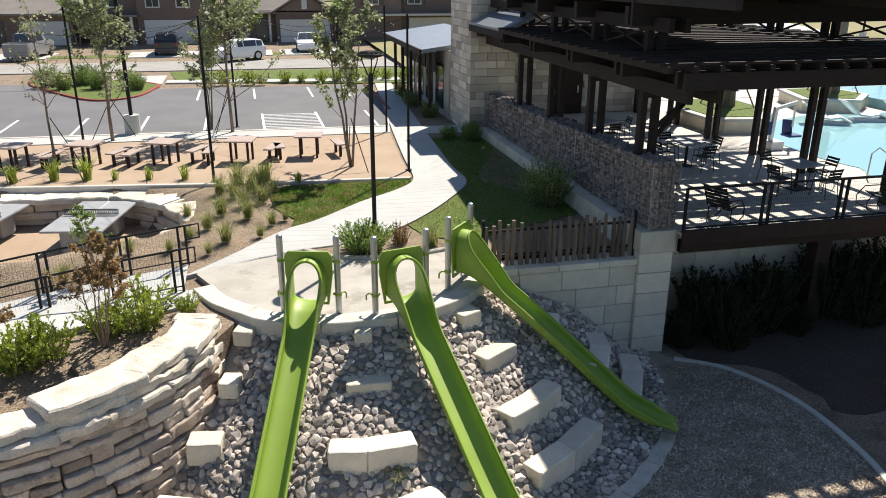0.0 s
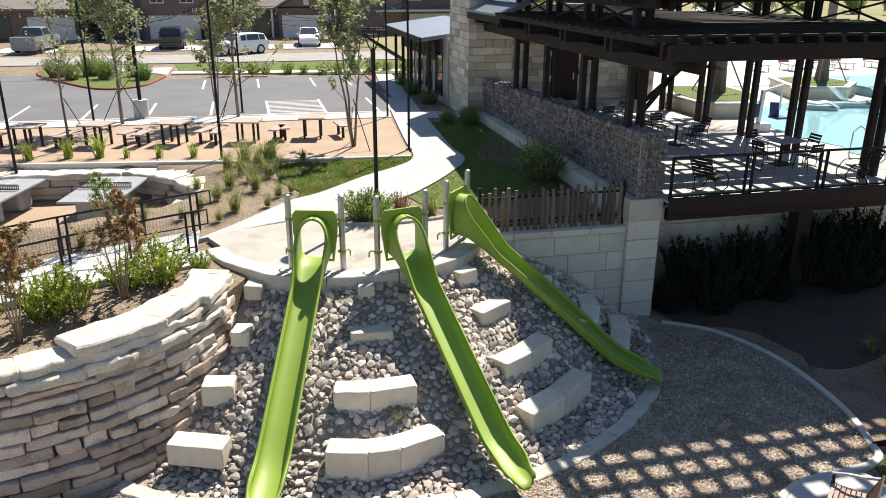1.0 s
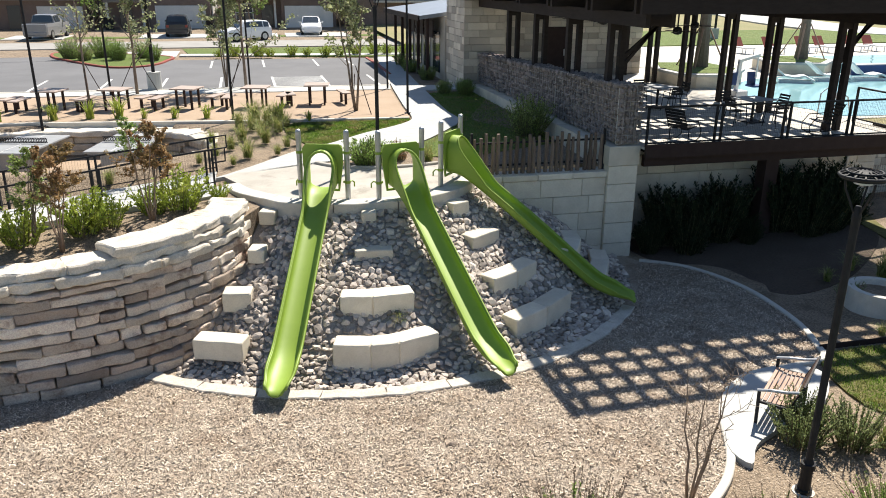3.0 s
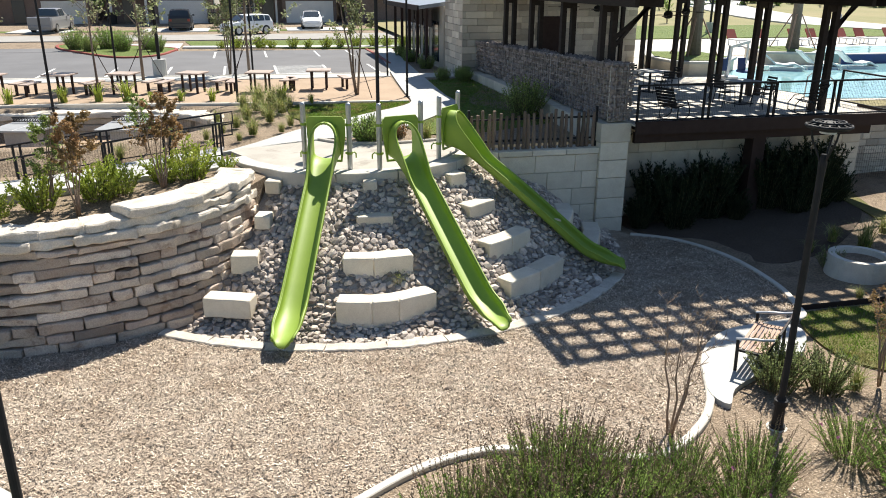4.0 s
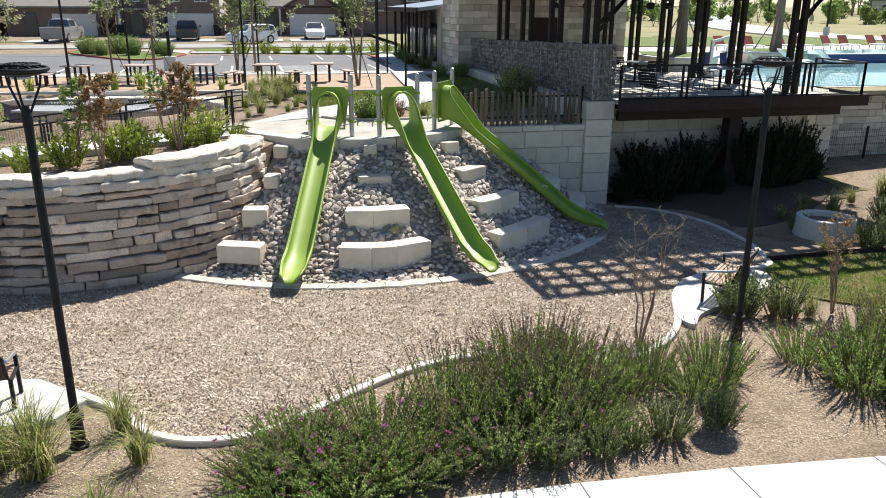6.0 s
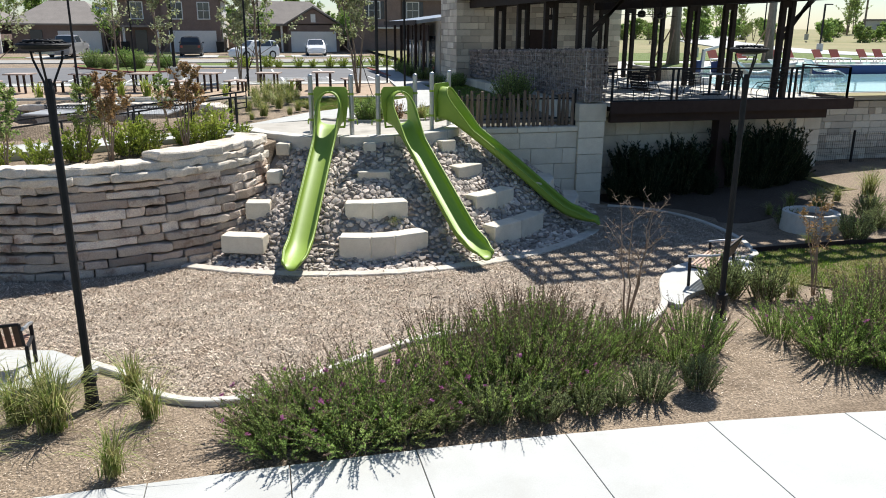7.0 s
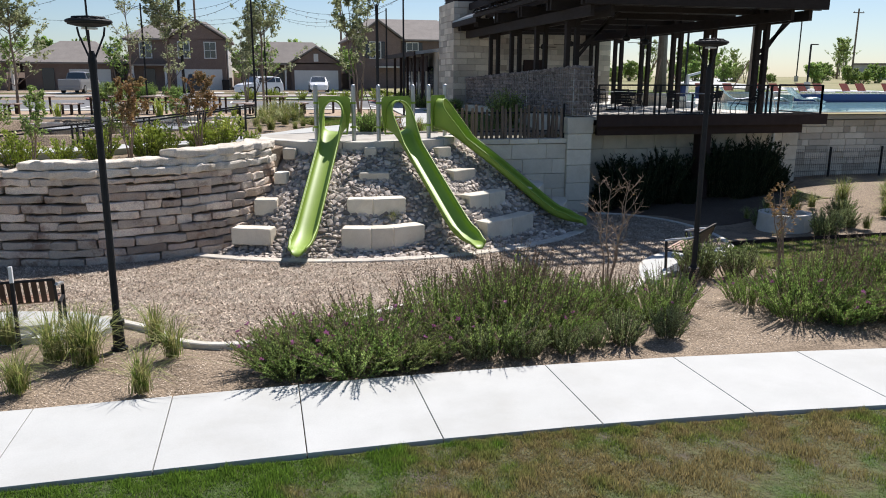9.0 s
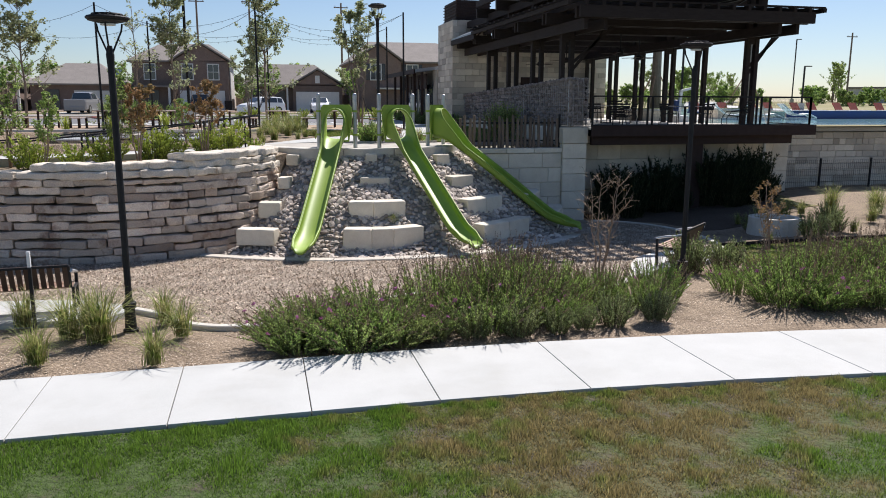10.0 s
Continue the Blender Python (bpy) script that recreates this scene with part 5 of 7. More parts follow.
def tuft(at, h, n, material=None, label="clump of green and straw ornamental grass in mulch", spread=1.0, w=0.015):
    e = thing("grass_clump", label, "ornamental grass", "grass clumps", at)
    g = Geo()
    for _ in range(n):
        a = rnd.uniform(0, 6.283)
        q = rnd.random() ** 0.6
        d = Vector((math.cos(a), math.sin(a), 0))
        s = Vector((-d.y, d.x, 0)) * w / 2 * rnd.uniform(0.7, 1.2)
        L = h * rnd.uniform(0.35, 1.2)
        b = Vector((rnd.gauss(0, 0.07), rnd.gauss(0, 0.07), 0)) * h / 0.85
        arch = rnd.uniform(0.5, 1.75) * q * spread
        pts = [b, b + d * 0.20 * arch * L + Vector((0, 0, 0.5 * L)), b + d * 0.58 * arch * L + Vector((0, 0, L * (0.86 - 0.10 * arch))), b + d * 1.1 * arch * L + Vector((0, 0, L * (1.02 - 0.34 * arch)))]
        o = len(g.v)
        for i, p in enumerate(pts[:3]):
            k = (1.0, 0.85, 0.5)[i]
            g.v += [tuple(p - s * k), tuple(p + s * k)]
        g.v.append(tuple(pts[3]))
        g.f += [(o, o + 1, o + 3, o + 2), (o + 2, o + 3, o + 5, o + 4), (o + 4, o + 5, o + 6)]
    part("leaf_tuft", g, material or GRASSTUFT, e)
    return e


def tree(name, label, at, h, crown_r, leaves, material, lf=0.09, bare=0.35, stems=1, twig=BARK, trunk_r=0.045, limbs=16, group="", sparse=0.5):
    """A young tree: tapered trunk, rising limbs, twigs, and leaves round the twigs."""
    e = thing(name, label, "tree", group, at)
    wood, fol = Geo(), Geo()
    tips = []
    for s in range(stems):
        a = rnd.uniform(0, 6.283)
        off = Vector((math.cos(a), math.sin(a), 0)) * (0.12 if stems > 1 else 0)
        top = off * (crown_r * 4 if stems > 1 else 0) + Vector((rnd.uniform(-0.1, 0.1), rnd.uniform(-0.1, 0.1), h * rnd.uniform(0.9, 1.0)))
        pts = [off * 0.3]
        for k in range(1, 7):
            t = k / 6
            pts.append((off * 0.3).lerp(top, t) + Vector((rnd.uniform(-1, 1), rnd.uniform(-1, 1), 0)) * 0.05 * math.sin(3.14 * t))
        wood.tube(pts, [trunk_r * (1 - 0.85 * k / 6) for k in range(7)], 7)
        for _ in range(max(3, limbs // stems)):
            t = bare + (1 - bare) * rnd.random() ** 0.9
            i = min(int(t * 6), 5)
            b = pts[i].lerp(pts[i + 1], t * 6 - i)
            a = rnd.uniform(0, 6.283)
            L = crown_r * rnd.uniform(0.6, 1.15) * (1.15 - 0.75 * max(0, (t - bare) / (1 - bare)))
            d = Vector((math.cos(a), math.sin(a), rnd.uniform(0.55, 1.3))).normalized()
            m = b + d * L * 0.5
            q = m + (d + Vector((0, 0, 0.35))).normalized() * L * 0.5
            wood.tube([b, m, q], [trunk_r * 0.38 * (1 - 0.6 * t), trunk_r * 0.25 * (1 - 0.6 * t), 0.003], 4, False)
            for _ in range(5):
                u = rnd.uniform(0.3, 1.0)
                p = b.lerp(m, u * 2) if u < 0.5 else m.lerp(q, u * 2 - 1)
                tw = p + (rdir(-0.3, 1.0) + d * 0.5).normalized() * L * rnd.uniform(0.15, 0.4)
                wood.tube([p, tw], [0.005, 0.002], 3, False)
                tips.append((p, tw))
    for _ in range(leaves):
        p, q = rnd.choice(tips)
        c = p.lerp(q, rnd.uniform(0.2, 1.15)) + rdir() * 0.07 * rnd.random() * crown_r
        d = rdir(-1.0, 0.6)
        leaf(fol, c, d, lf * rnd.uniform(0.6, 1.2), lf * 0.75 * rnd.uniform(0.7, 1.1))
    part("trunk", wood, twig, e, smooth=True)
    if leaves:
        part("crown", fol, material, e)
    return e


# planting in front: sage shrubs with dry flower spikes
SAGE = "dense green sage shrub with dry brown flower spikes beside the sidewalk"
v1 = stem_shrub("sage_shrub", SAGE, (1.2, 2.9, 0.12), 0.75, 0.92, 150, 54, 0.055, 0.019, LEAF_OLIVE, 0.75, flowers=0, lean=1.1, root=0.7, group="sage shrubs")
v2 = stem_shrub("sage_shrub", SAGE, (0.1, 2.4, 0.14), 0.82, 0.76, 150, 54, 0.052, 0.02, LEAF_OLIVE, 0.6, flowers=3, lean=1.15, root=0.65, group="sage shrubs")
v3 = stem_shrub("sage_shrub", "low green sage shrub with pink flowers beside the sidewalk", (-0.75, 2.25, 0.15), 0.78, 0.68, 150, 54, 0.05, 0.021, LEAF_OLIVE, 0.35, flowers=4, lean=1.2, root=0.5, group="sage shrubs")
for x, y, k, v in ((2.3, 3.3, 1.0, v1), (1.75, 2.2, 0.86, v2), (2.75, 2.35, 0.85, v2), (3.2, 3.2, 0.98, v1), (1.75, 3.35, 0.95, v1), (2.75, 3.75, 0.92, v1),
                   (0.9, 1.95, 0.75, v3), (3.3, 4.05, 0.85, v1), (4.55, 3.6, 0.85, v1), (4.95, 2.9, 0.75, v2), (5.5, 3.35, 0.8, v1), (0.35, 1.85, 0.75, v3), (-0.6, 1.95, 0.8, v3), (-1.35, 1.95, 0.75, v3), (-1.0, 2.3, 0.8, v3), (-1.15, 1.6, 0.72, v3), (-0.35, 1.55, 0.8, v3), (0.35, 1.6, 0.72, v3), (3.1, 2.35, 0.8, v2), (2.4, 2.75, 0.95, v1), (3.95, 3.3, 0.85, v1)):
    again(v, (x, y, low_z(x, y)), rnd.uniform(0, 360), k * rnd.uniform(0.72, 1.22))
for x, y, k, v in ((7.6, 2.55, 1.0, v2), (8.5, 2.2, 1.0, v3), (8.9, 3.2, 1.05, v1), (9.8, 2.4, 1.1, v2), (10.9, 2.1, 1.1, v3), (11.2, 3.2, 1.1, v2), (12.3, 2.0, 1.1, v2), (7.3, 3.6, 0.7, v2), (9.7, 4.1, 0.8, v2), (8.1, 2.9, 1.0, v1), (9.2, 1.9, 0.9, v2), (9.4, 2.9, 1.1, v1), (10.4, 2.8, 1.1, v1), (10.2, 1.75, 0.9, v3), (11.6, 2.4, 1.1, v1), (12.6, 3.0, 1.1, v1), (13.3, 1.7, 1.1, v2), (8.0, 2.05, 0.8, v3), (10.6, 4.0, 0.9, v2), (11.9, 4.2, 0.9, v1)):
    again(v, (x, y, low_z(x, y)), rnd.uniform(0, 360), k)
g1 = stem_shrub("green_shrub", "small loose olive green shrub in brown mulch", (3.9, 1.9, 0.15), 0.46, 0.56, 90, 48, 0.04, 0.016, LEAF_GREY, 0, group="small green shrubs")
for x, y, k in ((4.75, 2.0, 0.9), (3.35, 1.75, 0.7), (1.5, 1.7, 0.9), (2.2, 1.65, 1.0), (2.85, 1.65, 0.75), (0.9, 1.65, 0.7), (7.55, 5.75, 1.5), (8.3, 5.45, 1.35), (7.9, 6.3, 1.1), (15.2, 10.6, 1.2), (13.3, 8.9, 1.3), (14.6, 9.6, 1.0), (12.7, 10.8, 0.9)):
    again(g1, (x, y, low_z(x, y)), rnd.uniform(0, 360), k)
# grass clumps
t1 = tuft((-4.03, 2.83, 0.13), 0.85, 300)
t2 = tuft((-3.2, 3.75, 0.1), 0.62, 170)
for x, y, k, v in ((-5.43, 4.11, 0.75, t1), (-4.67, 1.83, 0.72, t1), (-3.1, 1.45, 0.95, t2), (-2.87, 2.86, 0.95, t2), (-4.3, 3.5, 0.8, t1), (-4.55, 3.15, 0.9, t1), (8.79, 5.32, 0.8, t2), (-0.9, 2.7, 0.7, t2),
                   (-6.9, 3.6, 0.9, t1), (16.83, 12.44, 1.0, t1), (17.6, 11.3, 1.0, t1), (15.6, 12.3, 0.8, t2), (14.4, 11.6, 0.9, t1), (16.6, 10.4, 0.9, t2), (18.6, 12.6, 0.9, t2), (13.6, 9.6, 0.6, t2), (15.0, 9.3, 0.7, t2), (14.0, 12.3, 0.8, t2), (17.2, 9.4, 0.7, t1), (16.0, 11.4, 0.6, t2), (13.0, 11.9, 0.6, t2), (18.0, 10.2, 0.8, t2), (12.0, 8.95, 0.5, t2), (-5.9, 2.3, 0.8, t2)):
    again(v, (x, y, low_z(x, y)), rnd.uniform(0, 360), k)
again(t2, (*polar(5.75, 271), 0.52), 30, 0.55)
# bare and rust-leaved small trees in the lower bed
tree("bare_shrub", "leafless reddish multi-stem young tree in the bed", (4.95, 4.75, 0.07), 2.3, 0.75, 25, LEAF_RUST, 0.04, 0.25, 4, TWIG, 0.022, 40)
tree("crape_myrtle", "small crape myrtle with rust-coloured leaves", (9.31, 5.32, 0.05), 1.9, 0.6, 700, LEAF_RUST, 0.05, 0.3, 4, TWIG, 0.02, 30, "crape myrtles")
# bed on top of the stone wall
b1 = stem_shrub("bright_shrub", "bright yellow-green leafy shrub on the wall's planting bed", (-2.55, 14.05, up_z(-2.55, 14.05)), 0.66, 0.95, 52, 26, 0.11, 0.05, LEAF_BRIGHT, 0, lean=1.05, group="bed shrubs")
for x, y, k in ((-3.15, 13.95, 0.8), (-4.45, 13.1, 1.0), (-4.0, 13.35, 0.85), (-5.55, 12.7, 0.95), (-6.3, 12.3, 0.7), (-7.3, 12.2, 0.95), (-8.4, 12.0, 0.9), (-1.75, 14.55, 0.45), (-9.6, 12.0, 0.9)):
    again(b1, (x, y, up_z(x, y) - 0.02), rnd.uniform(0, 360), k)
CM = "slender crape myrtle with fading rust and olive leaves"
m1 = tree("crape_myrtle", CM, (-3.12, 13.45, up_z(-3.1, 13.45)), 2.15, 0.62, 4200, LEAF_RUST, 0.058, 0.36, 5, TWIG, 0.02, 34, "crape myrtles")
m2 = tree("crape_myrtle", "slender crape myrtle with olive green leaves", (-5.3, 12.6, up_z(-5.3, 12.6)), 1.9, 0.6, 2500, LEAF_OLIVE, 0.056, 0.26, 5, TWIG, 0.018, 34, "crape myrtles")
for x, y, k, v in ((-4.7, 12.3, 1.0, m1), (-6.9, 12.0, 1.0, m2), (-8.9, 11.9, 1.15, m1), (-7.9, 12.6, 1.2, m2), (-10.5, 12.2, 1.1, m1), (-3.9, 17.3, 0.8, m2)):
    again(v, (x, y, up_z(x, y) - 0.03), rnd.uniform(0, 360), k)
# grasses round the table court and picnic edge
for x, y, k in ((-1.4, 22.2, 1.1), (-0.74, 20.9, 1.0), (-0.6, 19.9, 1.0), (-1.12, 18.3, 0.9), (0.0, 19.3, 0.8), (0.35, 19.6, 0.7), (-0.27, 22.8, 1.1), (-0.9, 22.9, 1.2), (-1.6, 19.3, 0.9), (-1.3, 20.3, 1.1), (-0.2, 21.2, 0.9),
                (-1.0, 21.7, 1.1), (0.1, 22.0, 0.8), (-2.0, 18.6, 0.7), (-0.3, 18.5, 0.6), (-0.5, 22.2, 1.2), (-2.4, 17.9, 0.7), (-1.5, 17.6, 0.6), (-2.2, 20.6, 0.7), (-3.3, 18.0, 0.7), (-4.6, 17.2, 0.7), (-6.2, 16.6, 0.7)):
    again(t1, (x, y, up_z(x, y)), rnd.uniform(0, 360), k * rnd.uniform(0.55, 0.8))
ag = tuft((-5.4, 24.5, up_z(-5.4, 24.5)), 0.75, 70, LEAF_BRIGHT, "spiky yellow-green strap-leaved plant in gravel", 0.7, 0.05)
for x, y, k in ((-2.52, 24.0, 0.7), (-3.59, 24.2, 0.6), (-6.38, 24.6, 0.9), (-7.47, 24.6, 0.85), (-0.1, 23.1, 0.9), (0.9, 22.9, 0.5), (-4.6, 24.4, 0.5), (-9.2, 24.6, 0.8)):
    again(ag, (x, y, up_z(x, y)), rnd.uniform(0, 360), k)
stem_shrub("round_bush", "rounded green bush at the back of the plaza", (2.1, 17.0, 2.36), 0.8, 0.72, 230, 28, 0.07, 0.03, LEAF_OLIVE, 0)
stem_shrub("low_shrub", "small dry shrub at the lawn's edge", (3.0, 17.3, 2.36), 0.35, 0.6, 60, 16, 0.06, 0.02, LEAF_RUST, 0)
again(t2, (3.75, 17.0, 2.36), 40, 0.9)
again(t2, (4.3, 17.0, 2.36), 140, 0.8)
dk = stem_shrub("dark_shrub", "dark olive shrub growing against the rock-filled wall", (7.6, 19.5, 2.45), 0.95, 1.25, 190, 30, 0.08, 0.03, LEAF_OLIVE, 0)
for x, y, k in ((7.7, 27.8, 0.55), (6.9, 28.4, 0.5), (7.9, 28.9, 0.5), (7.2, 33.2, 0.6), (7.0, 36.5, 0.6), (7.1, 39.5, 0.6)):
    again(dk, (x, y, 2.5), rnd.uniform(0, 360), k)
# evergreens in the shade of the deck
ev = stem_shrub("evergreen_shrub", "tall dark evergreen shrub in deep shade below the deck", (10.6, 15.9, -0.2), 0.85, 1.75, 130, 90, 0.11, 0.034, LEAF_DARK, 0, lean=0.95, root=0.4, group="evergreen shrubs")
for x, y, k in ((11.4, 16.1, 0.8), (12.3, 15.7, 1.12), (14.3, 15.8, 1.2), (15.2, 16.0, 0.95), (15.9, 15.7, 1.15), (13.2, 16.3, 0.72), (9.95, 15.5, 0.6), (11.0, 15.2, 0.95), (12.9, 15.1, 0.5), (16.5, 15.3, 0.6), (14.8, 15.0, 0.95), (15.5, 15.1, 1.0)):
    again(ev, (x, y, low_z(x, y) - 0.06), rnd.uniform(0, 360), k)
# trees of the picnic ground
T1 = tree("young_tree", "slender young shade tree with sparse light green leaves", (-1.25, 31.2, 2.58), 6.7, 2.0, 4600, LEAF, 0.135, 0.18, 1, BARK, 0.07, 44, "picnic trees")
T2 = tree("young_tree", "slender young shade tree with thin yellow-green crown", (2.7, 24.6, 2.58), 5.2, 1.5, 3600, LEAF, 0.13, 0.28, 3, BARK, 0.05, 30, "picnic trees")
tree("young_tree", "slender young shade tree, nearly bare", (-6.6, 26.1, 2.58), 5.4, 1.3, 420, LEAF, 0.11, 0.3, 1, BARK, 0.05, 26, "picnic trees")
for x, y, k, v, rz in ((-5.6, 30.4, 0.98, T1, 80), (-11.4, 27.5, 0.92, T1, 150), (-2.1, 32.0, 0.8, T2, 300)):
    again(v, (x, y, 2.58), rz, k)
# island and street plants
for x, y, k in ((-8.5, 44.5, 1.2), (-7.2, 45.5, 1.0), (-9.6, 46.4, 1.3), (-11.3, 46.0, 1.2), (-6.5, 43.8, 1.0), (-10.3, 44.6, 1.0)):
    again(dk, (x, y, 2.66), rnd.uniform(0, 360), k * 0.75)
for i in range(12):
    again(b1, (-3.0 + i * 1.05 + rnd.uniform(-0.3, 0.3), 45.2 + rnd.uniform(-0.4, 0.6), 2.66), rnd.uniform(0, 360), rnd.uniform(0.5, 0.9))


# ---- lamps ----
def garden_lamp(at, h, label):
    e = thing("garden_lamp", label, "lamp post", "garden lamps", at)
    part("base", Geo().tube([(0, 0, -0.05), (0, 0, 0.02), (0, 0, 0.03), (0, 0, 0.36), (0, 0, 0.37), (0, 0, 0.46), (0, 0, 0.47), (0, 0, 0.53)], [0.12, 0.12, 0.092, 0.080, 0.105, 0.105, 0.075, 0.056], 14), BLACK, e)
    part("footing", Geo().tube([(0, 0, -0.2), (0, 0, -0.03)], 0.16, 18), CURB, e, "round concrete footing")
    part("pole", Geo().tube([(0, 0, 0.5), (0, 0, h - 0.75), (0, 0, h - 0.55), (0, 0, h - 0.42)], [0.052, 0.05, 0.06, 0.035], 12), BLACK, e)
    hd = part("head", Geo().tube([(0.29 * math.cos(radians(a)), 0.29 * math.sin(radians(a)), h - 0.02) for a in range(0, 361, 15)], 0.022, 8), BLACK, e)
    part("cap", Geo().tube([(0, 0, h - 0.09), (0, 0, h - 0.06), (0, 0, h - 0.02), (0, 0, h + 0.03), (0, 0, h + 0.04)], [0.15, 0.28, 0.285, 0.16, 0.05], 18), BLACK, hd)
    part("ring", Geo().tube([(0.21 * math.cos(radians(a)), 0.21 * math.sin(radians(a)), h + 0.03) for a in range(0, 361, 15)], 0.016, 6), BLACK, hd)
    for k in range(14):
        c, s = math.cos(2 * math.pi * k / 14), math.sin(2 * math.pi * k / 14)
        part("rib", Geo().beam((0.1 * c, 0.1 * s, h + 0.045), (0.29 * c, 0.29 * s, h - 0.005), 0.02, 0.02), BLACK, hd)
    part("lens", Geo().tube([(0, 0, h - 0.125), (0, 0, h - 0.102)], 0.11, 16), PLASTIC_WHITE, hd)
    for k in range(3):
        a = radians(120 * k + 30)
        c, s = math.cos(a), math.sin(a)
        part("arm", Geo().tube([(0.02 * c, 0.02 * s, h - 0.62), (0.05 * c, 0.05 * s, h - 0.5), (0.19 * c, 0.19 * s, h - 0.2), (0.21 * c, 0.21 * s, h - 0.09)], 0.014, 8), BLACK, e)
    return e


garden_lamp((-3.71, 3.5, 0.1), 4.85, "black garden lamp post with a flat disc head, beside grass clumps")
garden_lamp((6.75, 4.62, 0.08), 4.77, "black garden lamp post with a flat disc head, among sage shrubs")
garden_lamp((2.4, 17.3, 2.4), 4.52, "black garden lamp post with a flat disc head, beside the path")


def thin_pole(x, y, h=4.9):
    e = thing("string_light_pole", "thin black steel pole carrying string lights", "pole", "string light poles", (x, y, 2.55))
    part("shaft", Geo().tube([(0, 0, -0.1), (0, 0, h)], [0.045, 0.035], 10), BLACK, e)
    part("foot", Geo().box((0, 0, 0.05), (0.2, 0.2, 0.03)), BLACK, e)
    return Vector((x, y, 2.55 + h - 0.08))


tops = [thin_pole(*p) for p in ((4.45, 23.7), (-1.62, 23.5), (-7.6, 23.5), (-13.5, 24.6), (4.75, 30.0), (-1.1, 32.3), (-6.6, 30.3), (-13.5, 30.6))]
lights = thing("string_lights", "sagging strings of small clear bulbs over the picnic area", "string lights")
bulb_mesh = Geo().tube([(0, 0, 0), (0, 0, -0.02), (0, 0, -0.05), (0, 0, -0.065)], [0.006, 0.01, 0.017, 0.006], 6).mesh("bulb")
for k, (i, j) in enumerate(((0, 1), (1, 2), (2, 3), (4, 5), (5, 6), (6, 7), (0, 5), (1, 6), (4, 1), (5, 2))):
    a, b = tops[i], tops[j]
    pts = [a.lerp(b, t / 14) - Vector((0, 0, 0.75 * 4 * (t / 14) * (1 - t / 14))) for t in range(15)]
    wire = part("cable", Geo().tube(pts, 0.008, 4, False), BLACK, lights)
    for t in range(1, 14):
        part("bulb", bulb_mesh, PLASTIC_WHITE, wire).location = pts[t]


def area_light(x, y, z, h, arm):
    e = thing("street_lamp", "tall dark street lamp on a concrete footing", "street lamp", "street lamps", (x, y, z))
    part("footing", Geo().tube([(0, 0, -0.1), (0, 0, 0.75)], 0.3, 16), CONC, e, "pale concrete footing")
    part("pole", Geo().box((0, 0, h / 2 + 0.35), (0.13, 0.13, h - 0.7)), BLACK, e)
    part("head", Geo().box((arm * 0.4, 0, h + 0.02), (0.75, 0.32, 0.1)), BLACK, e, bevel=0.03)
    return e


area_light(-5.05, 31.75, 2.6, 7.7, -1)
area_light(22.5, 46.0, 2.9, 7.5, 1)
area_light(33.0, 50.0, 3.0, 7.5, 1)
area_light(52.6, 60.0, 3.1, 4.4, 1)
area_light(70.9, 95.0, 3.8, 9.4, 1)
area_light(78.2, 95.0, 3.8, 9.6, 1)


def utility_pole(x, y, z, h):
    e = thing("utility_pole", "distant wooden utility pole with a crossarm", "utility pole", "utility poles", (x, y, z))
    part("pole", Geo().tube([(0, 0, -0.5), (0, 0, h)], [0.16, 0.11], 8), BARK, e)
    part("crossarm", Geo().box((0, 0, h - 0.6), (1.9, 0.12, 0.12)), BARK, e)
    for s in (-0.8, 0.8):
        part("insulator", Geo().tube([(s, 0, h - 0.54), (s, 0, h - 0.35)], 0.04, 6), CONC, e)


for x, y, h in ((-2.5, 95, 13.5), (9.5, 98, 13.5), (-9.0, 96, 13.5), (88, 95, 11.2), (44, 100, 12.5)):
    utility_pole(x, y, 3.4, h)

# ---- benches ----


def bench(at, rz, label, W):
    """Slatted bench with curved metal arms; it looks along +y."""
    e = thing("park_bench", label, "bench", "park benches", at, rz)
    for i in range(7):
        y = -0.22 + i * 0.072
        part("seat_slat", Geo().box((0, y, 0.44 + 0.012 * math.cos(i)), (W, 0.058, 0.025)), WOODSLAT, e, bevel=0.006)
    back = part("backrest_frame", Geo().beam((-W / 2, -0.27, 0.46), (-W / 2, -0.42, 0.86), 0.04, 0.03).beam((W / 2, -0.27, 0.46), (W / 2, -0.42, 0.86), 0.04, 0.03).beam((-W / 2, -0.42, 0.86), (W / 2, -0.42, 0.86), 0.03, 0.04), BLACK, e)
    for i in range(15):
        x = -W / 2 + 0.06 + i * (W - 0.12) / 14
        part("back_slat", Geo().beam((x, -0.28, 0.47), (x, -0.415, 0.88), 0.082, 0.022, (0, 1, 0)), SHADE_SLAT, back)
    for s in (-1, 1):
        x = s * (W / 2 + 0.03)
        part("leg", Geo().beam((x, 0.22, 0), (x, 0.24, 0.62), 0.05, 0.05), BLACK, e)
        part("leg", Geo().beam((x, -0.30, 0), (x, -0.27, 0.46), 0.05, 0.05), BLACK, e)
        part("armrest", Geo().tube([(x, -0.40, 0.78), (x, -0.2, 0.72), (x, 0.05, 0.68), (x, 0.27, 0.62)], 0.028, 8), STEEL, e, "curved grey metal armrest")
        part("side_rail", Geo().beam((x, -0.28, 0.42), (x, 0.24, 0.42), 0.04, 0.04), BLACK, e)
    return e


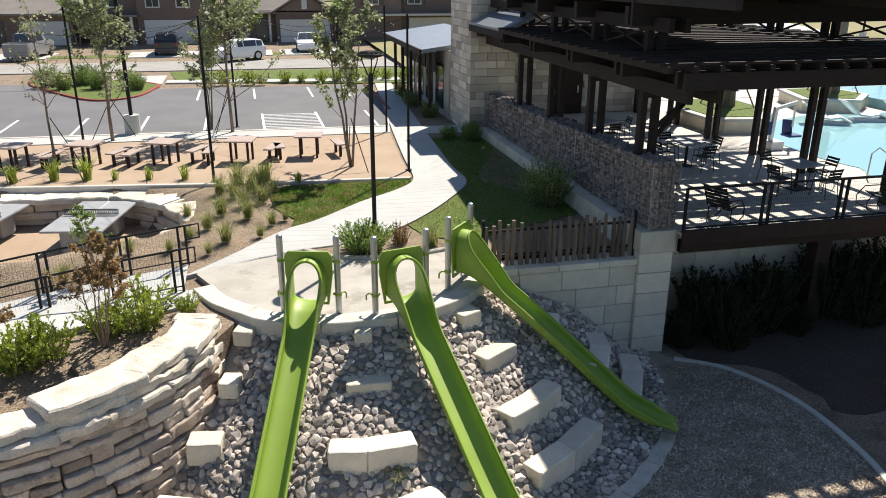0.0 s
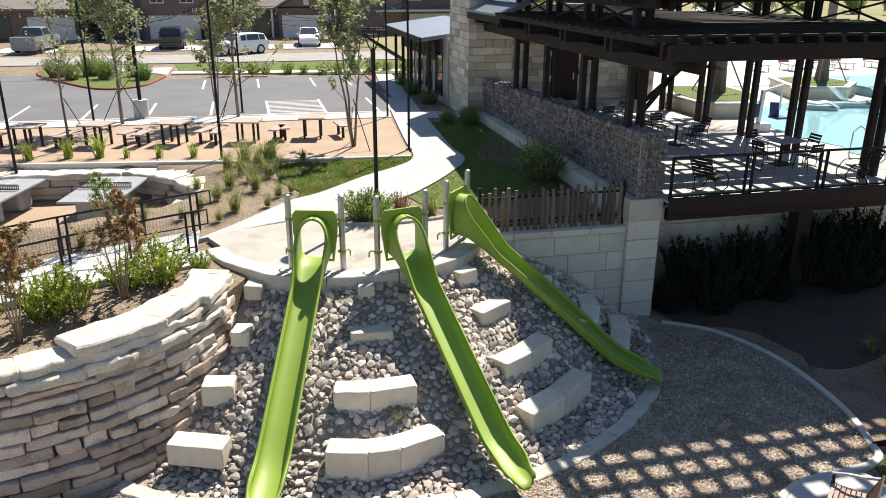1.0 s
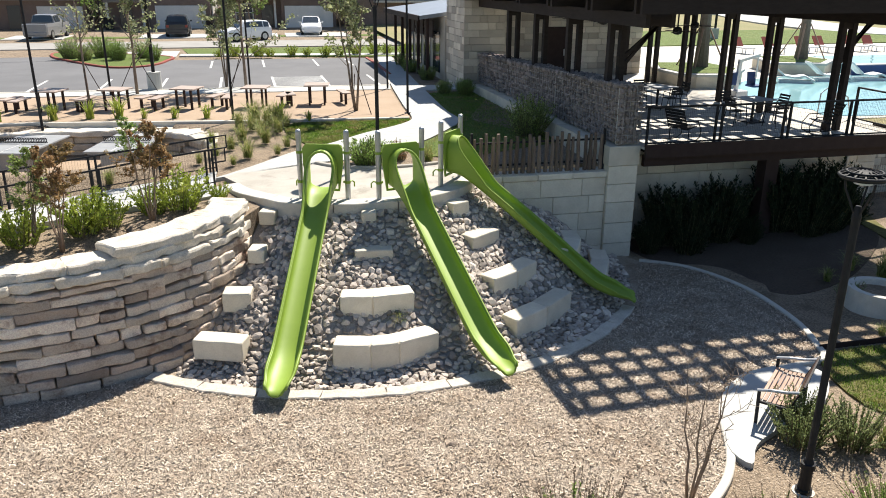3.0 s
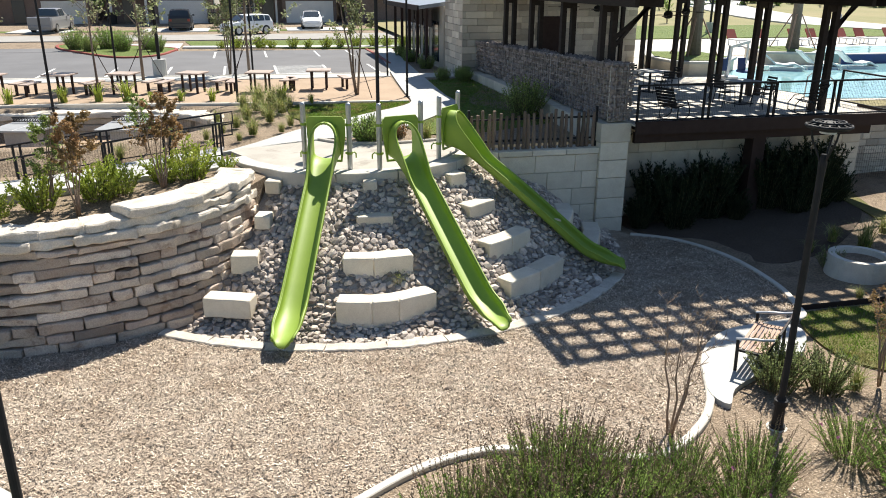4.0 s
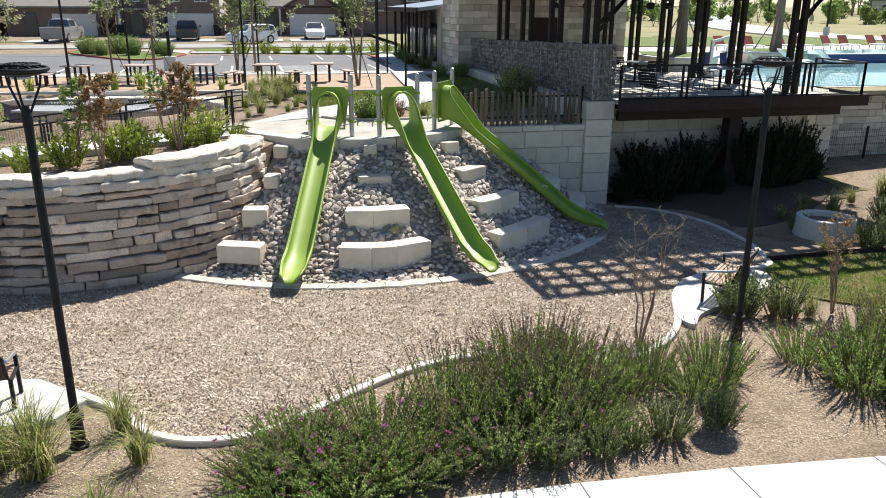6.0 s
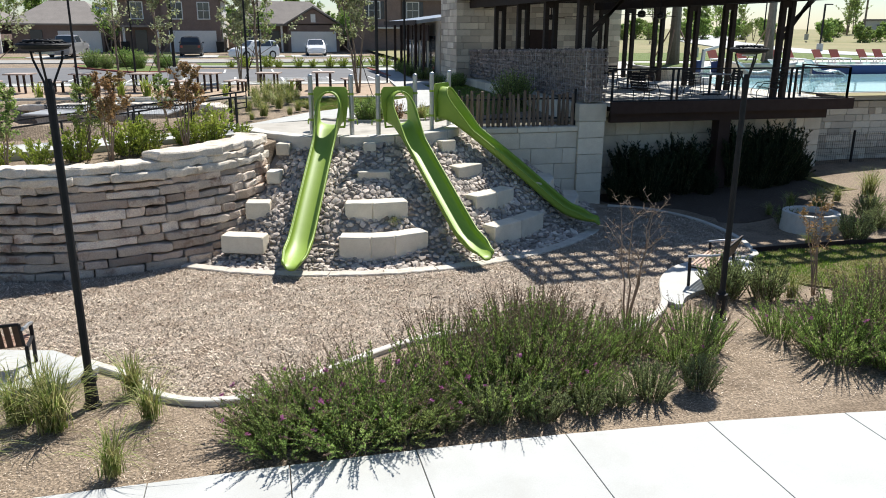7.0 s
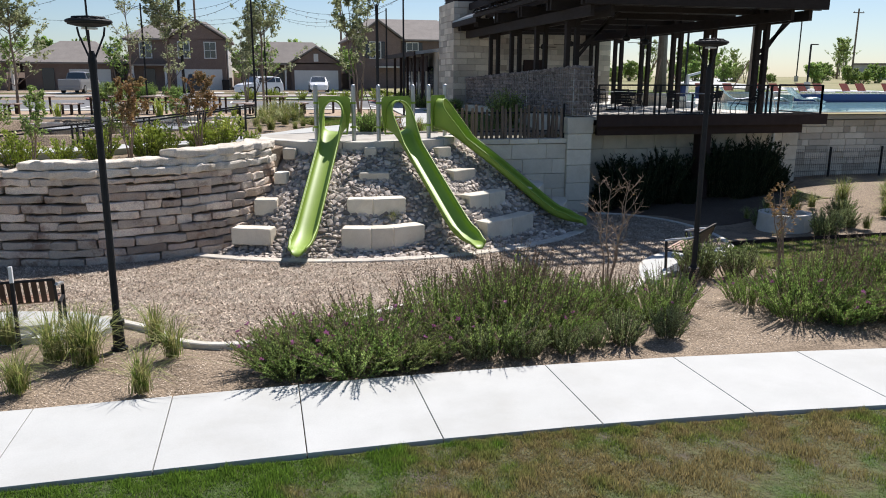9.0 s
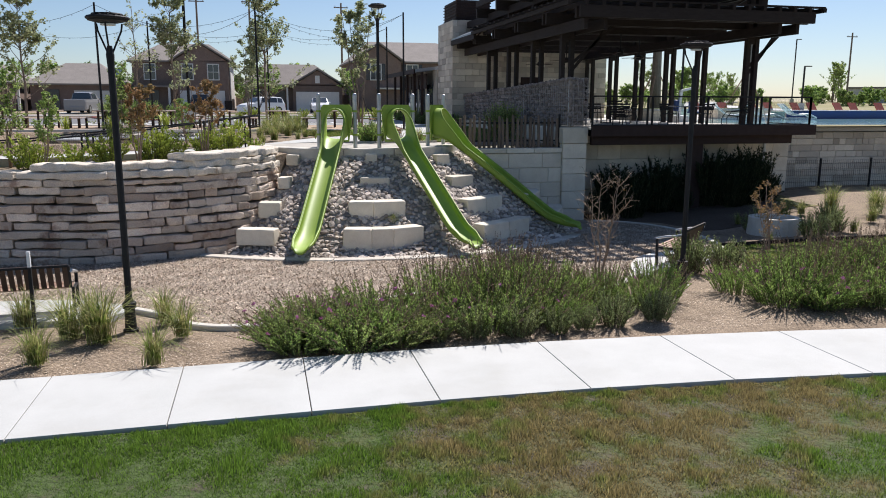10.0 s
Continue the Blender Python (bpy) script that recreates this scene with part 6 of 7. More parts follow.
structure("bench_pad_west", Geo().prism([(-4.70, 5.62), (-4.26, 5.19), (-3.85, 4.72), (-4.15, 4.2), (-5.0, 4.12), (-12, 4.4), (-12, 6.3), (-8, 6.1), (-5.72, 5.9)], -0.1, lambda x, y: low_z(x, y) + 0.06), CONC,
          "pale concrete bench pad beside the play surface", "pad")
bench((-5.72, 4.86, low_z(-5.7, 4.9) + 0.06), 6, "slatted wooden bench with grey metal arms on a pad", 1.75)
structure("bench_pad_east", Geo().prism([(p.x, p.y) for p in spline([(6.35, 5.3, 0), (6.75, 5.75, 0), (7.4, 6.1, 0), (8.3, 6.4, 0), (9.1, 7.0, 0), (9.55, 7.7, 0), (9.2, 8.12, 0), (8.2, 8.0, 0), (7.05, 7.1, 0), (6.3, 5.9, 0)], 4, True)], -0.2, lambda x, y: low_z(x, y) + 0.06), CONC,
          "rounded pale concrete bench pad by the kerb", "pad")
bench((7.82, 6.68, low_z(7.9, 6.7) + 0.06), 42, "slatted wooden bench with grey metal arms on a rounded pad", 1.35)
sign = thing("plant_stake", "thin dark stake with a white top beside the bench", "stake", "", (-5.25, 4.0, 0.1))
part("rod", Geo().box((0, 0, 0.45), (0.05, 0.05, 1.1)), BLACK, sign)
part("tip", Geo().box((0, 0, 1.12), (0.05, 0.05, 0.26)), PLASTIC_WHITE, sign, "white top of the stake")


# ---- ramp handrails ----
def handrail(side, label):
    e = thing("handrail", label, "handrail", "ramp handrails")
    pts = []
    for i, p in enumerate(RAMP[:-3]):
        d = RAMP[i + 1] - p
        s = Vector((-d.y, d.x, 0)).normalized() * 0.80 * side
        pts.append(Vector((p.x + s.x, p.y + s.y, p.z)))
    up = Vector((0, 0, 1))
    d0 = (pts[0] - pts[1]).normalized()
    part("top_rail", Geo().tube([p + up * 0.92 for p in pts], 0.024, 8), BLACK, e)
    part("end_loop", Geo().tube([pts[0] + up * 0.92, pts[0] + up * 0.92 + d0 * 0.3, pts[0] + up * 0.6 + d0 * 0.3, pts[0] + up * 0.6], 0.022, 8), BLACK, e)
    part("bottom_rail", Geo().tube([p + up * 0.12 for p in pts], 0.016, 6), BLACK, e)
    for i in range(0, len(pts), 5):
        d = (pts[min(i + 1, len(pts) - 1)] - pts[max(i - 1, 0)]).normalized()
        for s in ((-0.08, 0.08) if i else (0.0, 0.16)):
            q = pts[i] + d * s
            part("post", Geo().box((q.x, q.y, q.z + 0.46), (0.05, 0.05, 0.95)), BLACK, e)
    g = Geo()
    for a, b in zip(pts, pts[1:]):
        n = max(2, int((b - a).length / 0.06))
        for k in range(n):
            c = a.lerp(b, k / n)
            g.beam(c + up * 0.14, c + up * 0.9, 0.0025, 0.0025)
    part("wire_infill", g, BLACK, e, "fine black wire infill", kind="stuff")


handrail(-1, "black steel handrail with fine infill along the planting bed")
handrail(1, "black steel handrail with fine infill beside the table court")

# ---- sunken table court ----
floor_z = path_z(21) - 0.95 + 0.02
ell = [(-6.6 + 4.1 * math.cos(radians(a)), 21.0 + 2.45 * math.sin(radians(a))) for a in range(0, 360, 12)]
structure("court_floor", Geo().prism(ell, floor_z - 0.2, floor_z + 0.03), REDGRAVEL, "sunken tan gravel court", "gravel")
seatw = thing("court_seat_wall", "curved low seat wall of pale limestone slabs round the table court", "seat wall")
tagged(seatw, kind="structure")
seat_line = spline([(x, y, 0) for x, y in ((-13.0, 21.6), (-10.6, 22.9), (-7.9, 23.2), (-5.6, 23.15), (-4.3, 22.95), (-3.5, 22.4), (-2.85, 21.75), (-2.45, 20.95))], 6)


def along(line, s):
    """Point and direction at length s of a polyline."""
    for a, b in zip(line, line[1:]):
        n = (b - a).length
        if s <= n:
            return a.lerp(b, s / n), (b - a).normalized()
        s -= n
    return line[-1], (line[-1] - line[-2]).normalized()


total = sum((b - a).length for a, b in zip(seat_line, seat_line[1:]))
for k in range(4):
    s = 0.0
    while s < total - 0.2:
        ln = min(rnd.uniform(0.8, 1.5), total - s)
        p, d = along(seat_line, s + ln / 2)
        nrm = Vector((-d.y, d.x, 0))
        seed += 1
        rz = math.degrees(math.atan2(d.y, d.x))
        if k < 3:
            q = p + nrm * (0.22 + rnd.uniform(-0.05, 0.05))
            part("wall_stone", rough_box((q.x, q.y, floor_z + 0.10 + 0.22 * k), (ln - 0.02, 0.5, 0.21), (7, 3, 3), 0.022, seed, rz, 0.7), CAP, seatw)
        else:
            q = p + nrm * 0.42
            part("cap_slab", rough_box((q.x, q.y, floor_z + 0.76), (ln * 1.03, 1.15, 0.19), (7, 4, 3), 0.04, seed, rz, 0.9), CAP, seatw)
        s += ln
for x, y, zc, w, d, rz in ((-1.75, 20.75, 2.30, 1.3, 0.95, 12), (-2.35, 19.85, 2.12, 1.0, 0.7, -10), (-3.4, 19.2, 1.72, 1.2, 0.5, 10), (-4.7, 19.0, 1.68, 1.4, 0.5, 8), (-6.2, 18.7, 1.68, 1.5, 0.5, 10), (-7.8, 18.5, 1.70, 1.5, 0.5, 4), (-9.4, 18.6, 1.7, 1.4, 0.5, -6)):
    seed += 1
    part("cap_slab", rough_box((x, y, zc), (w, d, 0.26), (7, 4, 3), 0.035, seed, rz, 0.9), CAP, seatw)


def pingpong(at, rz):
    e = thing("table_tennis_table", "grey outdoor table tennis table with a perforated metal net", "table", "table tennis tables", at, rz)
    part("tabletop", Geo().box((0, 0, 0.73), (1.56, 2.74, 0.06)), TABLEGREY, e, bevel=0.01)
    part("centre_line", Geo().box((0, 0, 0.764), (0.02, 2.7, 0.006)), PAINT, e)
    net = part("net_frame", Geo().beam((-0.72, 0, 0.93), (0.72, 0, 0.93), 0.02, 0.02).beam((-0.72, 0, 0.79), (0.72, 0, 0.79), 0.02, 0.02), BLACK, e)
    g = Geo()
    for i in range(29):
        x = -0.70 + i * 0.05
        g.beam((x, 0, 0.78), (x + 0.05, 0, 0.93), 0.012, 0.014).beam((x + 0.05, 0, 0.78), (x, 0, 0.93), 0.012, 0.014)
    part("mesh", g, BLACK, net)
    for y in (-0.75, 0.75):
        part("leg", Geo().prism([(-0.45, y - 0.35), (0.45, y - 0.35), (0.45, y + 0.35), (-0.45, y + 0.35)], 0.0, 0.7), TABLEGREY, e, bevel=0.08)


pingpong((-4.75, 21.35, floor_z + 0.03), -11)
pingpong((-7.75, 21.75, floor_z + 0.03), -14)


# ---- picnic tables ----
def picnic(at, rz):
    e = thing("picnic_table", "square tan picnic table on steel legs", "table", "picnic tables", at, rz)
    part("tabletop", Geo().box((0, 0, 0.74), (0.92, 0.92, 0.05)), TANTOP, e, bevel=0.01)
    for x in (-0.28, 0.28):
        part("leg", Geo().beam((x, 0.3, 0), (x, 0.3, 0.72), 0.07, 0.07), BROWN, e)
        part("leg", Geo().beam((x, -0.3, 0), (x, -0.3, 0.72), 0.07, 0.07), BROWN, e)
    return e


def picnic_bench(at, rz):
    e = thing("picnic_bench", "short tan backless bench on steel legs", "bench", "picnic benches", at, rz)
    part("seat", Geo().box((0, 0, 0.44), (0.32, 1.1, 0.05)), TANTOP, e, bevel=0.01)
    for y in (-0.35, 0.35):
        part("leg", Geo().beam((0, y, 0), (0, y, 0.42), 0.09, 0.06), BROWN, e)
    return e


pt, pb = picnic((1.45, 26.4, 2.6), -8), picnic_bench((0.42, 26.4, 2.6), 5)
copy_thing(pb, pose(2.45, 26.45, 2.6, 0, 0, 8))
for x, y, rz in ((-0.81, 26.1, -14), (-3.27, 26.3, -22), (-5.76, 26.5, -20), (-7.96, 26.6, -17), (-10.4, 26.9, -12), (-12.6, 27.0, -15)):
    copy_thing(pt, pose(x, y, 2.6, 0, 0, rz))
    copy_thing(pb, pose(x - 1.02, y - 0.05, 2.6, 0, 0, rz + 4))
    copy_thing(pb, pose(x + 1.02, y + 0.05, 2.6, 0, 0, rz - 5))
# stakes that hold the young trees
for x, y in ((2.7, 24.6), (-1.25, 31.2), (-5.6, 30.4), (-6.6, 26.1)):
    for k in range(2):
        a = radians(rnd.uniform(20, 160) + 180 * k)
        r, up = rnd.uniform(0.7, 1.3), rnd.uniform(1.2, 1.8)
        st = thing("tree_stake", "thin dark leaning stake bracing a young tree", "stake", "tree stakes", (x, y, 2.58))
        part("rod", Geo().tube([(r * math.cos(a), r * math.sin(a), 0), (0.06 * math.cos(a), 0.06 * math.sin(a), up)], 0.016, 6), BROWN, st)


# ---- terrace furniture ----
def cafe_chair(at, rz, lounge=False):
    e = thing("lounge_chair" if lounge else "cafe_chair", "dark slatted metal lounge chair on the deck" if lounge else "dark slatted metal cafe chair on the terrace", "chair", "lounge chairs" if lounge else "cafe chairs", at, rz)
    w, sh, bh = (0.62, 0.36, 0.95) if lounge else (0.42, 0.45, 0.84)
    for i in range(6):
        part("seat_slat", Geo().box((0, -0.2 + i * 0.08, sh + (0.012 * i if lounge else 0)), (w, 0.06, 0.018)), BLACK, e)
    for i in range(6 if lounge else 3):
        z = (0.45 if lounge else 0.62) + i * 0.09
        part("back_slat", Geo().box((0, -0.25 - (z - 0.4) * (0.45 if lounge else 0.2), z), (w, 0.018, 0.065)), BLACK, e)
    for s in (-1, 1):
        x = s * w / 2
        part("back_frame", Geo().tube([(x, -0.22, sh), (x, -0.25 - (bh - 0.4) * (0.45 if lounge else 0.2), bh)], 0.014, 6), BLACK, e)
        if lounge:
            part("rocker", Geo().tube([(x, -0.45, 0.06), (x, -0.1, 0.015), (x, 0.25, 0.03), (x, 0.4, 0.1), (x, 0.42, 0.3), (x, 0.25, 0.55), (x, -0.3, 0.6)], 0.016, 6), BLACK, e)
            part("leg", Geo().tube([(x, -0.15, 0.02), (x, -0.15, sh)], 0.014, 6), BLACK, e)
        else:
            part("leg", Geo().tube([(x, -0.22, sh), (x * 1.1, -0.3, 0)], 0.013, 6), BLACK, e)
            part("leg", Geo().tube([(x, 0.2, sh), (x * 1.1, 0.25, 0)], 0.013, 6), BLACK, e)
            part("armrest", Geo().tube([(x, -0.26, 0.66), (x, 0.16, 0.66), (x, 0.2, sh)], 0.013, 6), BLACK, e)
    return e


def cafe_table(at, rz):
    e = thing("cafe_table", "square grey metal cafe table on the terrace", "table", "cafe tables", at, rz)
    part("tabletop", Geo().box((0, 0, 0.73), (1.0, 1.0, 0.03)), TABLEGREY, e, bevel=0.008)
    part("column", Geo().tube([(0, 0, 0), (0, 0, 0.72)], 0.045, 10), BLACK, e)
    part("foot", Geo().box((0, 0, 0.02), (0.6, 0.6, 0.03)), BLACK, e)
    return e


ch = cafe_chair((14.35, 18.95, 2.88), 190)
lc = cafe_chair((10.85, 15.9, 2.88), -65, True)
copy_thing(lc, pose(15.3, 15.85, 2.88, 0, 0, 72))
tb = cafe_table((14.6, 18.15, 2.88), 10)
for x, y in ((13.0, 21.4), (11.9, 25.4)):
    copy_thing(tb, pose(x, y, 2.88, 0, 0, 25))
for x, y, rz in ((13.75, 17.75, -80), (15.45, 18.2, 95), (14.75, 17.2, 8), (12.2, 21.3, -85), (13.85, 21.5, 95), (13.1, 20.6, 5), (12.9, 22.3, 185), (11.1, 25.3, -88), (12.7, 25.5, 88), (11.9, 24.6, 0)):
    copy_thing(ch, pose(x, y, 2.88, 0, 0, rz))
lift = thing("pool_lift", "white pool access lift with a navy blue seat", "pool lift", "", (17.2, 22.9, 2.88))
part("base", Geo().box((0, 0, 0.15), (0.5, 0.6, 0.3)), PLASTIC_WHITE, lift, bevel=0.03)
part("mast", Geo().beam((-0.1, 0, 0.3), (-0.05, 0, 1.45), 0.12, 0.12).beam((-0.05, 0, 1.4), (0.75, 0, 1.6), 0.1, 0.1).beam((0.7, 0, 1.6), (0.7, 0, 0.75), 0.05, 0.05), PLASTIC_WHITE, lift)
part("cover", Geo().box((-0.3, 0, 0.75), (0.25, 0.3, 0.5)), PLASTIC_BLUE, lift, "navy cover", bevel=0.05)
part("seat", Geo().box((0.7, 0, 0.45), (0.5, 0.5, 0.08)).beam((0.7, 0.24, 0.45), (0.7, 0.3, 0.95), 0.5, 0.06, (1, 0, 0)), PLASTIC_BLUE, lift, "navy moulded seat", bevel=0.02)
for k in range(2):
    r = thing("pool_handrail", "bent stainless pool handrail", "handrail", "pool handrails", (17.35 + 0.08 * k, 18.0 + 0.66 * k, 2.88))
    part("rail", Geo().tube([(0, 0, 0), (0.02, 0, 0.75), (0.25, 0, 0.92), (0.6, 0, 0.7), (0.9, 0, -0.2)], 0.022, 8), STEEL, r)
for corners in (((16.45, 28.3), (16.5, 26.1), (17.0, 25.55), (18.6, 25.3), (20.3, 27.2), (20.4, 30.2), (17.6, 30.9)), ((23.2, 29.3), (25.5, 28.45), (27.2, 30.0), (27.0, 32.4), (24.2, 32.4))):
    cx, cy = sum(p[0] for p in corners) / len(corners), sum(p[1] for p in corners) / len(corners)
    pln = thing("pool_planter", "low pale limestone planter with lawn round a palm", "planter", "pool planters", (cx, cy, 2.88))
    own = [(x - cx, y - cy) for x, y in corners]
    part("wall", Geo().prism([(x * 0.97, y * 0.97) for x, y in own], 0.0, 0.48), LIME, pln)
    part("rim", Geo().prism([(x * 1.02, y * 1.02) for x, y in own], 0.48, 0.58), CONC, pln)
    part("lawn", Geo().prism([(x * 0.82, y * 0.82) for x, y in own], 0.5, 0.6), LAWN, pln)
for x, y, rz in ((22.3, 26.6, 60), (24.3, 26.8, 75), (26.2, 26.6, 80)):
    lu = thing("ledge_lounger", "white moulded lounger standing in the shallow pool water", "lounger", "pool ledge loungers", (x, y, 2.87), rz)
    prof = [(-0.95, 0.12), (-0.5, 0.34), (-0.1, 0.26), (0.3, 0.32), (0.95, 0.85)]
    shell = Geo()
    for a, b in zip(prof, prof[1:]):
        shell.beam((0, a[0], a[1]), (0, b[0], b[1]), 0.68, 0.07, (0, 0, 1))
    part("shell", shell, PLASTIC_WHITE, lu, bevel=0.02)
    part("skirt", Geo().prism([(-0.3, -0.85), (0.3, -0.85), (0.3, 0.5), (-0.3, 0.5)], 0.0, 0.14), PLASTIC_WHITE, lu)


def palm(x, y, h, fronds=True):
    e = thing("palm_tree", "tall palm trunk braced with pale timber props", "palm", "palms", (x, y, 3.45))
    pts = [(0, 0, h * k / 8) for k in range(9)]
    part("trunk", Geo().tube(pts, [0.34, 0.28, 0.25, 0.23, 0.22, 0.21, 0.2, 0.2, 0.2], 12), BARK, e)
    g = Geo()
    for k in range(26):
        a, el = rnd.uniform(0, 6.28), rnd.uniform(-0.3, 1.2)
        d = Vector((math.cos(a) * math.cos(el), math.sin(a) * math.cos(el), math.sin(el)))
        b = Vector((0, 0, h))
        for j in range(14):
            p = b + d * (0.5 + j * 0.1) - Vector((0, 0, 0.012 * j * j))
            for s in (-1, 1):
                leaf(g, p, (d * 0.6 + Vector((-d.y, d.x, -0.3)) * s).normalized(), 0.55, 0.05)
    if fronds:
        part("frond_crown", g, LEAF_OLIVE, e)
    for k in range(4):
        a = radians(90 * k + 45)
        part("prop", Geo().beam((1.1 * math.cos(a), 1.1 * math.sin(a), 0), (0.22 * math.cos(a), 0.22 * math.sin(a), 1.7), 0.08, 0.05), WOODSLAT, e, "pale timber prop")


palm(18.8, 28.3, 7.5)
palm(25.9, 30.8, 4.2, False)


def lounger(at, rz):
    e = thing("sun_lounger", "white pool lounger with a dark red backrest", "lounger", "sun loungers", at, rz)
    part("seat", Geo().box((0, 0.35, 0.36), (0.66, 1.3, 0.08)), PLASTIC_WHITE, e, bevel=0.02)
    part("backrest", Geo().beam((0, -0.3, 0.36), (0, -0.75, 0.92), 0.66, 0.06, (0, 1, 1)), REDPAINT, e)
    for x in (-0.28, 0.28):
        for y in (-0.25, 0.9):
            part("leg", Geo().box((x, y, 0.17), (0.05, 0.05, 0.34)), PLASTIC_WHITE, e)
    return e


lg = lounger((28.4, 39.6, 2.9), 180)
for i in range(10):
    copy_thing(lg, pose(30.4 + i * 1.9 + (0.5 if i % 2 else 0), 39.4 + 0.1 * i, 2.9, 0, 0, 180 + rnd.uniform(-6, 6)))
structure("pool_tile_band", Geo().box((43.5, 28.46, 3.1), (33, 0.06, 0.46)), PLASTIC_BLUE, "dark blue tiled edge of the upper pool", "pool rim")
structure("upper_pool_rim", Geo().prism([(27.3, 28.5), (60, 28.5), (60, 29.0), (27.3, 29.0)], 2.5, 3.36), CONC, "raised pale rim of the upper pool", "pool rim")
structure("upper_pool_water", Geo().prism([(27.3, 29.0), (60, 29.0), (60, 33.3), (27.3, 33.3)], 2.5, 3.3), WATER, "turquoise water of the raised upper pool", "water")

# ---- pool wall fence, edging and small things ----
wf = thing("wire_fence", "black wire fence on slim posts before the pool wall", "fence")
for x in (17.6, 20.04, 22.4, 24.8, 27.2):
    part("post", Geo().box((x, 17.0, 0.95), (0.06, 0.06, 1.3)), BLACK, wf)
g = Geo()
for k in range(105):
    g.box((17.6 + k * 0.0914, 17.0, 0.95), (0.005, 0.005, 1.16))
for k in range(9):
    g.box((22.4, 17.0, 0.38 + k * 0.143), (9.6, 0.005, 0.005))
part("wire_mesh", g, BLACK, wf)
tap = thing("hose_valve", "white hose valve assembly on short pipes", "valve", "", (16.9, 16.2, 0.35))
for s in (-0.12, 0.0, 0.14):
    part("pipe", Geo().tube([(s, 0, -0.2), (s, 0, 0.55), (s + 0.07, -0.05, 0.6)], 0.035, 8), PLASTIC_WHITE, tap)
part("valve", Geo().box((0, 0, 0.62), (0.34, 0.12, 0.12)), PLASTIC_BLUE, tap, bevel=0.02)
structure("bed_edging", ribbon([Vector(p) for p in ((10.3, 8.75, 0), (12.4, 8.68, 0), (14.8, 8.4, 0), (20, 8.2, 0), (26, 8.2, 0))], 0.02, 0.09, low_z), BROWN, "rusty steel bed edging", "edging")
ringp = thing("concrete_ring", "round concrete planter ring in the planting bed", "planter", "", (13.1, 10.3, low_z(13.1, 10.3)))
part("ring", Geo().sheet([[(q * math.cos(radians(a)), q * math.sin(radians(a)), z) for a in range(0, 361, 12)] for q, z in ((0.76, -0.2), (0.72, 0.44), (0.56, 0.44), (0.54, 0.28))]), CURB, ringp, smooth=False)
part("fill", Geo().tube([(0, 0, 0.2), (0, 0, 0.3)], 0.55, 20), SOIL, ringp)
dot = thing("mulch_clod", "small dark clod on the wood chips", "debris", "", (2.0, 7.0, low_z(2.0, 7.0)))
part("clod", ico(99, (0.16, 0.13, 0.1), 0.04, 2), BARK, dot)


# ---- houses across the street ----
def window(owner, x, y, z, w, h, shutters=False):
    wd = part("window", Geo().box((x, y, z), (w, 0.06, h)), WINDOW, owner, "dark glazed sash window")
    fr = Geo().box((x, y - 0.04, z + h / 2 + 0.04), (w + 0.2, 0.06, 0.09)).box((x, y - 0.04, z - h / 2 - 0.04), (w + 0.2, 0.08, 0.09))
    fr.box((x - w / 2 - 0.05, y - 0.04, z), (0.09, 0.06, h)).box((x + w / 2 + 0.05, y - 0.04, z), (0.09, 0.06, h)).box((x, y - 0.04, z), (w, 0.05, 0.05)).box((x, y - 0.04, z), (0.04, 0.05, h))
    part("window_frame", fr, GARAGE, wd, "white window frame")
    if shutters:
        for s in (-1, 1):
            part("shutter", Geo().box((x + s * (w / 2 + 0.3), y - 0.03, z), (0.38, 0.05, h + 0.1)), CAR_DARK, wd, "dark shutter")


def gable(owner, x0, x1, y0, y1, ze, zr, axis, over=0.4, wallm=None):
    """Gable roof; axis x: ridge along x; axis y: ridge along y, gable to the front."""
    g = Geo()
    if axis == "y":
        xm = (x0 + x1) / 2
        a, b = y0 - over, y1 + over
        prof = [(x0 - over, ze - 0.12), (xm, zr), (x1 + over, ze - 0.12), (x1 + over, ze + 0.04), (xm, zr + 0.18), (x0 - over, ze + 0.04)]
        n = 6
        g.add([(x, a, z) for x, z in prof] + [(x, b, z) for x, z in prof], [(0, 1, 4, 5), (1, 2, 3, 4), (11, 10, 7, 6), (10, 9, 8, 7)] + [(i, (i + 1) % n, n + (i + 1) % n, n + i)[::-1] for i in range(n)])
        part("gable_wall", Geo().add([(x0, y0, ze), (x1, y0, ze), (xm, y0, zr - 0.05), (x0, y0 + 0.2, ze), (x1, y0 + 0.2, ze), (xm, y0 + 0.2, zr - 0.05)], [(0, 1, 2), (5, 4, 3), (1, 0, 3, 4), (2, 1, 4, 5), (0, 2, 5, 3)]), wallm or BRICK, owner)
    else:
        ym = (y0 + y1) / 2
        a, b = x0 - over, x1 + over
        hip = min(2.6, (x1 - x0) * 0.35)
        g.add([(a, y0 - over, ze - 0.1), (b, y0 - over, ze - 0.1), (b, y1 + over, ze - 0.1), (a, y1 + over, ze - 0.1), (a, y0 - over, ze + 0.06), (b, y0 - over, ze + 0.06), (b, y1 + over, ze + 0.06), (a, y1 + over, ze + 0.06),
               (a + hip, ym, zr), (b - hip, ym, zr)],
              [(3, 2, 1, 0), (0, 1, 5, 4), (1, 2, 6, 5), (2, 3, 7, 6), (3, 0, 4, 7), (4, 5, 9, 8), (5, 6, 9), (6, 7, 8, 9), (7, 4, 8)])
    part("roof", g, ROOF, owner, "grey-brown shingle roof")


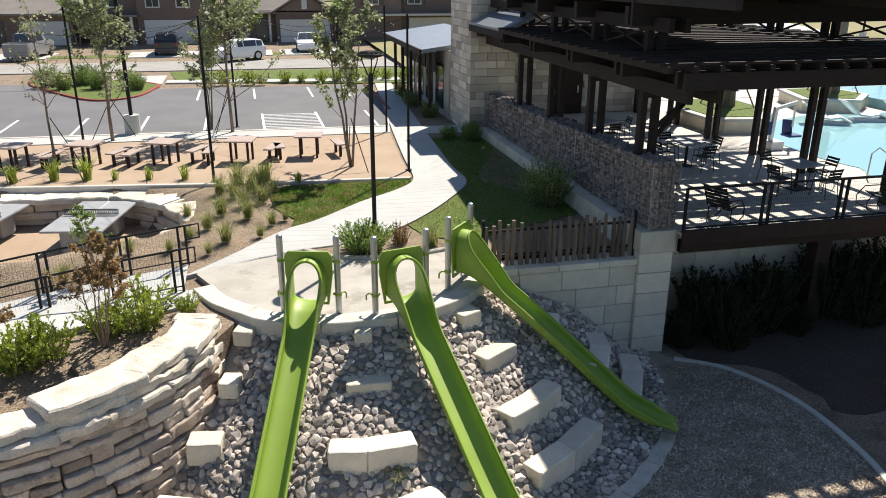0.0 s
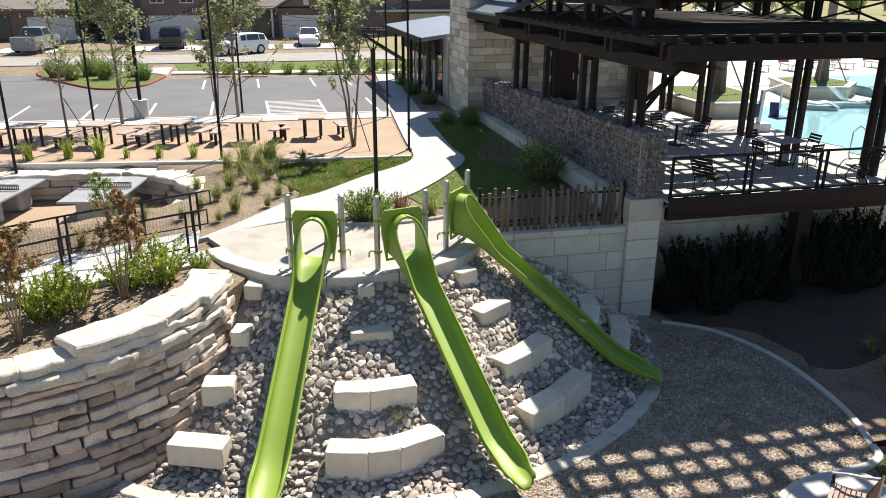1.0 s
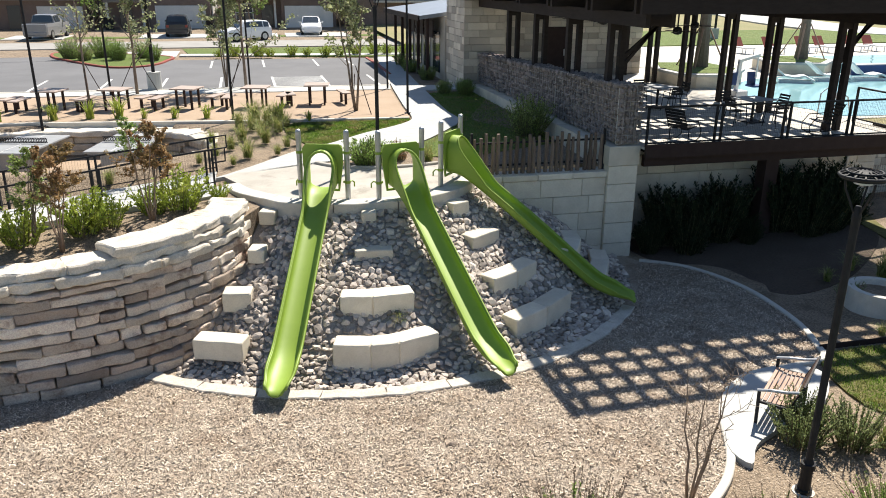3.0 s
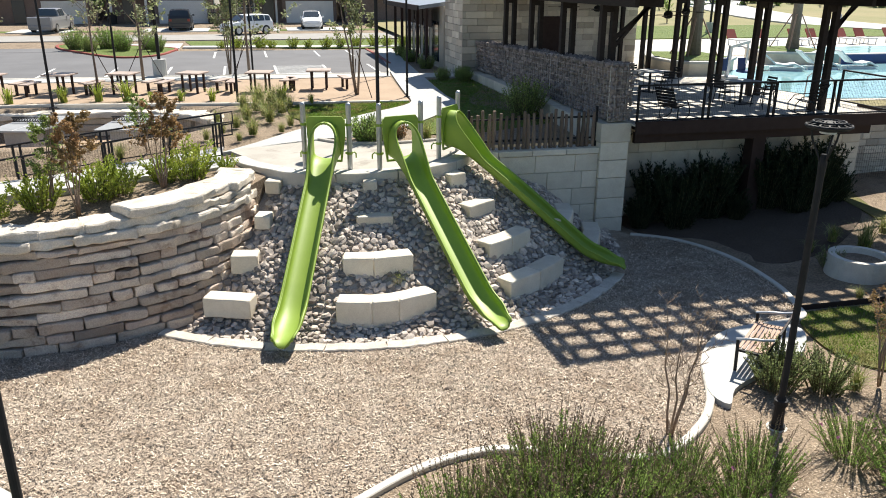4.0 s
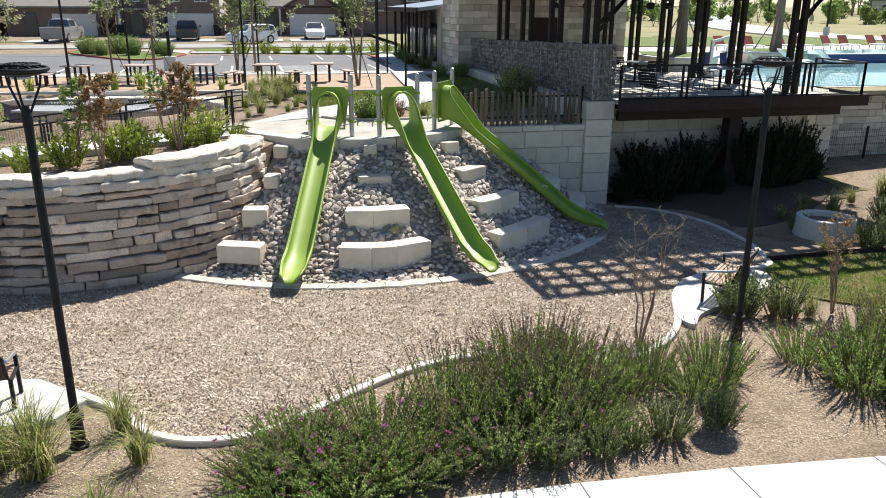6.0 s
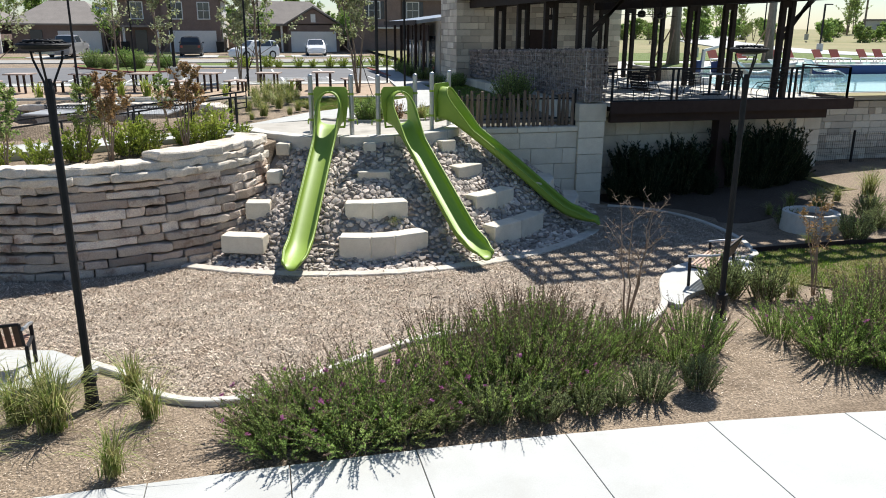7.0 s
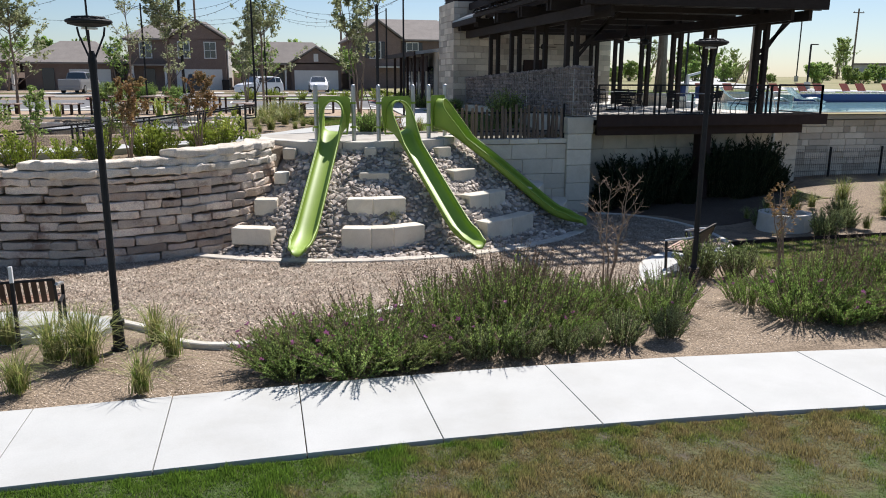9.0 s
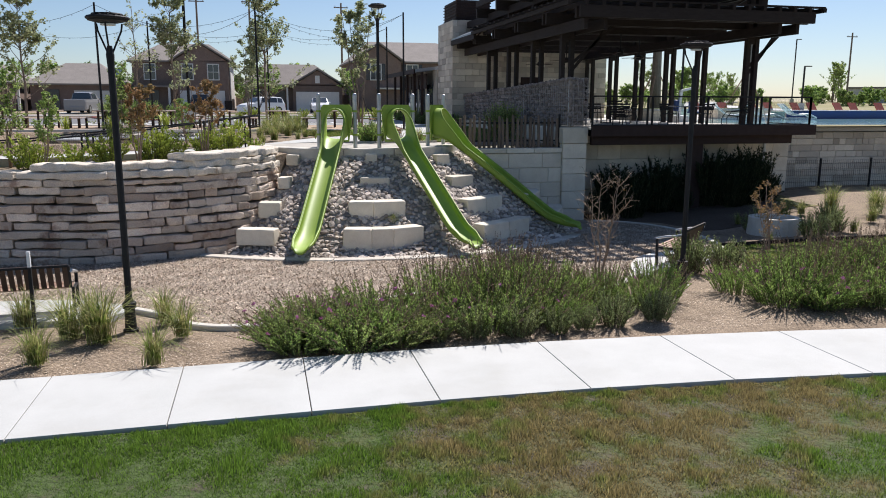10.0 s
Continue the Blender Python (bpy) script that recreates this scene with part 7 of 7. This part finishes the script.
def garage(owner, x, y, w=4.6, h=2.05, zb=2.78):
    d = part("garage_door", Geo().box((x, y, zb + h / 2), (w, 0.08, h)), GARAGE, owner, "white panelled garage door")
    for k in range(4):
        for i in range(4):
            part("door_panel", Geo().box((x - w / 2 + w * (i + 0.5) / 4, y - 0.05, zb + h * (k + 0.5) / 4), (w / 4 - 0.16, 0.03, h / 4 - 0.14)), GARAGE, d)


h1 = thing("house", "single-storey brown brick house with a front gable and white garage", "house", "houses")
part("wall", Geo().box((1.6, 75.5, 4.1), (9.6, 9.6, 2.8)), BRICK, h1)
part("garage_wall", Geo().box((4.1, 71.2, 4.1), (4.9, 2.4, 2.8)), BRICK, h1)
gable(h1, -3.2, 6.4, 71, 80, 5.45, 7.7, "x")
gable(h1, 1.65, 6.55, 70.0, 75, 5.4, 6.95, "y")
garage(h1, 4.1, 69.96, 4.3, 2.0)
part("vent", Geo().box((4.1, 69.95, 6.0), (0.45, 0.06, 0.75)), GARAGE, h1, "white gable vent")
part("door", Geo().box((0.4, 70.66, 3.8), (1.0, 0.08, 2.1)), CAR_DARK, h1)
part("porch_post", Geo().box((1.1, 70.1, 4.05), (0.18, 0.18, 2.6)), GARAGE, h1)
part("porch_roof", Geo().box((-0.2, 70.3, 5.35), (3.6, 1.4, 0.14)), ROOF, h1)
window(h1, -1.6, 70.66, 4.2, 1.4, 1.4)
h2 = thing("house", "two-storey brown brick house with pale siding and a hip roof", "house", "houses")
part("wall", Geo().box((-8.9, 75.5, 5.2), (9.0, 10.0, 4.9)), BRICK, h2)
part("side_wall", Geo().box((-4.36, 75.5, 5.2), (0.1, 10.02, 4.9)), SIDING, h2, "pale siding")
gable(h2, -13.4, -4.3, 70.5, 80.5, 7.6, 9.6, "x")
gable(h2, -9.6, -4.5, 69.9, 75, 7.6, 9.3, "y")
part("front_bay", Geo().box((-7.05, 70.3, 5.2), (5.1, 0.8, 4.9)), BRICK, h2)
for x in (-8.3, -5.9):
    window(h2, x, 69.86, 6.6, 0.95, 1.4)
window(h2, -11.8, 70.45, 6.6, 0.95, 1.4)
garage(h2, -7.0, 69.86, 4.2, 2.05)
part("porch_roof", Geo().box((-11.3, 69.9, 5.2), (3.6, 1.8, 0.16)), ROOF, h2)
for x in (-12.9, -10.0):
    part("porch_post", Geo().box((x, 69.2, 4.0), (0.2, 0.2, 2.4)), GARAGE, h2)
part("door", Geo().box((-11.6, 70.44, 3.8), (1.0, 0.08, 2.1)), CAR_DARK, h2)
h3 = thing("house", "single-storey brick house with a wide hip roof", "house", "houses")
part("wall", Geo().box((-18.6, 75.0, 4.05), (7.6, 9.6, 2.7)), BRICK, h3)
gable(h3, -22.4, -14.8, 70.2, 79.8, 5.35, 7.5, "x")
garage(h3, -16.8, 70.14, 3.6, 2.0)
part("solar_panel", Geo().add([(-15.2, 71.0, 5.75), (-14.9, 74.5, 6.9), (-16.4, 74.5, 7.0), (-16.7, 71.0, 5.85)], [(0, 1, 2, 3)]), WINDOW, h3, "dark solar panels")
part("door", Geo().box((-20.4, 70.14, 3.8), (1.0, 0.08, 2.1)), CAR_DARK, h3)
h4 = thing("house", "low brown brick house with a white window", "house", "houses")
part("wall", Geo().box((-29.0, 73.5, 4.05), (11.0, 9.6, 2.7)), BRICK, h4)
gable(h4, -34.5, -23.5, 68.8, 78.3, 5.4, 7.4, "x")
window(h4, -25.6, 68.66, 4.1, 1.3, 1.4)
part("porch_post", Geo().box((-22.9, 68.3, 4.0), (0.2, 0.2, 2.5)), GARAGE, h4)
h5 = thing("house", "two-storey brown brick house with dark shutters", "house", "houses")
part("wall", Geo().box((13.8, 75.5, 5.3), (12.0, 10.0, 5.1)), BRICK, h5)
gable(h5, 7.8, 19.8, 70.5, 80.5, 7.85, 10.2, "x")
gable(h5, 8.0, 12.6, 69.9, 75, 7.85, 9.6, "y")
part("front_bay", Geo().box((10.3, 70.3, 5.3), (4.6, 0.8, 5.1)), BRICK, h5)
window(h5, 10.0, 69.86, 6.8, 1.0, 1.5, True)
window(h5, 13.9, 70.45, 6.8, 1.1, 1.5, True)
part("porch_roof", Geo().box((14.5, 69.8, 5.15), (9.0, 1.9, 0.16)), SIDING, h5)
garage(h5, 15.6, 70.44, 4.4, 2.05)
part("door", Geo().box((12.2, 70.44, 3.8), (1.0, 0.08, 2.1)), CAR_DARK, h5)
h6 = thing("house", "distant two-storey brick house beyond the street", "house", "houses")
part("wall", Geo().box((28.5, 77, 5.2), (11.0, 10.0, 4.9)), BRICK, h6)
gable(h6, 23, 34, 72, 82, 7.6, 10.0, "x")
window(h6, 27.0, 71.9, 6.6, 1.1, 1.4)
for x, w in ((4.1, 5.0), (-7.0, 5.0), (-16.8, 4.2), (15.6, 5.0), (0.4, 1.2)):
    structure("driveway", Geo().prism([(x - w / 2, 59.9), (x + w / 2, 59.9), (x + w / 2, 70.4), (x - w / 2, 70.4)], 2.4, 2.81), CONC, "pale concrete driveway", "driveway")
fnc = thing("wooden_fence", "brown board fence between two houses", "fence")
for i in range(8):
    part("board", Geo().box((-3.95 + i * 0.1, 74.0, 3.65), (0.09, 0.03, 1.75)), WOODSLAT, fnc)
for i in range(10):
    part("board", Geo().box((6.75 + i * 0.1, 74.0, 3.65), (0.09, 0.03, 1.75)), WOODSLAT, fnc)


# ---- cars ----
def car(name, label, at, rz, paint, L=4.6, W=1.82, H=1.48, kind="car"):
    """A car along local x, nose to +x: a body lofted through cross-sections, with glazing, wheels and lights."""
    e = thing(name, label, "car", "parked cars", at, rz)
    belt = H * 0.64
    # along the length: position, body top, roof height, half width
    if kind == "pickup":
        st = [(-0.5, belt, belt, 0.92), (-0.47, belt + 0.02, belt + 0.02, 0.99), (-0.14, belt + 0.02, belt + 0.02, 1.0), (-0.125, belt, H - 0.06, 1.0), (-0.05, belt, H, 1.0), (0.1, belt, H - 0.02, 1.0), (0.24, belt, belt + 0.05, 1.0), (0.40, belt - 0.03, belt - 0.01, 0.98), (0.47, belt - 0.12, belt - 0.08, 0.92), (0.5, belt - 0.3, belt - 0.25, 0.8)]
    elif kind == "suv":
        st = [(-0.5, belt - 0.1, belt - 0.08, 0.86), (-0.485, belt, belt + 0.06, 0.93), (-0.43, belt, H - 0.06, 0.98), (-0.3, belt, H, 1.0), (-0.02, belt, H, 1.0), (0.1, belt, H - 0.06, 1.0), (0.25, belt, belt + 0.05, 1.0), (0.40, belt - 0.08, belt - 0.05, 0.97), (0.475, belt - 0.2, belt - 0.16, 0.88), (0.5, belt - 0.36, belt - 0.32, 0.74)]
    else:
        st = [(-0.5, belt - 0.16, belt - 0.12, 0.84), (-0.48, belt - 0.04, belt, 0.93), (-0.38, belt, belt + 0.04, 0.98), (-0.22, belt, H - 0.04, 1.0), (-0.1, belt, H, 1.0), (0.04, belt, H - 0.03, 1.0), (0.22, belt - 0.02, belt + 0.03, 1.0), (0.40, belt - 0.12, belt - 0.09, 0.96), (0.475, belt - 0.24, belt - 0.2, 0.86), (0.5, belt - 0.38, belt - 0.34, 0.72)]
    g = Geo()
    rows = []
    for u, b, r, k in st:
        w = W / 2 * k
        up = r > b + 0.15
        wr = w * (0.76 if up else 0.9)
        half = [(w * 0.9, 0.22), (w * 0.99, 0.34), (w, b - 0.22), (w * 0.965, b), (wr + (0.02 if up else 0), max(r - 0.05, b + 0.003)), (wr * 0.8, r), (0, r + 0.015)]
        rows.append([(u * L, -y, z) for y, z in half] + [(u * L, y, z) for y, z in reversed(half[:-1])])
    g.sheet(rows)
    m = len(rows[0])
    g.f.append(tuple(range(m)))
    g.f.append(tuple(reversed(range(len(g.v) - m, len(g.v)))))
    for i in range(len(rows) - 1):
        q = i * m
        g.f.append((q, q + m, q + 2 * m - 1, q + m - 1))
    part("body", g, paint, e, smooth=False)

    def pane(name, pts):
        part(name, Geo().add(pts, [tuple(range(len(pts)))]), WINDOW, e)

    cab = [i for i, v in enumerate(st) if v[2] > v[1] + 0.15]
    c0, c1 = cab[0], cab[-1]
    for s in (-1, 1):
        for i in range(c0, c1):
            a, b = rows[i], rows[i + 1]

            def on(row, k, v):
                p, q = Vector(row[3]), Vector(row[4])
                r = p.lerp(q, v)
                return Vector((r.x, s * (abs(r.y) + 0.012), r.z))

            pts = [on(a, 0, 0.12), on(b, 0, 0.12), on(b, 0, 0.94), on(a, 0, 0.94)]
            d = (pts[1] - pts[0]) * 0.05
            pane("side_window", [pts[0] + d, pts[1] - d, pts[2] - d, pts[3] + d])
    for i, j, nm, dx in ((c1, c1 + 1, "windscreen", 0.02), (c0, c0 - 1, "rear_window", -0.02)):
        a, b = rows[i], rows[j]
        t0, t1 = Vector(a[5]), Vector(b[5])
        p, q = t0.lerp(t1, 0.06), t0.lerp(t1, 0.92)
        o = Vector((dx * 2, 0, 0.035))
        pane(nm, [Vector((q.x, q.y * 1.12, q.z)) + o, Vector((q.x, -q.y * 1.12, q.z)) + o, Vector((p.x, -p.y * 1.12, p.z)) + o, Vector((p.x, p.y * 1.12, p.z)) + o])
    for sx in (-0.31, 0.31):
        for s in (-1, 1):
            wh = part("wheel", Geo().tube([(sx * L, s * (W / 2 - 0.2), 0.33), (sx * L, s * (W / 2 + 0.015), 0.33)], 0.33, 18), RUBBER, e)
            part("rim", Geo().tube([(sx * L, s * (W / 2 - 0.02), 0.33), (sx * L, s * (W / 2 + 0.025), 0.33)], 0.21, 12), STEEL, wh)
    for s in (-1, 1):
        part("headlight", Geo().box((L * 0.482, s * W * 0.35, belt - 0.3), (0.16, 0.36, 0.13)), PLASTIC_WHITE, e, bevel=0.03)
        part("tail_light", Geo().box((-L * 0.488, s * W * 0.39, belt - 0.2), (0.12, 0.2, 0.2)), REDPAINT, e, bevel=0.02)
        part("mirror", Geo().box((L * 0.17, s * (W / 2 + 0.08), belt + 0.06), (0.12, 0.16, 0.12)), paint, e, bevel=0.02)
    part("front_bumper", Geo().box((L / 2 - 0.06, 0, 0.40), (0.16, W * 0.82, 0.24)), paint, e, bevel=0.05)
    part("rear_bumper", Geo().box((-L / 2 + 0.05, 0, 0.44), (0.16, W * 0.86, 0.26)), paint, e, bevel=0.05)
    if kind == "pickup":
        part("bed_floor", Geo().box((-L * 0.3, 0, belt + 0.03), (L * 0.30, W * 0.78, 0.02)), BLACK, e, "dark cargo bed")
    return e


car("car", "white saloon car parked on a driveway", (3.75, 63.0, 2.81), 268, CAR_WHITE, 4.4, 1.68, 1.36)
car("car", "dark sport utility car parked on a driveway", (-6.65, 62.6, 2.81), 92, CAR_DARK, 4.4, 1.75, 1.58, "suv")
car("pickup_truck", "silver grey pickup truck parked on a driveway", (-16.0, 61.6, 2.81), 84, CAR_GREY, 5.2, 1.8, 1.7, "pickup")
car("car", "white utility car parked along the street", (-1.5, 57.2, 2.73), 214, CAR_WHITE, 3.9, 1.55, 1.45, "suv")
for x in (-4.6, -12.9):
    bn = thing("wheelie_bin", "dark plastic wheeled bin beside a house", "bin", "bins", (x, 69.4, 2.79))
    part("bin_body", Geo().box((0, 0, 0.5), (0.6, 0.65, 1.0), 0, None, 1.12), BLACK, bn)
    part("lid", Geo().box((0, 0, 1.04), (0.7, 0.76, 0.08)), BLACK, bn)

# ---- yards, distant trees and far street ----
yt = tree("yard_tree", "small dark green yard tree before a house", (-0.9, 67.5, 2.8), 4.2, 1.7, 2600, LEAF_OLIVE, 0.16, 0.2, 2, BARK, 0.08, 30, "yard trees")
for x, y, k in ((7.2, 68.0, 0.9), (-14.0, 68.0, 0.9), (-23.0, 67.0, 1.0), (21.0, 68.0, 1.2), (-2.6, 66.0, 0.7)):
    again(yt, (x, y, 2.78), rnd.uniform(0, 360), k)
road_line = spline([(x, y, 0) for x, y in ((92, 30), (64, 43), (54, 50), (51, 60), (55, 78), (64, 100), (84, 124))], 5)
structure("far_street", ribbon(road_line, 7.5, 0.12, lambda x, y: far_z(y) + 0.02), CONC, "pale distant street beyond the pool", "road")
structure("green_field", Geo().prism([(18, 45.2), (80, 45.2), (90, 57), (18, 57)], 2.2, lambda x, y: lerp_table([(45, 2.9), (70, 3.25)], y) + 0.04), LAWN, "green lawn behind the pool terrace", "lawn")
for i in range(46):
    x = -190 + i * 9.0 + rnd.uniform(-4, 4)
    y = 150 + rnd.uniform(-20, 60)
    z = path_z(y) if x < 9 else far_z(y)
    again(yt, (x, y, z - 0.2), rnd.uniform(0, 360), rnd.uniform(1.2, 2.0))
for x, y, k in ((22, 58, 0.8), (27, 57, 0.6), (25, 68, 0.9), (31, 72, 0.7), (20, 50, 0.7), (36, 62, 0.45), (47, 84, 0.6), (54, 90, 0.7), (62, 86, 0.5), (70, 96, 0.7)):
    again(yt, (x, y, far_z(y)), rnd.uniform(0, 360), k)

# dense far bushes and trees on the horizon, and a long low building
fb = tree("distant_tree", "dense rounded green tree far beyond the pool", (70, 112, far_z(112)), 5.0, 3.2, 3600, LEAF_OLIVE, 0.42, 0.04, 4, BARK, 0.12, 48, "distant trees")
for i in range(44):
    x = 24 + i * 4.6 + rnd.uniform(-2, 2)
    y = 118 + rnd.uniform(-14, 34) - 0.12 * x
    again(fb, (x, y, far_z(y) - 0.4), rnd.uniform(0, 360), rnd.uniform(0.25, 0.62))
for i in range(26):
    x = -110 + i * 5.5 + rnd.uniform(-2, 2)
    y = 128 + rnd.uniform(-10, 30)
    again(fb, (x, y, path_z(y) - 0.4), rnd.uniform(0, 360), rnd.uniform(0.6, 1.2))
for i in range(64):
    x = 22 + i * 2.3 + rnd.uniform(-1, 1)
    y = 112 + rnd.uniform(-6, 8) - 0.22 * x
    again(fb, (x, y, far_z(y) - 0.5), rnd.uniform(0, 360), rnd.uniform(0.28, 0.6))
lowb = thing("distant_building", "long low pale building on the horizon", "building", "", (128, 118, far_z(118)), -42)
part("wall", Geo().box((0, 0, 1.4), (30, 8, 3.2)), SIDING, lowb)
part("roof", Geo().box((0, 0, 3.1), (30.6, 8.6, 0.3)), ROOF, lowb)
for i in range(7):
    part("window", Geo().box((-12 + 4 * i, -4.02, 1.7), (1.5, 0.06, 1.1)), WINDOW, lowb)


# ---- cobbles on the mound ----
r3 = random.Random(5)
cob = [ico(10 + k, (1.0, r3.uniform(0.6, 0.88), r3.uniform(0.42, 0.6)), 0.46, 1) for k in range(12)]
cob_mesh = []
for k in cob:
    me = k.mesh("cobble")
    me.materials.append(COBBLE)
    cob_mesh.append(me)
rest = Geo()
count = 0
spots = []
cell = {}
tries = 0
while len(spots) < 6500 and tries < 110000:
    tries += 1
    d = r3.uniform(229, 356)
    r = math.sqrt(r3.uniform(3.2 ** 2, 7.22 ** 2))
    size = r3.choice((0.15, 0.18, 0.21, 0.25)) * r3.uniform(0.88, 1.12)
    x, y = polar(r, d)
    if y > 15.45 or x < -2.6 or (y > 10.9 and x < lerp_table([(10.9, -2.5), (11.7, -1.75), (12.4, -1.25), (13.0, -0.9), (14.5, -0.7)], y)):
        continue
    key = (int(x / 0.2), int(y / 0.2))
    if any(math.hypot(x - a, y - b) < (size + s) * 0.33 for i in (-1, 0, 1) for j in (-1, 0, 1) for a, b, s in cell.get((key[0] + i, key[1] + j), ())):
        continue
    cell.setdefault(key, []).append((x, y, size))
    spots.append((x, y, mound_z(r, d), size, r, d))
for _ in range(40000):
    d, r = r3.uniform(229, 356), math.sqrt(r3.uniform(3.2 ** 2, 7.22 ** 2))
    size = r3.uniform(0.08, 0.13)
    x, y = polar(r, d)
    if y > 15.45 or x < -2.6 or (y > 10.9 and x < lerp_table([(10.9, -2.5), (11.7, -1.75), (12.4, -1.25), (13.0, -0.9), (14.5, -0.7)], y)):
        continue
    key = (int(x / 0.2), int(y / 0.2))
    if any(math.hypot(x - a, y - b) < (size + s) * 0.34 for i in (-1, 0, 1) for j in (-1, 0, 1) for a, b, s in cell.get((key[0] + i, key[1] + j), ())):
        continue
    cell.setdefault(key, []).append((x, y, size))
    spots.append((x, y, mound_z(r, d) - 0.01, size, r, d))
for x, y, z, size, r, d in spots:
    m = Matrix.Translation((x, y, z + size * 0.02)) @ Matrix.Rotation(radians(d), 4, "Z") @ Matrix.Rotation(0.56 if r < 6.2 else 0.05, 4, "Y") @ Euler((r3.uniform(-0.22, 0.22), r3.uniform(-0.22, 0.22), 0)).to_matrix().to_4x4() @ Matrix.Rotation(r3.uniform(0, 6.28), 4, "Z") @ Matrix.Diagonal((size, size, size, 1))
    k = r3.randrange(12)
    if 262 < d < 275 and r > 4.3 and size > 0.12 and count < 300:
        ob = part("cobble", cob_mesh[k], COBBLE, mound)
        ob.matrix_basis = m
        count += 1
    else:
        place_geo(rest, cob[k], m)
part("cobble_bed", rest, COBBLES, mound, "grey and tan rounded river cobbles", kind="stuff")

# ---- loose wood chips ----
g = Geo()
poly = outline
r4 = random.Random(9)
n = 0
while n < 95000:
    x, y = r4.uniform(-9, 10.8), r4.uniform(3.2, 14.5)
    if not in_poly(x, y, poly) or math.hypot(x - CX, y - CY) < 7.5:
        n += 0.2
        continue
    n += 1
    a, L, w = r4.uniform(0, 6.28), r4.uniform(0.02, 0.075), r4.uniform(0.008, 0.022)
    c, s = math.cos(a), math.sin(a)
    z = low_z(x, y) + r4.uniform(0.004, 0.03)
    t = r4.uniform(-0.02, 0.02)
    o = len(g.v)
    g.v += [(x - c * L / 2 - s * w / 2, y - s * L / 2 + c * w / 2, z - t), (x - c * L / 2 + s * w / 2, y - s * L / 2 - c * w / 2, z - t), (x + c * L / 2 + s * w / 2, y + s * L / 2 - c * w / 2, z + t), (x + c * L / 2 - s * w / 2, y + s * L / 2 + c * w / 2, z + t), (x, y, z - 0.012)]
    g.f += [(o, o + 1, o + 2, o + 3), (o + 1, o, o + 4), (o + 3, o + 2, o + 4)]
for _ in range(26000):
    x, y = r4.uniform(-7, 12), r4.uniform(1.3, 5.8)
    if in_poly(x, y, poly) or y < side_y(x) + 0.03:
        continue
    a, L, w = r4.uniform(0, 6.28), r4.uniform(0.02, 0.055), r4.uniform(0.008, 0.016)
    c, s, z = math.cos(a), math.sin(a), low_z(x, y) - 0.04 + r4.uniform(0.006, 0.022)
    o = len(g.v)
    g.v += [(x - c * L / 2 - s * w / 2, y - s * L / 2 + c * w / 2, z), (x - c * L / 2 + s * w / 2, y - s * L / 2 - c * w / 2, z), (x + c * L / 2, y + s * L / 2, z + r4.uniform(-0.01, 0.015))]
    g.f.append((o, o + 1, o + 2))
tagged(part("wood_chips", g, CHIP), "scattered pale and dark wood chips", "wood chips", kind="stuff")

# ---- grass blades ----
g = Geo()
for _ in range(330000):
    x, d = r4.gauss(1.0, 4.2), r4.random() ** 1.5 * 7.0
    y = side_y(x) - 1.98 - d
    z = 0.19 - 0.012 * min(d, 1.5) + 0.02 * noise.noise((x * 0.4, d, 0))
    a = r4.uniform(0, 6.28)
    clump = noise.noise((x * 2.3, y * 2.3, 0)) + 0.6 * noise.noise((x * 6.0, y * 6.0, 4))
    if clump < -0.12 - 0.5 * r4.random() and r4.random() < 0.8:
        continue
    h = r4.uniform(0.02, 0.06) * (0.6 + 1.5 * max(0.0, clump + 0.2))
    c, s = math.cos(a) * 0.005, math.sin(a) * 0.005
    o = len(g.v)
    g.v += [(x - c, y - s, z - 0.005), (x + c, y + s, z - 0.005), (x + r4.uniform(-0.03, 0.03), y + r4.uniform(-0.03, 0.03), z + h)]
    g.f.append((o, o + 1, o + 2))
for poly, top, n in ((SIDE_LAWN, lambda x, y: low_z(x, y) + 0.005, 45000), (PATH_LAWN, lambda x, y: path_z(y) - 0.005, 30000), (SHADE_LAWN, lambda x, y: path_z(y) - 0.008, 26000)):
    lo, hi = [min(c) for c in zip(*poly)], [max(c) for c in zip(*poly)]
    for _ in range(n):
        x, y = r4.uniform(lo[0], min(hi[0], 17)), r4.uniform(lo[1], hi[1])
        if not in_poly(x, y, poly):
            continue
        h = r4.uniform(0.03, 0.08) * (0.7 + max(0.0, noise.noise((x * 1.7, y * 1.7, 0))))
        a = r4.uniform(0, 6.28)
        c, s = math.cos(a) * 0.009, math.sin(a) * 0.009
        z = top(x, y)
        o = len(g.v)
        g.v += [(x - c, y - s, z - 0.005), (x + c, y + s, z - 0.005), (x + r4.uniform(-0.04, 0.04), y + r4.uniform(-0.04, 0.04), z + h)]
        g.f.append((o, o + 1, o + 2))
tagged(part("grass_blades", g, BLADE), "short blades of patchy green and straw grass", "grass", kind="stuff")
